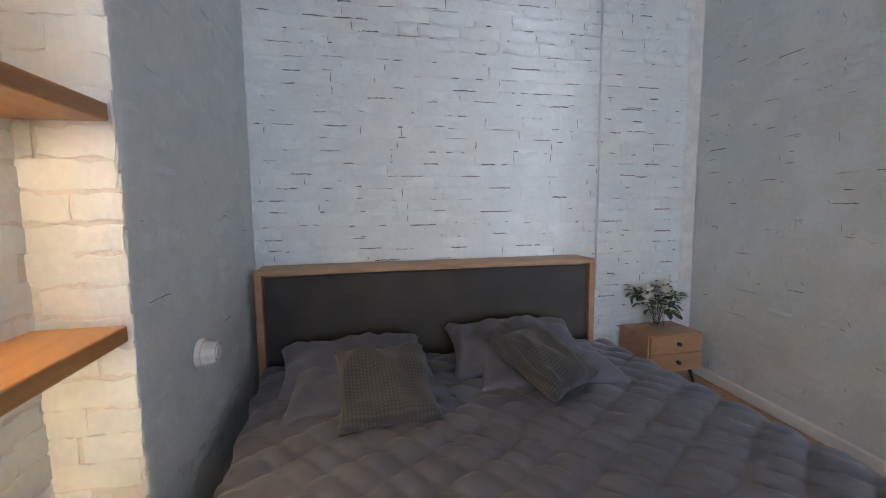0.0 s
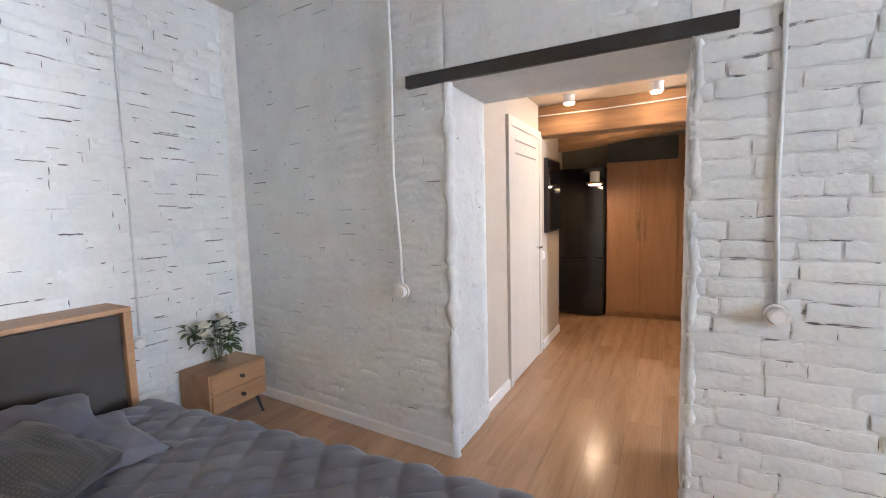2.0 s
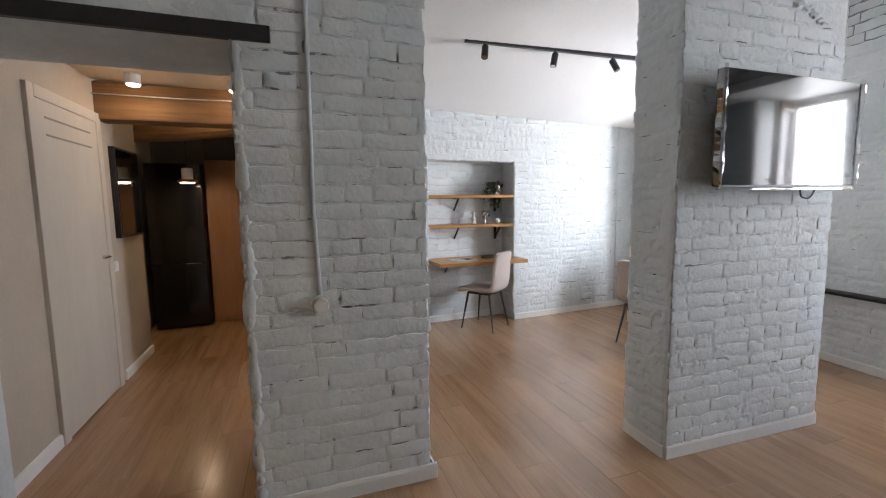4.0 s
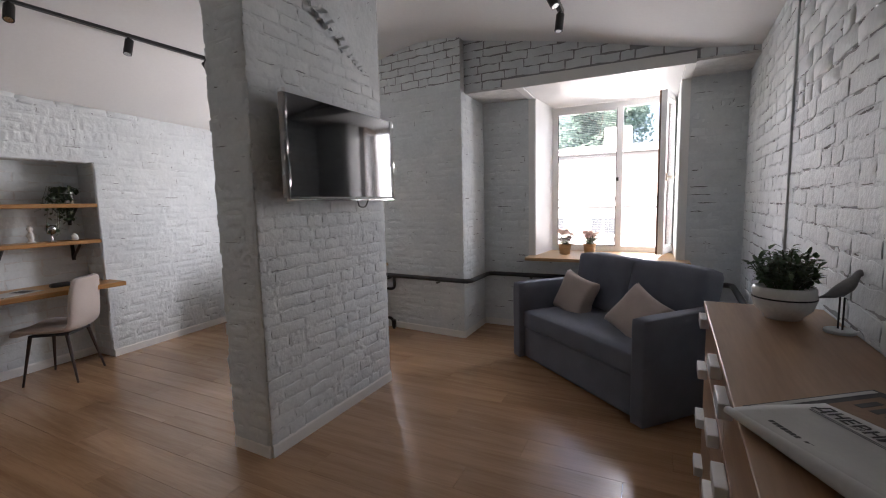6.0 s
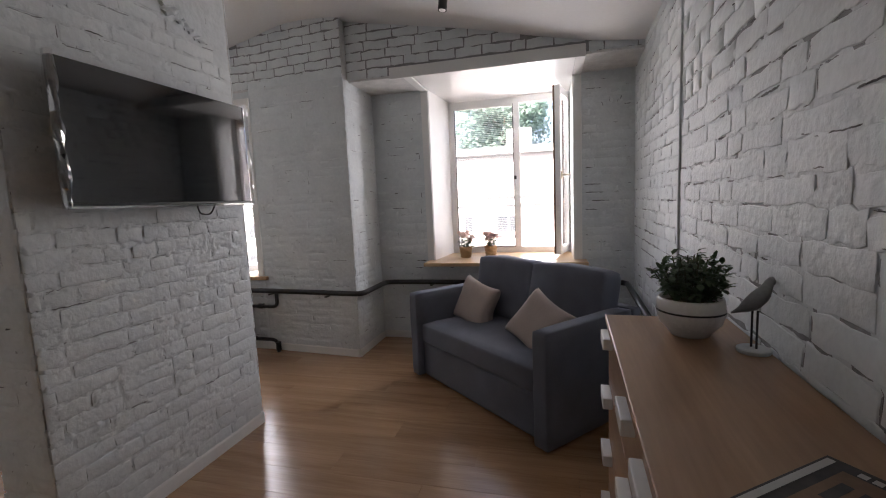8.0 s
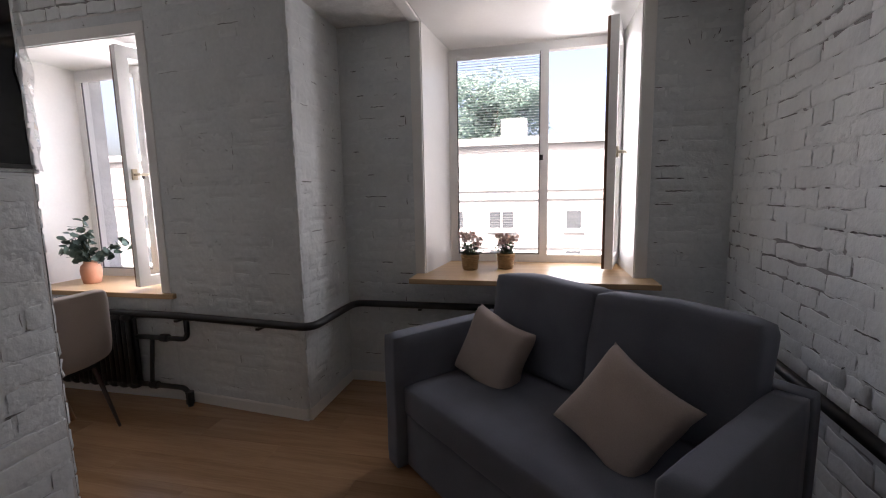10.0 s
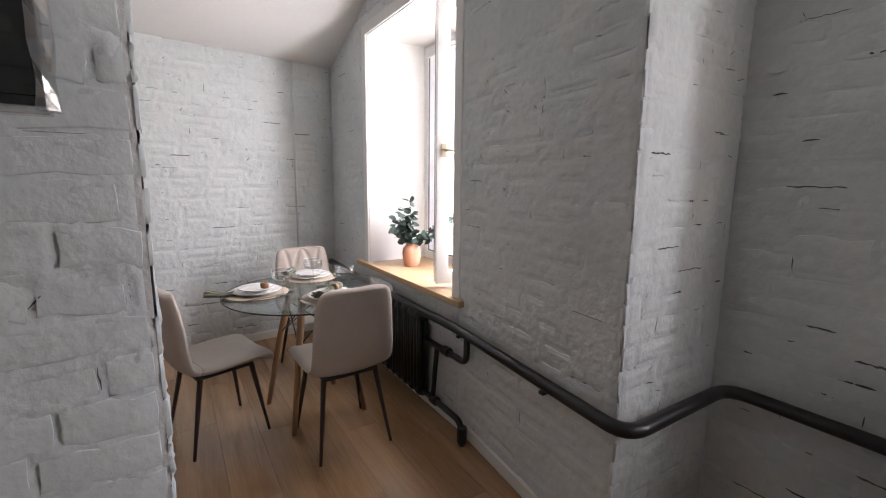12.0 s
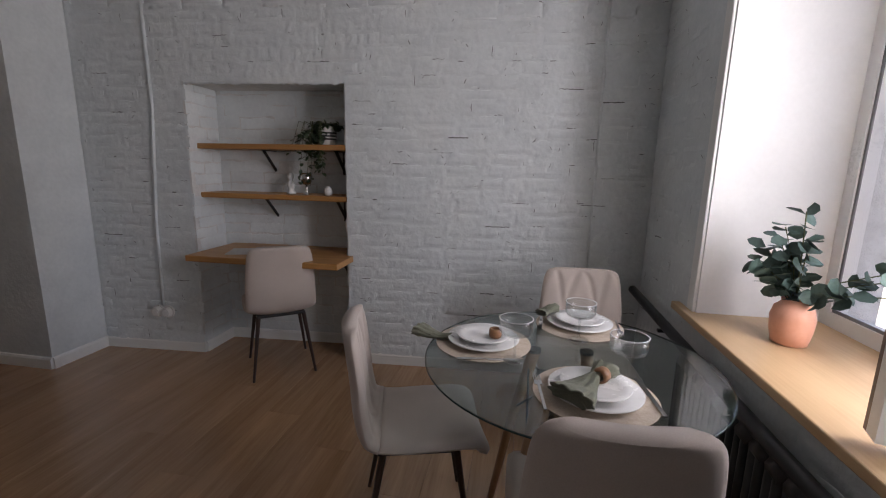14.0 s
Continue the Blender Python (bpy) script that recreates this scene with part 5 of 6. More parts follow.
basket(1.335, -5.12, 0.815, M_PINK, "wicker pot with white and pink flowers on the sill", 8)
random.seed(11)

# ---- eucalyptus in the peach vase ----
eu = thing("vase", (4.40, -4.56, 0.742), "peach ceramic vase with eucalyptus branches on the sill", "vase")
part("vase_body", lathe([(0.045, 0), (0.055, 0.005), (0.064, 0.05), (0.068, 0.10), (0.060, 0.135), (0.040, 0.155), (0.042, 0.168), (0.038, 0.168), (0.034, 0.155), (0.02, 0.13)], 30), M_PEACH, eu, smooth=True)
bl = bmesh.new()
for k, (dx, dy, hh) in enumerate(((0.09, 0.07, 0.16), (0.04, 0.05, 0.25), (0.01, 0.01, 0.31), (0.12, 0.10, 0.08), (0.0, -0.01, 0.20), (0.07, 0.10, 0.11), (0.10, 0.03, 0.20), (-0.19, -0.14, 0.12), (-0.25, -0.20, 0.19), (-0.23, -0.18, 0.08))):
    pts = [Vector((0, 0, 0.12)), Vector((dx * 0.35, dy * 0.35, 0.17 + hh * 0.45)), Vector((dx, dy, 0.17 + hh))]
    part("stalk", tube(pts, 0.0022, 5), M_STEM, eu)
    for q in range(13):
        t = 0.25 + 0.78 * q / 12
        p = (1 - t) ** 2 * pts[0] + 2 * t * (1 - t) * pts[1] + t * t * pts[2]
        a = q * 2.2 + k
        leaf(bl, p, (math.cos(a), math.sin(a), rnd(-0.1, 0.5)), rnd(0.050, 0.070), rnd(0.048, 0.064), 0.1, rnd(-1.5, 1.5))
part("foliage", bl, M_EUCA, eu)


# ---- dining chairs ----
def chair_shell(profile, widths, thick, nu=20, quilt=False):
    """An upholstered sheet along a profile of (y, z), as wide as widths, with round edges."""
    bm = bmesh.new()
    pr = [Vector((0, y, z)) for y, z in profile]
    fr_, bk = [], []
    n = len(pr)
    for i, p in enumerate(pr):
        d = (pr[min(i + 1, n - 1)] - pr[max(i - 1, 0)]).normalized()
        nn = Vector((0, -d.z, d.y))
        a, b = [], []
        for k in range(nu + 1):
            u = 2 * k / nu - 1
            e = (1 - abs(u) ** 6) ** 0.5
            s = thick / 2 * max(e, 0.08)
            dish = 0.018 * u * u
            g = 0.0
            if quilt:
                q1, q2 = (u * 1.25 + i * 1.25 / n) % 1.0, (u * 1.25 - i * 1.25 / n) % 1.0
                g = -0.013 * max(max(0, 1 - min(q1, 1 - q1) / 0.17), max(0, 1 - min(q2, 1 - q2) / 0.17)) ** 1.5 * min(1, i / 5) * min(1, max(0, n - 5 - i) / 5)
            base = p + Vector((u * widths[i] / 2, 0, 0)) - nn * dish
            a.append(bm.verts.new(base + nn * s))
            b.append(bm.verts.new(base - nn * (s + g * e)))
        fr_.append(a)
        bk.append(b)
    for i in range(n - 1):
        for k in range(nu):
            bm.faces.new((fr_[i][k], fr_[i + 1][k], fr_[i + 1][k + 1], fr_[i][k + 1]))
            bm.faces.new((bk[i][k], bk[i][k + 1], bk[i + 1][k + 1], bk[i + 1][k]))
        for k in (0, nu):
            bm.faces.new((fr_[i][k], bk[i][k], bk[i + 1][k], fr_[i + 1][k]))
    for i in (0, n - 1):
        for k in range(nu):
            bm.faces.new((fr_[i][k], fr_[i][k + 1], bk[i][k + 1], bk[i][k]))
    return bm


def spline(pts, n):
    out = []
    for i in range(n + 1):
        t = i / n * (len(pts) - 1)
        k = min(int(t), len(pts) - 2)
        f = t - k
        p0, p1, p2, p3 = pts[max(k - 1, 0)], pts[k], pts[k + 1], pts[min(k + 2, len(pts) - 1)]
        out.append(tuple(0.5 * (2 * b + (c - a) * f + (2 * a - 5 * b + 4 * c - d) * f * f + (3 * b - a - 3 * c + d) * f ** 3) for a, b, c, d in zip(p0, p1, p2, p3)))
    return out


def dining_chair(m, label):
    c = thing("dining_chair", (0, 0, 0), label, "chair", "beige chairs")
    full = spline([(0.225, 0.425, 0.40), (0.20, 0.455, 0.44), (0.05, 0.455, 0.455), (-0.10, 0.452, 0.45), (-0.185, 0.475, 0.44), (-0.215, 0.56, 0.43), (-0.228, 0.70, 0.415), (-0.245, 0.83, 0.385), (-0.253, 0.875, 0.34), (-0.255, 0.888, 0.27)], 44)
    cut = 17
    part("seat", chair_shell([(y, z) for y, z, w in full[:cut + 1]], [w for y, z, w in full[:cut + 1]], 0.055), M_CHAIR, c, smooth=True)
    part("backrest", chair_shell([(y, z) for y, z, w in full[cut:]], [w for y, z, w in full[cut:]], 0.056, 40, True), M_CHAIR, c, "beige quilted backrest", smooth=True)
    part("under_frame", box(-0.15, -0.15, 0.405, 0.15, 0.15, 0.425, 0.004), M_STEEL, c)
    for sx in (-1, 1):
        for y0, y1 in ((0.14, 0.20), (-0.13, -0.205)):
            part("leg", tube([(sx * 0.14, y0, 0.415), (sx * 0.195, y1, 0.0)], 0.0145, 10, None, 0.55), M_CHAIRLEG, c)
    c.matrix_basis = m
    return c


SMALL = Matrix.Diagonal((0.965, 0.965, 0.965, 1.0))
first_chair = dining_chair(pose(3.765, -3.79, 0, 0, 0, -88) @ SMALL, "beige upholstered dining chair with its back to the room")
tagged(copy_thing(first_chair, pose(4.145, -3.235, 0, 0, 0, 196) @ SMALL), "beige upholstered dining chair pulled out beside the table")
tagged(copy_thing(first_chair, pose(4.70, -3.91, 0, 0, 0, 92)), "beige dining chair with quilted back by the brick wall")
tagged(copy_thing(first_chair, pose(5.235, -2.03, 0, 0, 0, -53)), "beige upholstered chair at the niche desk")

# ---- glass table ----
TX, TY = 4.12, -3.75
tb = thing("dining_table", (TX, TY, 0), "round clear glass table on beech legs", "table")
part("tabletop", lathe([(0.468, 0.720), (0.4715, 0.722), (0.472, 0.724), (0.4715, 0.727), (0.468, 0.729)], 72), M_TABLE, tb, "round clear glass top")
part("rim", lathe([(0.4721, 0.721), (0.4735, 0.7225), (0.4735, 0.7265), (0.4721, 0.728)], 72, False), M_RIM, tb, "dark polished glass edge", smooth=True)
for k in range(4):
    a = radians(52 + 90 * k)
    c, s = math.cos(a), math.sin(a)
    part("leg", tube([(0.13 * c, 0.13 * s, 0.708), (0.22 * c, 0.22 * s, 0.38), (0.30 * c, 0.30 * s, 0.0)], 0.022, 12, None, 0.62), M_BEECH, tb, smooth=True)
    part("pad", tube([(0.13 * c, 0.13 * s, 0.708), (0.13 * c, 0.13 * s, 0.7195)], 0.024, 12), M_STEEL, tb)
for k in range(4):
    a, b = radians(52 + 90 * k), radians(52 + 90 * (k + 1))
    part("brace", tube([(0.15 * math.cos(a), 0.15 * math.sin(a), 0.66), (0.20 * math.cos(b), 0.20 * math.sin(b), 0.46)], 0.004, 6), M_STEEL, tb)
    part("brace", tube([(0.20 * math.cos(a), 0.20 * math.sin(a), 0.46), (0.15 * math.cos(b), 0.15 * math.sin(b), 0.66)], 0.004, 6), M_STEEL, tb)

ZT = 0.730

def plate(x, y, z, r, label):
    pr = [(0.05, 0), (r * 0.60, 0.001), (r * 0.72, 0.005), (r, 0.016), (r * 1.002, 0.018), (r * 0.99, 0.0195), (r * 0.70, 0.009), (r * 0.55, 0.0065), (0.01, 0.006)]
    ob = tagged(link_bm("plate", lathe(pr, 40), M_CERAM, smooth=True), label, "plate", "plates")
    ob.location = (x, y, z)
    return ob


def goblet(x, y, z, label):
    g = thing("wine_glass", (x, y, z), label, "glass", "glasses")
    part("foot", lathe([(0.036, 0), (0.0365, 0.0015), (0.012, 0.004), (0.0045, 0.010), (0.0038, 0.05), (0.005, 0.082)], 24), M_CLEAR, g, smooth=True)
    bm = lathe([(0.005, 0.0822), (0.030, 0.086), (0.048, 0.094), (0.0525, 0.104), (0.0535, 0.142), (0.0520, 0.1425), (0.0505, 0.105), (0.046, 0.097), (0.028, 0.0895), (0.003, 0.087)], 48)
    for v in bm.verts:
        r = math.hypot(v.co.x, v.co.y)
        if r > 0.04:
            f = 1 + 0.016 * math.cos(24 * math.atan2(v.co.y, v.co.x))
            v.co.x, v.co.y = v.co.x * f, v.co.y * f
    part("bowl", bm, M_CLEAR, g, "ribbed clear bowl", smooth=True)
    part("lip", lathe([(0.0522, 0.1428), (0.0545, 0.1428), (0.0545, 0.1442), (0.0522, 0.1442)], 40, False), M_CHROMELIP, g, "bright polished lip", smooth=True)
    return g


def cutlery(kind, x, y, turn):
    c = tagged(link_bm(kind, bmesh.new(), M_CHROME), "polished steel " + kind + " on the placemat", "cutlery")
    bm = bmesh.new()
    if kind == "fork":
        add_box(bm, -0.004, -0.10, 0.0, 0.004, 0.03, 0.0025)
        add_box(bm, -0.011, 0.03, 0.0, 0.011, 0.055, 0.002)
        for k in range(4):
            add_box(bm, -0.011 + 0.0063 * k, 0.055, 0.0, -0.008 + 0.0063 * k, 0.095, 0.0018)
    else:
        add_box(bm, -0.006, -0.10, 0.0, 0.006, 0.0, 0.004)
        add_box(bm, -0.007, 0.0, 0.0, 0.008, 0.09, 0.0015)
        add_box(bm, -0.007, 0.09, 0.0, 0.004, 0.105, 0.0015)
    bm.to_mesh(c.data)
    bm.free()
    c.matrix_basis = pose(x, y, ZT + 0.0036, 0, 0, turn)
    return c


def napkin(m, label, seed, length=0.15, wide=0.11, tuft=True):
    """A cloth gathered at one end, its folds spreading to the other."""
    bm = bmesh.new()
    n, k_, rows = 22, 56, []
    for i in range(n + 1):
        s = i / n
        w = wide * (1 - s / 0.72) ** 0.8 + 0.030 if s < 0.72 else 0.030 + (0.16 * (s - 0.72) if tuft else -0.05 * (s - 0.72))
        hgt = 0.030 + 0.010 * math.sin(s * 5 + seed)
        row = []
        for k in range(k_):
            a = 2 * math.pi * k / k_
            f = 1 + (0.26 * abs(math.sin(4.5 * a + seed + 0.7 * math.sin(s * 4))) + 0.18 * noise.noise((math.cos(a) * 2.2, math.sin(a) * 2.2 + seed, s * 3))) * (0.35 + 0.65 * abs(s - 0.72) / 0.72)
            x, z = w / 2 * math.cos(a) * f, hgt / 2 * (math.sin(a) * f + 1) + 0.004 * noise.noise((k * 0.5, s * 9, seed))
            y = length * (s - 0.5) + (0.016 * noise.noise((a * 1.3, seed, 2.0)) if i in (0, n) else 0)
            row.append(bm.verts.new((x + 0.012 * math.sin(s * 3 + seed), y, max(z, 0.0008))))
        rows.append(row)
    for a, b in zip(rows, rows[1:]):
        for k in range(k_):
            bm.faces.new((a[k], a[(k + 1) % k_], b[(k + 1) % k_], b[k]))
    for r in (rows[0], rows[-1]):
        c = bm.verts.new(sum((v.co for v in r), Vector()) / k_ + Vector((0, 0.03 if r is rows[0] else -0.012, 0)))
        for k in range(k_):
            bm.faces.new((r[k], r[(k + 1) % k_], c))
    bmesh.ops.recalc_face_normals(bm, faces=bm.faces)
    ob = tagged(link_bm("napkin", bm, M_NAPKIN, smooth=True), label, "napkin")
    ob.matrix_basis = m
    return ob


def ring(x, y, z, m, label):
    pr = [(0.015, 0), (0.021, 0.002), (0.023, 0.014), (0.023, 0.022), (0.021, 0.032), (0.015, 0.034), (0.015, 0.001)]
    ob = tagged(link_bm("napkin_ring", lathe(pr, 20, False), M_RING, smooth=True), label, "napkin ring")
    ob.matrix_basis = pose(x, y, z) @ m
    return ob


def setting(x, y, turn):
    mt = tagged(link_bm("placemat", lathe([(0.165, 0.0), (0.169, 0.001), (0.169, 0.003), (0.165, 0.0035)], 48), M_MAT), "round woven beige placemat on the glass table", "placemat", "placemats")
    mt.location = (x, y, ZT)
    plate(x, y, ZT + 0.004, 0.128, "large white dinner plate on a placemat")
    plate(x, y, ZT + 0.0175, 0.096, "smaller white plate stacked on a dinner plate")
    r = Matrix.Rotation(radians(turn), 4, "Z")
    p = r @ Vector((-0.150, 0, 0))
    cutlery("fork", x + p.x, y + p.y, turn)
    p = r @ Vector((0.150, 0, 0))
    cutlery("knife", x + p.x, y + p.y, turn)


setting(4.193, -3.465, 190)
setting(3.893, -3.800, -85)
setting(4.445, -3.832, 85)
ring(4.185, -3.508, ZT + 0.026, pose(0, 0, 0), "turned wooden napkin ring standing on a plate")
napkin(pose(4.187, -3.286, ZT + 0.006, 0, 0, -203), "olive cloth napkin lying at the plate edge", 1.0, 0.13, 0.035, False)
napkin(pose(3.872, -3.780, ZT + 0.03, 0, 0, -129), "crumpled olive napkin gathered in a ring on a plate", 2.4, 0.22, 0.085, True)
ring(3.909, -3.810, ZT + 0.047, pose(0, 0, 0, 90, 0, 51), "turned wooden napkin ring round the napkin")
napkin(pose(4.470, -3.715, ZT + 0.03, 0, 0, -133), "light olive napkin rolled on a plate", 4.1, 0.085, 0.02, False)
goblet(4.060, -3.577, ZT + 0.0036, "clear ribbed coupe glass beside a place setting")
goblet(4.285, -3.808, ZT + 0.0036, "clear ribbed coupe glass beside a place setting")
goblet(3.995, -3.905, ZT, "clear ribbed coupe glass beside a place setting")

# ---- desk niche ----
XN = east(-1.93, 0.30)
shelf("wall_shelf", east(-1.93) + 0.035, XN, NY1 + 0.004, NY0 + 0.02, 1.475, 0.035, M_SHELF, "pine shelf board high in the niche", (-1.82, -2.35), 1)
shelf("wall_shelf", east(-1.93) + 0.035, XN, NY1 + 0.004, NY0 + 0.02, 1.145, 0.035, M_SHELF, "pine shelf board in the niche", (-1.82, -2.35), 1)
desk = shelf("desk_board", east(-1.93) - 0.23, XN, NY1 - 0.03, NY0 - 0.06, 0.755, 0.04, M_SHELF, "deep pine desk board built into the niche", (-1.70, -2.36), 1)
ivy = thing("trailing_plant", (5.51, -2.28, 1.4755), "dark trailing plant in a striped white pot", "plant")
part("pot", lathe([(0.052, 0), (0.058, 0.003), (0.066, 0.115), (0.069, 0.12), (0.06, 0.12), (0.056, 0.10), (0.01, 0.099)], 28), M_CERAM, ivy, smooth=True)
for z in (0.035, 0.055, 0.075):
    part("stripe", lathe([(0.060 + z * 0.06, z), (0.0615 + z * 0.06, z + 0.003), (0.0615 + z * 0.06, z + 0.007), (0.060 + z * 0.06, z + 0.010)], 24, False), M_STEEL, ivy)
bs, bl = bmesh.new(), bmesh.new()
for k in range(32):
    a = k * 2.4
    if k < 15:
        dx, dy, dz = -0.05 - 0.05 * rnd(0, 1), 0.02 + 0.20 * rnd(0, 1), -0.08 - 0.36 * rnd(0, 1)
    elif k < 19:
        dx, dy, dz = -0.10, 0.02 * rnd(-1, 1), -0.32 * rnd(0.6, 1)
    else:
        dx, dy, dz = 0.08 * math.cos(a), 0.09 * math.sin(a), 0.06 * rnd(0, 1)
    pts = [Vector((0, 0, 0.09)), Vector((dx * 0.9, dy * 0.7, 0.15)), Vector((dx, dy, 0.10 + dz))]
    tube(pts, 0.0016, 4, bs)
    for q in range(18):
        t = q / 17
        p = (1 - t) ** 2 * pts[0] + 2 * t * (1 - t) * pts[1] + t * t * pts[2]
        leaf(bl, p, (rnd(-1, 1), rnd(-1, 1), rnd(-0.8, 0.4)), rnd(0.030, 0.048), rnd(0.024, 0.036))
part("stalk", bs, M_STEM, ivy)
part("foliage", bl, M_DARKLEAF, ivy)
fig = tagged(link_bm("statuette", lathe([(0.030, 0), (0.032, 0.012), (0.018, 0.02), (0.022, 0.045), (0.030, 0.062), (0.018, 0.082), (0.013, 0.094), (0.022, 0.112), (0.022, 0.128), (0.010, 0.142), (0.002, 0.145)], 14), M_CERAM, smooth=True), "small white plaster statuette on the niche shelf", "figurine")
fig.location = (5.50, -2.01, 1.1455)
gb = thing("goblet", (5.47, -2.14, 1.1455), "silvered glass goblet with a twisted stem", "goblet")
part("stem", lathe([(0.032, 0), (0.032, 0.004), (0.008, 0.012), (0.014, 0.024), (0.007, 0.034), (0.013, 0.046), (0.006, 0.062)], 18), M_CHROME, gb, smooth=True)
part("bowl", lathe([(0.006, 0.0622), (0.03, 0.075), (0.042, 0.105), (0.038, 0.145), (0.036, 0.145), (0.039, 0.105), (0.027, 0.079), (0.002, 0.07)], 20), M_MERCURY, gb, smooth=True)
bud = tagged(link_bm("bud_vase", lathe([(0.018, 0), (0.026, 0.008), (0.029, 0.028), (0.022, 0.046), (0.012, 0.052), (0.015, 0.060), (0.011, 0.06)], 18), M_CERAM, smooth=True), "small white bud vase on the niche shelf", "vase")
bud.location = (5.46, -2.30, 1.1455)
ppr = thing("booklet", (5.33, -1.80, 0.7555), "open printed booklet on the desk board", "book", "", 20)
part("page_block", box(-0.10, -0.15, 0, 0.10, 0.15, 0.006, 0.001), M_PAPER, ppr)
part("picture", box(-0.07, -0.12, 0.0062, 0.06, -0.01, 0.0068), M_PRINT, ppr)
case = thing("spectacle_case", (5.36, -2.12, 0.7555), "small black case on the desk board", "case")
part("shell", soft_box(0.06, 0.15, 0.035, 0.015, 0.003, 2, 5), M_BLACK, case, smooth=True)


# ---- pieces: bricks and planks ----
def unit_brick(seed):
    rs = random.Random(seed)
    bm = bmesh.new()
    rings = []
    outline = [(0, 0), (0.25, 0), (0.5, 0), (0.75, 0), (1, 0), (1, 0.5), (1, 1), (0.75, 1), (0.5, 1), (0.25, 1), (0, 1), (0, 0.5)]
    n_ = len(outline)
    wob = [(rs.uniform(-0.020, 0.016), rs.uniform(-0.11, 0.09)) for _ in outline]
    for inset_u, inset_v, n in ((0.0, 0.0, 0.0), (0.003, 0.012, 0.72), (0.012, 0.048, 1.0)):
        r = []
        for (u, v), (wu, wv) in zip(outline, wob):
            uu = inset_u + u * (1 - 2 * inset_u) + wu + rs.uniform(-0.006, 0.006)
            vv = inset_v + v * (1 - 2 * inset_v) + wv + rs.uniform(-0.03, 0.03)
            r.append(bm.verts.new((uu, vv, n + (rs.uniform(-0.22, 0.10) if n > 0.9 else 0))))
        rings.append(r)
    for a, b in zip(rings, rings[1:]):
        for k in range(n_):
            bm.faces.new((a[k], a[(k + 1) % n_], b[(k + 1) % n_], b[k]))
    c = bm.verts.new((0.5, 0.5, 1.0 + rs.uniform(-0.1, 0.15)))
    for k in range(n_):
        bm.faces.new((rings[-1][k], rings[-1][(k + 1) % n_], c))
    me = bpy.data.meshes.new("brick")
    bm.to_mesh(me)
    bm.free()
    me.materials.append(M_BRICK)
    for p in me.polygons:
        p.use_smooth = True
    return me


BRICKS = [unit_brick(s) for s in range(14)]


def brick_face(parent, origin, u_dir, n_dir, w, h, length=0.25, height=0.066, joint=0.011, deep=0.006, skip=(), lost=0.03, jag=0.0,
               limit=300, seed=1, top=None, fill=0.5, bed=None, headers=0.12):
    """Lays courses of painted bricks on a wall face. skip: openings (u0, v0, u1, v1). top: height of the wall at u."""
    rs = random.Random(seed)
    O, U, N = Vector(origin), Vector(u_dir).normalized(), Vector(n_dir).normalized()
    V = Vector((0, 0, 1))
    made = []
    row, v = 0, 0.0
    while v < h:
        hh = height * rs.uniform(0.93, 1.05)
        u = -rs.uniform(0.02, 0.2) - (length / 2 if row % 2 else 0)
        while u < w:
            ln = length * rs.uniform(0.94, 1.05) if rs.random() > headers else length * 0.48
            spans = [(max(u, -jag * rs.random()), min(u + ln, w + jag * rs.random()))]
            for s0, t0, s1, t1 in skip:
                if v + hh * 0.6 > t0 and v + hh * 0.4 < t1:
                    nxt = []
                    for a, b in spans:
                        if b <= s0 or a >= s1:
                            nxt.append((a, b))
                        else:
                            if a < s0 - 0.02:
                                nxt.append((a, s0))
                            if b > s1 + 0.02:
                                nxt.append((s1, b))
                    spans = nxt
            for a, b in spans:
                if b - a < 0.03 or (top and v + hh > top((a + b) / 2)):
                    continue
                if rs.random() > lost:
                    wide = joint * 1.02 if rs.random() < fill else 0
                    tall = joint * 1.02 if rs.random() < fill * 0.8 else 0
                    made.append((a, v, b - a + (wide if b + joint < w else 0), hh + tall, deep * rs.uniform(0.75, 1.12)))
            u += ln + joint
        v += hh + joint
        row += 1
    if bed is not None:
        pts, hi = [(0, 0), (w, 0)], []
        steps = 24
        for i in range(steps + 1):
            hi.append((w * (1 - i / steps), min(h, top(w * (1 - i / steps)) if top else h)))
        bm = bmesh.new()
        bm.faces.new([bm.verts.new(O + U * p + V * max(q, 0) + N * 0.0012) for p, q in pts + hi])
        me = bpy.data.meshes.new("mortar_bed")
        bm.to_mesh(me)
        bm.free()
        me.materials.append(bed)
        ob = new("mortar_bed", me)
        ob.parent = parent
    made.sort(key=lambda q: abs(q[1] - 1.25))
    for a, b, ln, hh, dp in made[:limit]:
        ob = new("brick", rs.choice(BRICKS))
        ob.parent = parent
        p = O + U * a + V * b
        ob.matrix_basis = Matrix(((U.x * ln, V.x * hh, N.x * dp, p.x), (U.y * ln, V.y * hh, N.y * dp, p.y), (U.z * ln, V.z * hh, N.z * dp, p.z), (0, 0, 0, 1)))
    if len(made) > limit:
        verts, faces = [], []
        for a, b, ln, hh, dp in made[limit:]:
            me = rs.choice(BRICKS)
            k = len(verts)
            for q in me.vertices:
                verts.append(O + U * (a + q.co.x * ln) + V * (b + q.co.y * hh) + N * (q.co.z * dp))
            faces += [[k + i for i in p.vertices] for p in me.polygons]
        me = bpy.data.meshes.new("bricks")
        me.from_pydata(verts, [], faces)
        me.materials.append(M_BRICK)
        for p in me.polygons:
            p.use_smooth = True
        ob = new("bricks", me)
        ob.parent = parent
        tagged(ob, kind="stuff")
    return made


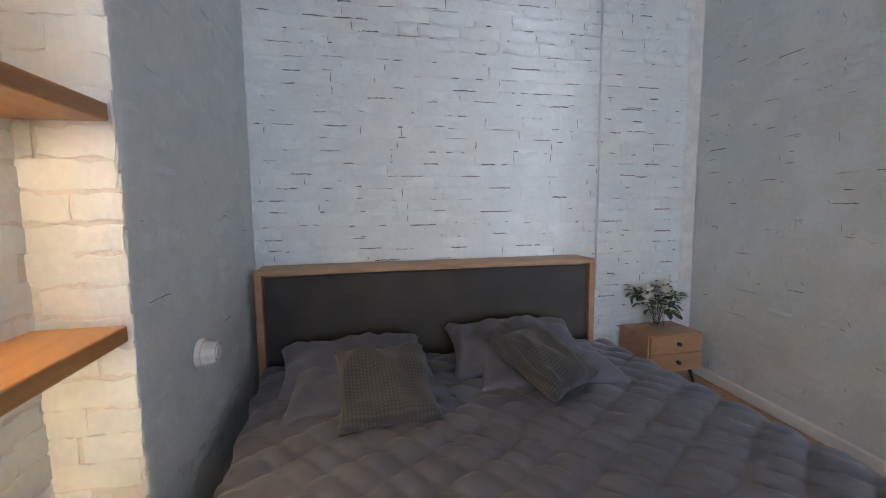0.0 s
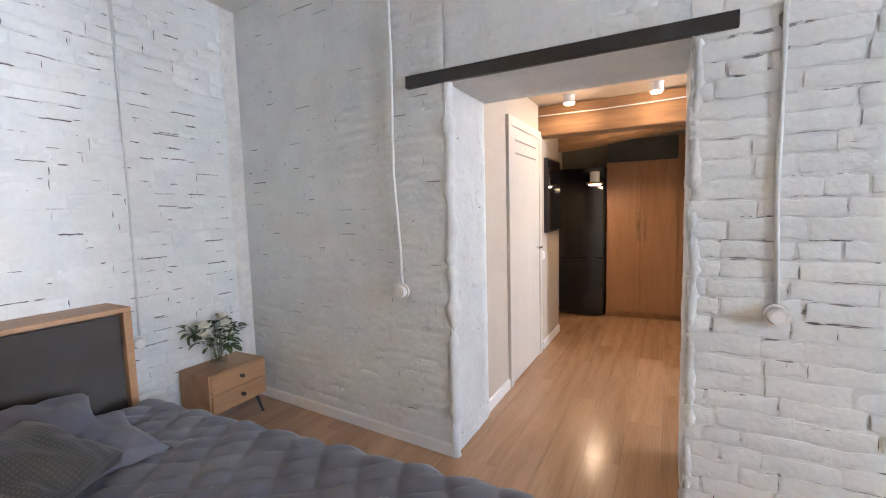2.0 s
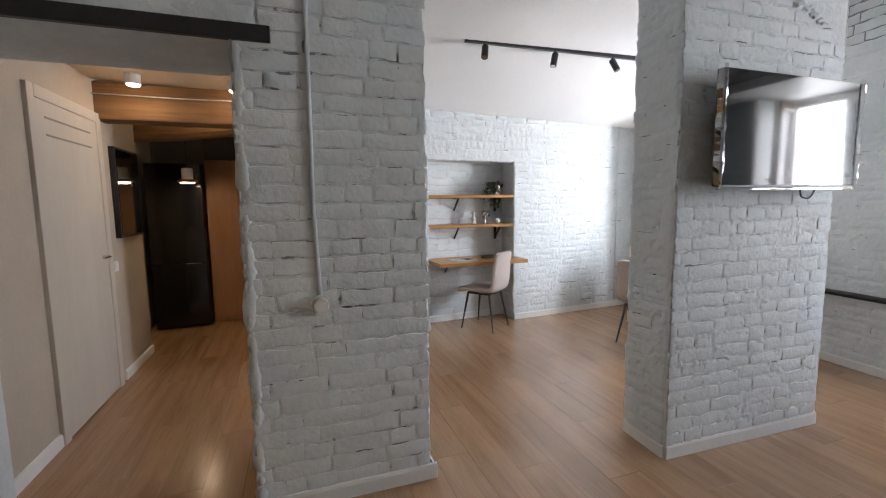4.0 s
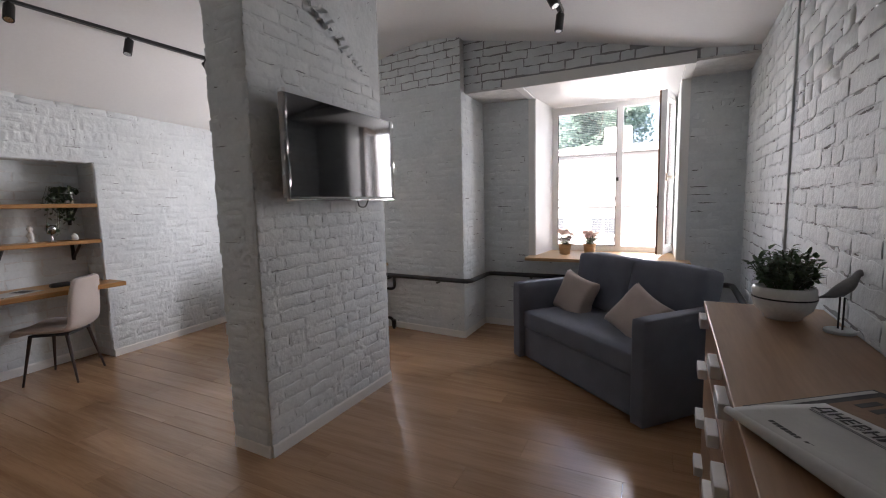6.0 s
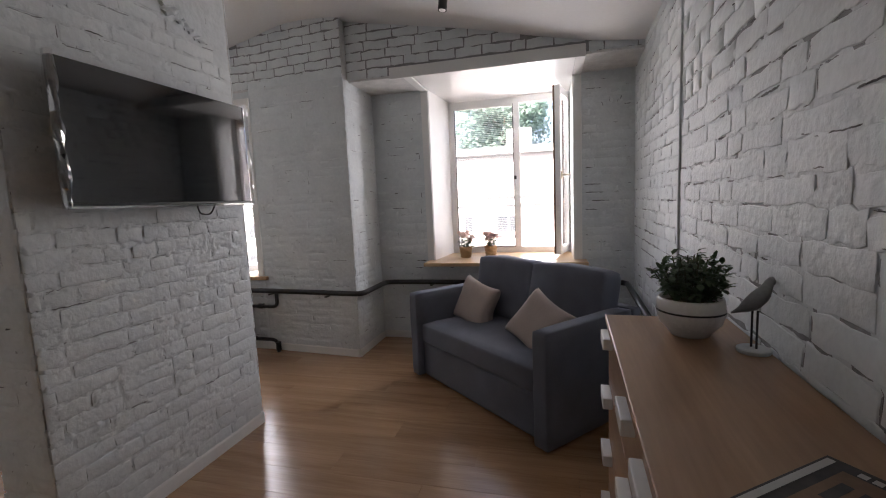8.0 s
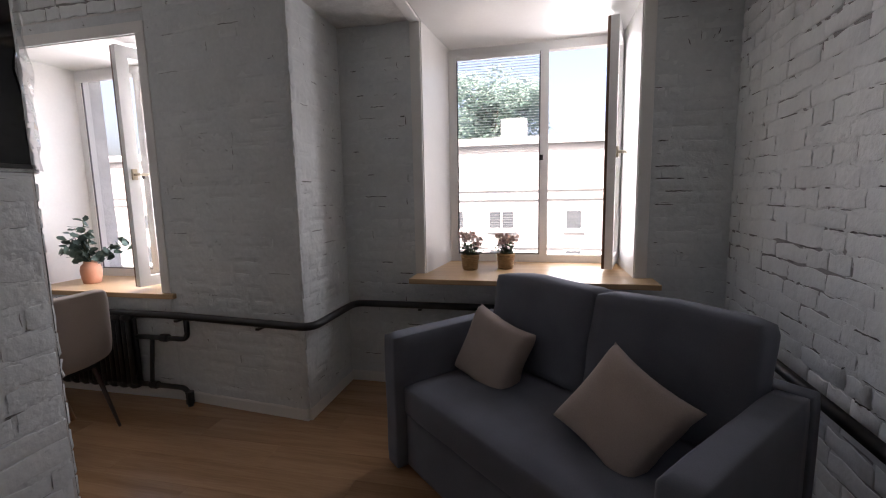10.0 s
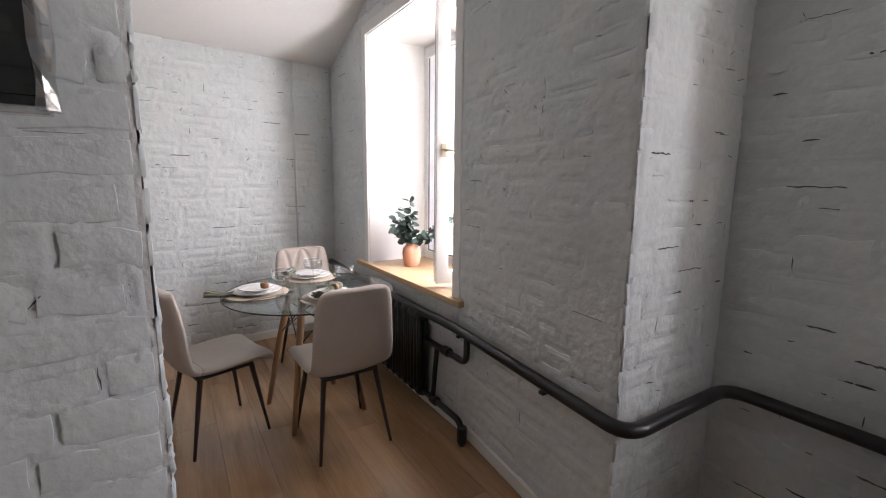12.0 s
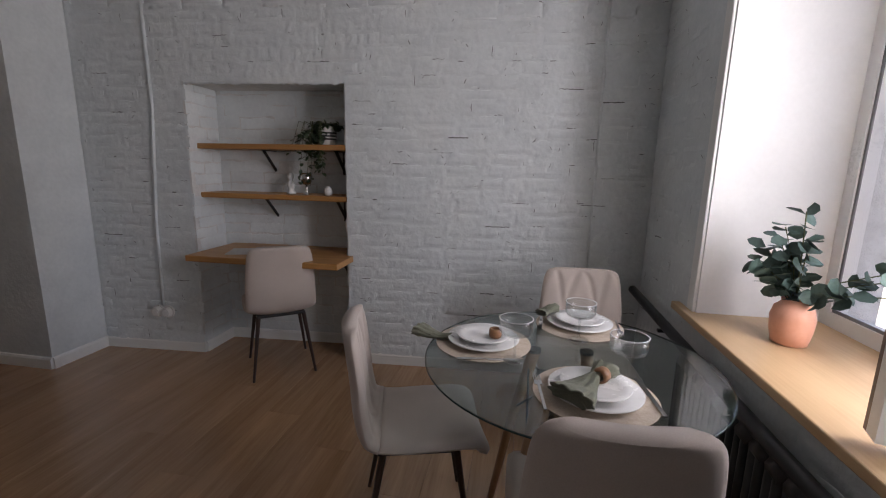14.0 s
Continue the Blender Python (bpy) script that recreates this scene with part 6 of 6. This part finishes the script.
def stroke(H, step_u, step_v, u, v, du, dv, length, depth, fat):
    """Presses a short groove (depth below 0) or a crumb ridge into a grid of heights."""
    n = max(2, int(length / min(step_u, step_v) * 1.5))
    for k in range(n + 1):
        t = k / n - 0.5
        i, j = (u + du * length * t) / step_u, (v + dv * length * t) / step_v
        f = depth * (1 - (2 * t) ** 4)
        for a in range(-fat, fat + 1):
            ii, jj = (int(round(i)), int(round(j)) + a) if abs(du) > abs(dv) else (int(round(i)) + a, int(round(j)))
            if 0 <= ii < H.shape[0] and 0 <= jj < H.shape[1]:
                q = f * (1.0 if a == 0 else 0.45)
                H[ii, jj] = min(H[ii, jj], H[ii, jj] * 0.3 + BASE[0] * 0.7 + q) if depth < 0 else H[ii, jj] + q * 0.5


BASE = [0.0]


def plaster_skin(parent, origin, u_dir, n_dir, w, h, mean, amp, seed, step=0.02, skip=(), top=None, bricks=(), pit=0.3, crumb=0.2, chips=12, slits=0.1, soldier=None, ends=True, low=0.0010, bold=1.0):
    """Uneven paint and plaster over a wall: pressed in along some joints, crumbly and chipped elsewhere, with dark
    strips for open slits and joint shade.
    """
    rs = random.Random(int(seed * 10))
    O, U, N = Vector(origin), Vector(u_dir).normalized(), Vector(n_dir).normalized()
    V = Vector((0, 0, 1))
    nu_, nv_ = max(4, int(w / step)), max(4, int(h / step))
    su, sv = w / nu_, h / nv_
    H = np.zeros((nu_ + 1, nv_ + 1))
    for i in range(nu_ + 1):
        for j in range(nv_ + 1):
            u, v = su * i, sv * j
            H[i, j] = mean + amp * (noise.noise((u * 2.4, v * 2.4, seed)) * 0.9 + noise.noise((u * 8, v * 11, seed + 3)) * 0.6 + noise.noise((u * 23, v * 27, seed + 9)) * 0.5)
    BASE[0] = mean
    wanted = []
    for a, v, ln, hh, dp in bricks:
        if rs.random() < pit:
            stroke(H, su, sv, a + ln * rs.uniform(0.3, 0.7), v + hh + 0.006 + rs.uniform(-0.004, 0.004), 1, rs.uniform(-0.03, 0.03), ln * rs.uniform(0.45, 1.15), -mean * rs.uniform(0.45, 1.0), 1 if mean > 0.012 and rs.random() < 0.5 else 0)
        if rs.random() < pit * 0.8:
            stroke(H, su, sv, a + ln + 0.005, v + hh * 0.5, rs.uniform(-0.1, 0.1), 1, hh * rs.uniform(0.5, 1.1), -mean * rs.uniform(0.3, 0.8), 0)
        for _ in range(7 if crumb >= 0.9 else 3):
            if rs.random() < crumb:
                stroke(H, su, sv, a + ln * rs.random(), v + hh + rs.uniform(-0.008, 0.016), 1, rs.uniform(-0.5, 0.5), rs.uniform(0.012, 0.05), rs.uniform(0.005, 0.011), 0)
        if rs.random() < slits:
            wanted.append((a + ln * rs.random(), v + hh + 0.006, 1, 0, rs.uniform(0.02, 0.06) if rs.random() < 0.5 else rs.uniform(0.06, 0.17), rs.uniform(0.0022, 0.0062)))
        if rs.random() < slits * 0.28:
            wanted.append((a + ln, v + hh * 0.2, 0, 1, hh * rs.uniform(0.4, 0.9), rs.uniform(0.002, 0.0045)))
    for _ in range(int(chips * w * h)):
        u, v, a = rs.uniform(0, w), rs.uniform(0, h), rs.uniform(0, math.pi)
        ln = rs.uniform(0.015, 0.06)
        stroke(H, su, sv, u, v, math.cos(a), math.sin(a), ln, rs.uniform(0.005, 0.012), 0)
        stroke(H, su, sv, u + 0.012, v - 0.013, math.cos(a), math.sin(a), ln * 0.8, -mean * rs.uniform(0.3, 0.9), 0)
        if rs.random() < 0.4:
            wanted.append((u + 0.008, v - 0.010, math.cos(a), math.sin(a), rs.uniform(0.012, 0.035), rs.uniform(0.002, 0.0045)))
    if soldier:
        u = soldier[0]
        while u < soldier[2]:
            for _ in range(3):
                stroke(H, su, sv, u + rs.uniform(-0.008, 0.008), rs.uniform(soldier[1], soldier[3]), rs.uniform(-0.08, 0.08), 1, rs.uniform(0.05, 0.16), rs.choice((-0.7, -0.5, 0.9)) * mean, 0)
            u += rs.uniform(0.062, 0.085)
    if ends:
        H[0, :] *= 0.4
        H[-1, :] *= 0.4
    H = np.clip(H, low, mean + 0.0055)
    keep = lambda u, v: not (any(s0 < u < s1 and t0 < v < t1 for s0, t0, s1, t1 in skip) or (top and v > top(u)))
    verts = [O + U * (su * i) + V * (sv * j) + N * H[i, j] for i in range(nu_ + 1) for j in range(nv_ + 1)]
    faces = []
    for i in range(nu_):
        for j in range(nv_):
            if keep(su * (i + 0.5), sv * (j + 0.5)):
                k = i * (nv_ + 1) + j
                faces.append((k, k + nv_ + 1, k + nv_ + 2, k + 1))
    me = bpy.data.meshes.new("plaster_skin")
    me.from_pydata(verts, [], faces)
    me.materials.append(M_PLASTER)
    me.polygons.foreach_set("use_smooth", [True] * len(faces))
    ob = new("plaster_skin", me)
    ob.parent = parent
    # flat dark ribbons just above the skin: gaps, plus painted shade of joints
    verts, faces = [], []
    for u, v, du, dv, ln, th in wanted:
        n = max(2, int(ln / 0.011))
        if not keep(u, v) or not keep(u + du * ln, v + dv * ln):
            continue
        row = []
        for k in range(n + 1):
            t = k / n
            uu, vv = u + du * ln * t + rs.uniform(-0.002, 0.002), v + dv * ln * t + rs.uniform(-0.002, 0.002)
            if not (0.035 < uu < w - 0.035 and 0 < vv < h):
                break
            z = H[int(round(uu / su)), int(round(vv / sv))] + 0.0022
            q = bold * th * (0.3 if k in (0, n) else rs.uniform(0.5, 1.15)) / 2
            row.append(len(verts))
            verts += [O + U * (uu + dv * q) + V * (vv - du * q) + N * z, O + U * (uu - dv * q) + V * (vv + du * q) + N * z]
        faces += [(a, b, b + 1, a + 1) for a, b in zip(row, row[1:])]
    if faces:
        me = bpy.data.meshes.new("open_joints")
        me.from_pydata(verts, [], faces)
        me.materials.append(M_GAP_SHADE)
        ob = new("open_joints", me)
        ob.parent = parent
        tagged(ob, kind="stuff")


def clad(parent, origin, u_dir, n_dir, w, h, seed, mean=0.0085, amp=0.0022, pit=0.3, crumb=0.2, chips=12, slits=0.1, step=0.02, skip=(), deep=0.0085, soldier=None, low=0.0010, bold=1.0, **kw):
    """Courses of bricks with their uneven coat of paint and plaster."""
    made = brick_face(parent, origin, u_dir, n_dir, w, h, deep=deep, seed=seed, skip=skip, **kw)
    plaster_skin(parent, origin, u_dir, n_dir, w, h, mean, amp, seed + 30.0, step, skip, None, made, pit, crumb, chips, slits, soldier, True, low, bold)


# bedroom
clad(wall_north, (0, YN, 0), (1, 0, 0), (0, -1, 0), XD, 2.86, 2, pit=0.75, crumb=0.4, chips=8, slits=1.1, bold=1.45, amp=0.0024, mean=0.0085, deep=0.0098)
clad(wall_west, (0, YN, 0), (0, -1, 0), (1, 0, 0), YN - YNN, 2.8, 3, pit=0.15, chips=10, slits=0.02, limit=120)
brick_face(wall_west, (XNB, YNN, 0), (1, 0, 0), (0, -1, 0), -XNB, 2.45, deep=0.006, seed=4, jag=0.006, limit=80, length=0.27, height=0.072)
brick_face(wall_west, (XNB, YNN, 0), (0, -1, 0), (1, 0, 0), YNN - 0.55, 2.45, seed=5, limit=100)
clad(wall_passage, (XDN, YN, 0.075), (XD - XDN, YJ - YN, 0), (-1, 0, 0), YN - YJ, 2.8, 31, pit=0.34, crumb=0.22, chips=55, slits=0.28, limit=120, amp=0.003, step=0.016, deep=0.0050)
plaster_skin(wall_passage, (3.44, YJ, 0.0), (-1, 0, 0), (0, -1, 0), 0.53, 2.06, 0.010, 0.005, 21.0, 0.018, chips=60)
clad(lintel, (XD, YJ, 2.11), (0, -1, 0), (-1, 0, 0), 1.12, 0.78, 32, pit=0.3, chips=20, slits=0.05, limit=40, deep=0.0075)
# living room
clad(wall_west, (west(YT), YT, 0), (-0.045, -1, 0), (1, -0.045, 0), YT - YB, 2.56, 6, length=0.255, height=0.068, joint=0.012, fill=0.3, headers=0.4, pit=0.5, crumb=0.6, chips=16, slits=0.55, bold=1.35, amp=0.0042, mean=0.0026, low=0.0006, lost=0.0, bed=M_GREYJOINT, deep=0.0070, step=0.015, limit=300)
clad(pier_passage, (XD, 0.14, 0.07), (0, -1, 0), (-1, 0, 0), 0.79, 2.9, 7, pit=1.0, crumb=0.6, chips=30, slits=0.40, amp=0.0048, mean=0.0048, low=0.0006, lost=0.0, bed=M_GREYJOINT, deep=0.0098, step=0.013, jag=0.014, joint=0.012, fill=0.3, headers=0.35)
brick_face(pier_passage, (XD, 0.14, 0.0), (1, 0, 0), (0, 1, 0), 0.52, 2.05, deep=0.010, seed=8, jag=0.016, limit=120)
brick_face(pier_passage, (XD, -0.65, 0.07), (1, 0, 0), (0, -1, 0), 0.52, 2.9, deep=0.008, seed=9, jag=0.01, limit=120)
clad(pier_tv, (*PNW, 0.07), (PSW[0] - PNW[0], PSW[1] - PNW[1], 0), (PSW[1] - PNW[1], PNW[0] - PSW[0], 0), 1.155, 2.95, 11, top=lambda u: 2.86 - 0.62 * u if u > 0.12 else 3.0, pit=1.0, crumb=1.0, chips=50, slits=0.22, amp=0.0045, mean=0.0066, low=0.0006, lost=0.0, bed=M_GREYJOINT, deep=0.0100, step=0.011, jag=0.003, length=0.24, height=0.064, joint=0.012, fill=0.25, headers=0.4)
clad(pier_tv, (*PNE, 0.07), (PNW[0] - PNE[0], PNW[1] - PNE[1], 0), (PNW[1] - PNE[1], PNE[0] - PNW[0], 0), 0.30, 2.95, 12, pit=0.8, crumb=0.7, chips=60, slits=0.35, amp=0.004, mean=0.0125, step=0.013, jag=0.014, limit=120)
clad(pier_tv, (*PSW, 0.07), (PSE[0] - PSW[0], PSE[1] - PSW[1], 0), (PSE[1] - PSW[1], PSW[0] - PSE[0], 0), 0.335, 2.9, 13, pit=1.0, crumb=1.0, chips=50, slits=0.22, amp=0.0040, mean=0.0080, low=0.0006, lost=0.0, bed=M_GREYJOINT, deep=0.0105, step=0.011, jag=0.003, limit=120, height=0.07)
clad(wall_south, (2.46, YB, 0.07), (-1, 0, 0), (0, 1, 0), 2.46, 2.40, 14, pit=0.7, crumb=0.3, chips=30, slits=0.5, bold=1.25, skip=((0.53, 0.69, 2.01, 2.5),), limit=280)
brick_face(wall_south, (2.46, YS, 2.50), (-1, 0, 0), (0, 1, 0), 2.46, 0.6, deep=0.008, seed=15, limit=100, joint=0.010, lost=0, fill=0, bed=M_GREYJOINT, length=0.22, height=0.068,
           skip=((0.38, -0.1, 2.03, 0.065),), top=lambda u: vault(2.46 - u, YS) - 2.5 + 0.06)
for x0, y0, x1, y1, sd, holes in ((5.5, YS, 3.485, YS, 16, ((0.74, 0.63, 2.02, 2.37),)), (3.485, YS, 2.46, YK, 23, ())):
    run_ = Vector((x1 - x0, y1 - y0, 0))
    clad(wall_dining, (x0, y0, 0.07), run_, (run_.y, -run_.x, 0), run_.length, 2.44, sd, pit=0.7, crumb=0.35, chips=50, slits=0.16, bold=1.0, amp=0.0034, mean=0.010, step=0.015, skip=holes, limit=200, jag=0.004)
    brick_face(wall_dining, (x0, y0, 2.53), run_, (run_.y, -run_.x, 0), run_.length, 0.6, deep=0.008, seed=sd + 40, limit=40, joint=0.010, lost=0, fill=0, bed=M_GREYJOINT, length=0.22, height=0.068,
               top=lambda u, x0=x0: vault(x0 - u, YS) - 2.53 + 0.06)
clad(wall_dining, (2.46, YK, 0.07), (0, -1, 0), (-1, 0, 0), YK - YB, 2.42, 18, pit=0.9, crumb=0.6, chips=40, slits=0.4, amp=0.003, mean=0.011, step=0.015, jag=0.008, limit=150)
eo = (east(-0.63), -0.63, 0.07)
clad(wall_east, eo, (0.072, -1, 0), (-1, -0.072, 0), 3.75, 2.25, 19, pit=0.85, crumb=0.3, chips=85, slits=0.36, bold=1.15, amp=0.0034, mean=0.0105, step=0.015, skip=((0.772, -0.1, 1.85, 1.78),), limit=300, deep=0.0088, soldier=(0.55, 1.82, 2.1, 2.14))
brick_face(wall_east, (east(NY0, 0.3), NY0, 0.07), (0.072, -1, 0), (-1, -0.072, 0), 1.075, 1.78, deep=0.004, seed=20, limit=150)
brick_face(wall_east, (east(NY1, 0.3), NY1, 0.07), (-1, 0, 0), (0, 1, 0), 0.30, 1.78, deep=0.006, seed=21, limit=60, jag=0.006)
brick_face(wall_east, (east(NY0), NY0, 0.07), (1, 0, 0), (0, -1, 0), 0.30, 1.78, deep=0.004, seed=22, limit=60)


def ragged_edge(parent, x, y, z0, z1, r, seed):
    """A crumbly plastered arris."""
    n = int((z1 - z0) / 0.03)
    bm = bmesh.new()
    rings = []
    for i in range(n + 1):
        z = z0 + (z1 - z0) * i / n
        q = r * (1 + 0.9 * noise.noise((seed, z * 9, 0)) + 0.5 * noise.noise((seed, z * 31, 5)))
        ox, oy = 0.012 * noise.noise((seed + 7, z * 5, 0)), 0.012 * noise.noise((seed + 17, z * 5, 0))
        rings.append([bm.verts.new((x + ox + q * math.cos(2 * math.pi * k / 9), y + oy + q * math.sin(2 * math.pi * k / 9), z)) for k in range(9)])
    for a, b in zip(rings, rings[1:]):
        for k in range(9):
            bm.faces.new((a[k], a[(k + 1) % 9], b[(k + 1) % 9], b[k]))
    ob = link_bm("plaster_edge", bm, M_PLASTER, parent, True)


ragged_edge(wall_passage, XD + 0.012, YJ - 0.008, 0.0, 2.04, 0.030, 1.0)
ragged_edge(pier_passage, XD + 0.014, 0.128, 0.08, 2.04, 0.028, 2.0)
ragged_edge(pier_passage, XD + 0.014, -0.638, 0.08, 2.9, 0.014, 3.0)
ragged_edge(pier_tv, PNE[0] - 0.012, PNE[1] - 0.014, 0.08, 2.9, 0.022, 4.0)
ragged_edge(pier_tv, PSE[0] - 0.012, PSE[1] + 0.010, 0.08, 2.9, 0.019, 5.0)
ragged_edge(wall_dining, 2.472, YK - 0.012, 0.08, 2.48, 0.014, 6.0)

bm = bmesh.new()
rings = []
for i in range(60):
    y = NY0 + (NY1 - NY0) * i / 59
    q = 0.012 * (1 + 0.9 * noise.noise((3.0, y * 17, 0)) + 0.7 * noise.noise((9.0, y * 51, 5)))
    rings.append([bm.verts.new((east(y) + 0.006 + q * math.cos(2 * math.pi * k / 8), y, 1.852 + 0.008 * noise.noise((5.0, y * 23, 1)) + q * math.sin(2 * math.pi * k / 8))) for k in range(8)])
for a, b in zip(rings, rings[1:]):
    for k in range(8):
        bm.faces.new((a[k], a[(k + 1) % 8], b[(k + 1) % 8], b[k]))
link_bm("plaster_edge", bm, M_PLASTER, wall_east, True)
ragged_edge(wall_east, east(NY1) + 0.008, NY1 + 0.006, 0.08, 1.85, 0.013, 7.0)

# the broken-off upper edge of the brick facing: wedges of brick and plaster along a slope
rs = random.Random(77)
for k in range(26):
    t = k / 25
    y = PNW[1] - 0.16 - 0.80 * t
    z = 2.86 - 0.62 * (PNW[1] - y) + 0.07 + rs.uniform(-0.02, 0.02)
    x = PNW[0] + (PSW[0] - PNW[0]) * (PNW[1] - y) / 1.165
    big = rs.random() < 0.35
    out, hgt, wid = (rs.uniform(0.025, 0.045), rs.uniform(0.05, 0.08), rs.uniform(0.06, 0.10)) if big else (rs.uniform(0.006, 0.018), rs.uniform(0.02, 0.04), rs.uniform(0.03, 0.06))
    bm = add_box(bmesh.new(), -out, -wid / 2, -hgt / 2, 0.012, wid / 2, hgt / 2)
    bmesh.ops.subdivide_edges(bm, edges=bm.edges[:], cuts=2, use_grid_fill=True)
    for v in bm.verts:
        q = v.co
        v.co = Vector((q.x * (1.0 if q.z < 0 else 0.35) + 0.010 * noise.noise((q.y * 30 + k, q.z * 30, 1.0)), q.y + 0.012 * noise.noise((q.x * 40, q.z * 30 + k, 4.0)), q.z + 0.012 * noise.noise((q.y * 35, q.x * 30, k + 0.5))))
    bm.transform(pose(x, y, z, rs.uniform(-12, 12) - 30, 0, 0))
    link_bm("broken_brick", bm, M_PLASTER, pier_tv)

# oak planks, laid along x with staggered ends
def plank_mesh(length, width):
    bm = bmesh.new()
    c = 0.0008
    lo = [bm.verts.new(p) for p in ((0, 0, -0.010), (length, 0, -0.010), (length, width, -0.010), (0, width, -0.010))]
    md = [bm.verts.new(p) for p in ((0, 0, -c), (length, 0, -c), (length, width, -c), (0, width, -c))]
    hi = [bm.verts.new(p) for p in ((c, c, 0), (length - c, c, 0), (length - c, width - c, 0), (c, width - c, 0))]
    for a, b in ((lo, md), (md, hi)):
        for k in range(4):
            bm.faces.new((a[k], a[(k + 1) % 4], b[(k + 1) % 4], b[k]))
    bm.faces.new(hi)
    me = bpy.data.meshes.new("plank")
    bmesh.ops.recalc_face_normals(bm, faces=bm.faces)
    bm.to_mesh(me)
    bm.free()
    me.materials.append(M_FLOOR)
    return me


PW, PL = 0.192, 1.285
full_plank, cuts_ = plank_mesh(PL - 0.0008, PW - 0.0007), {}
rs = random.Random(5)
y, k = -4.95, 0
while y < 3.05:
    x = -0.02 - ((k * 0.41) % 1.0) * PL
    end = 7.05 if y > -0.72 else 5.85
    while x < end:
        a, b = max(x, -0.02), min(x + PL, end)
        if b - a > 0.02:
            key = round(b - a, 2)
            if b - a > PL - 0.01:
                me = full_plank
            else:
                me = cuts_.setdefault(key, plank_mesh(key - 0.0008, PW - 0.0007))
            ob = new("plank", me)
            ob.parent = floor
            ob.location = (a, y, 0)
        x += PL
    y += PW
    k += 1
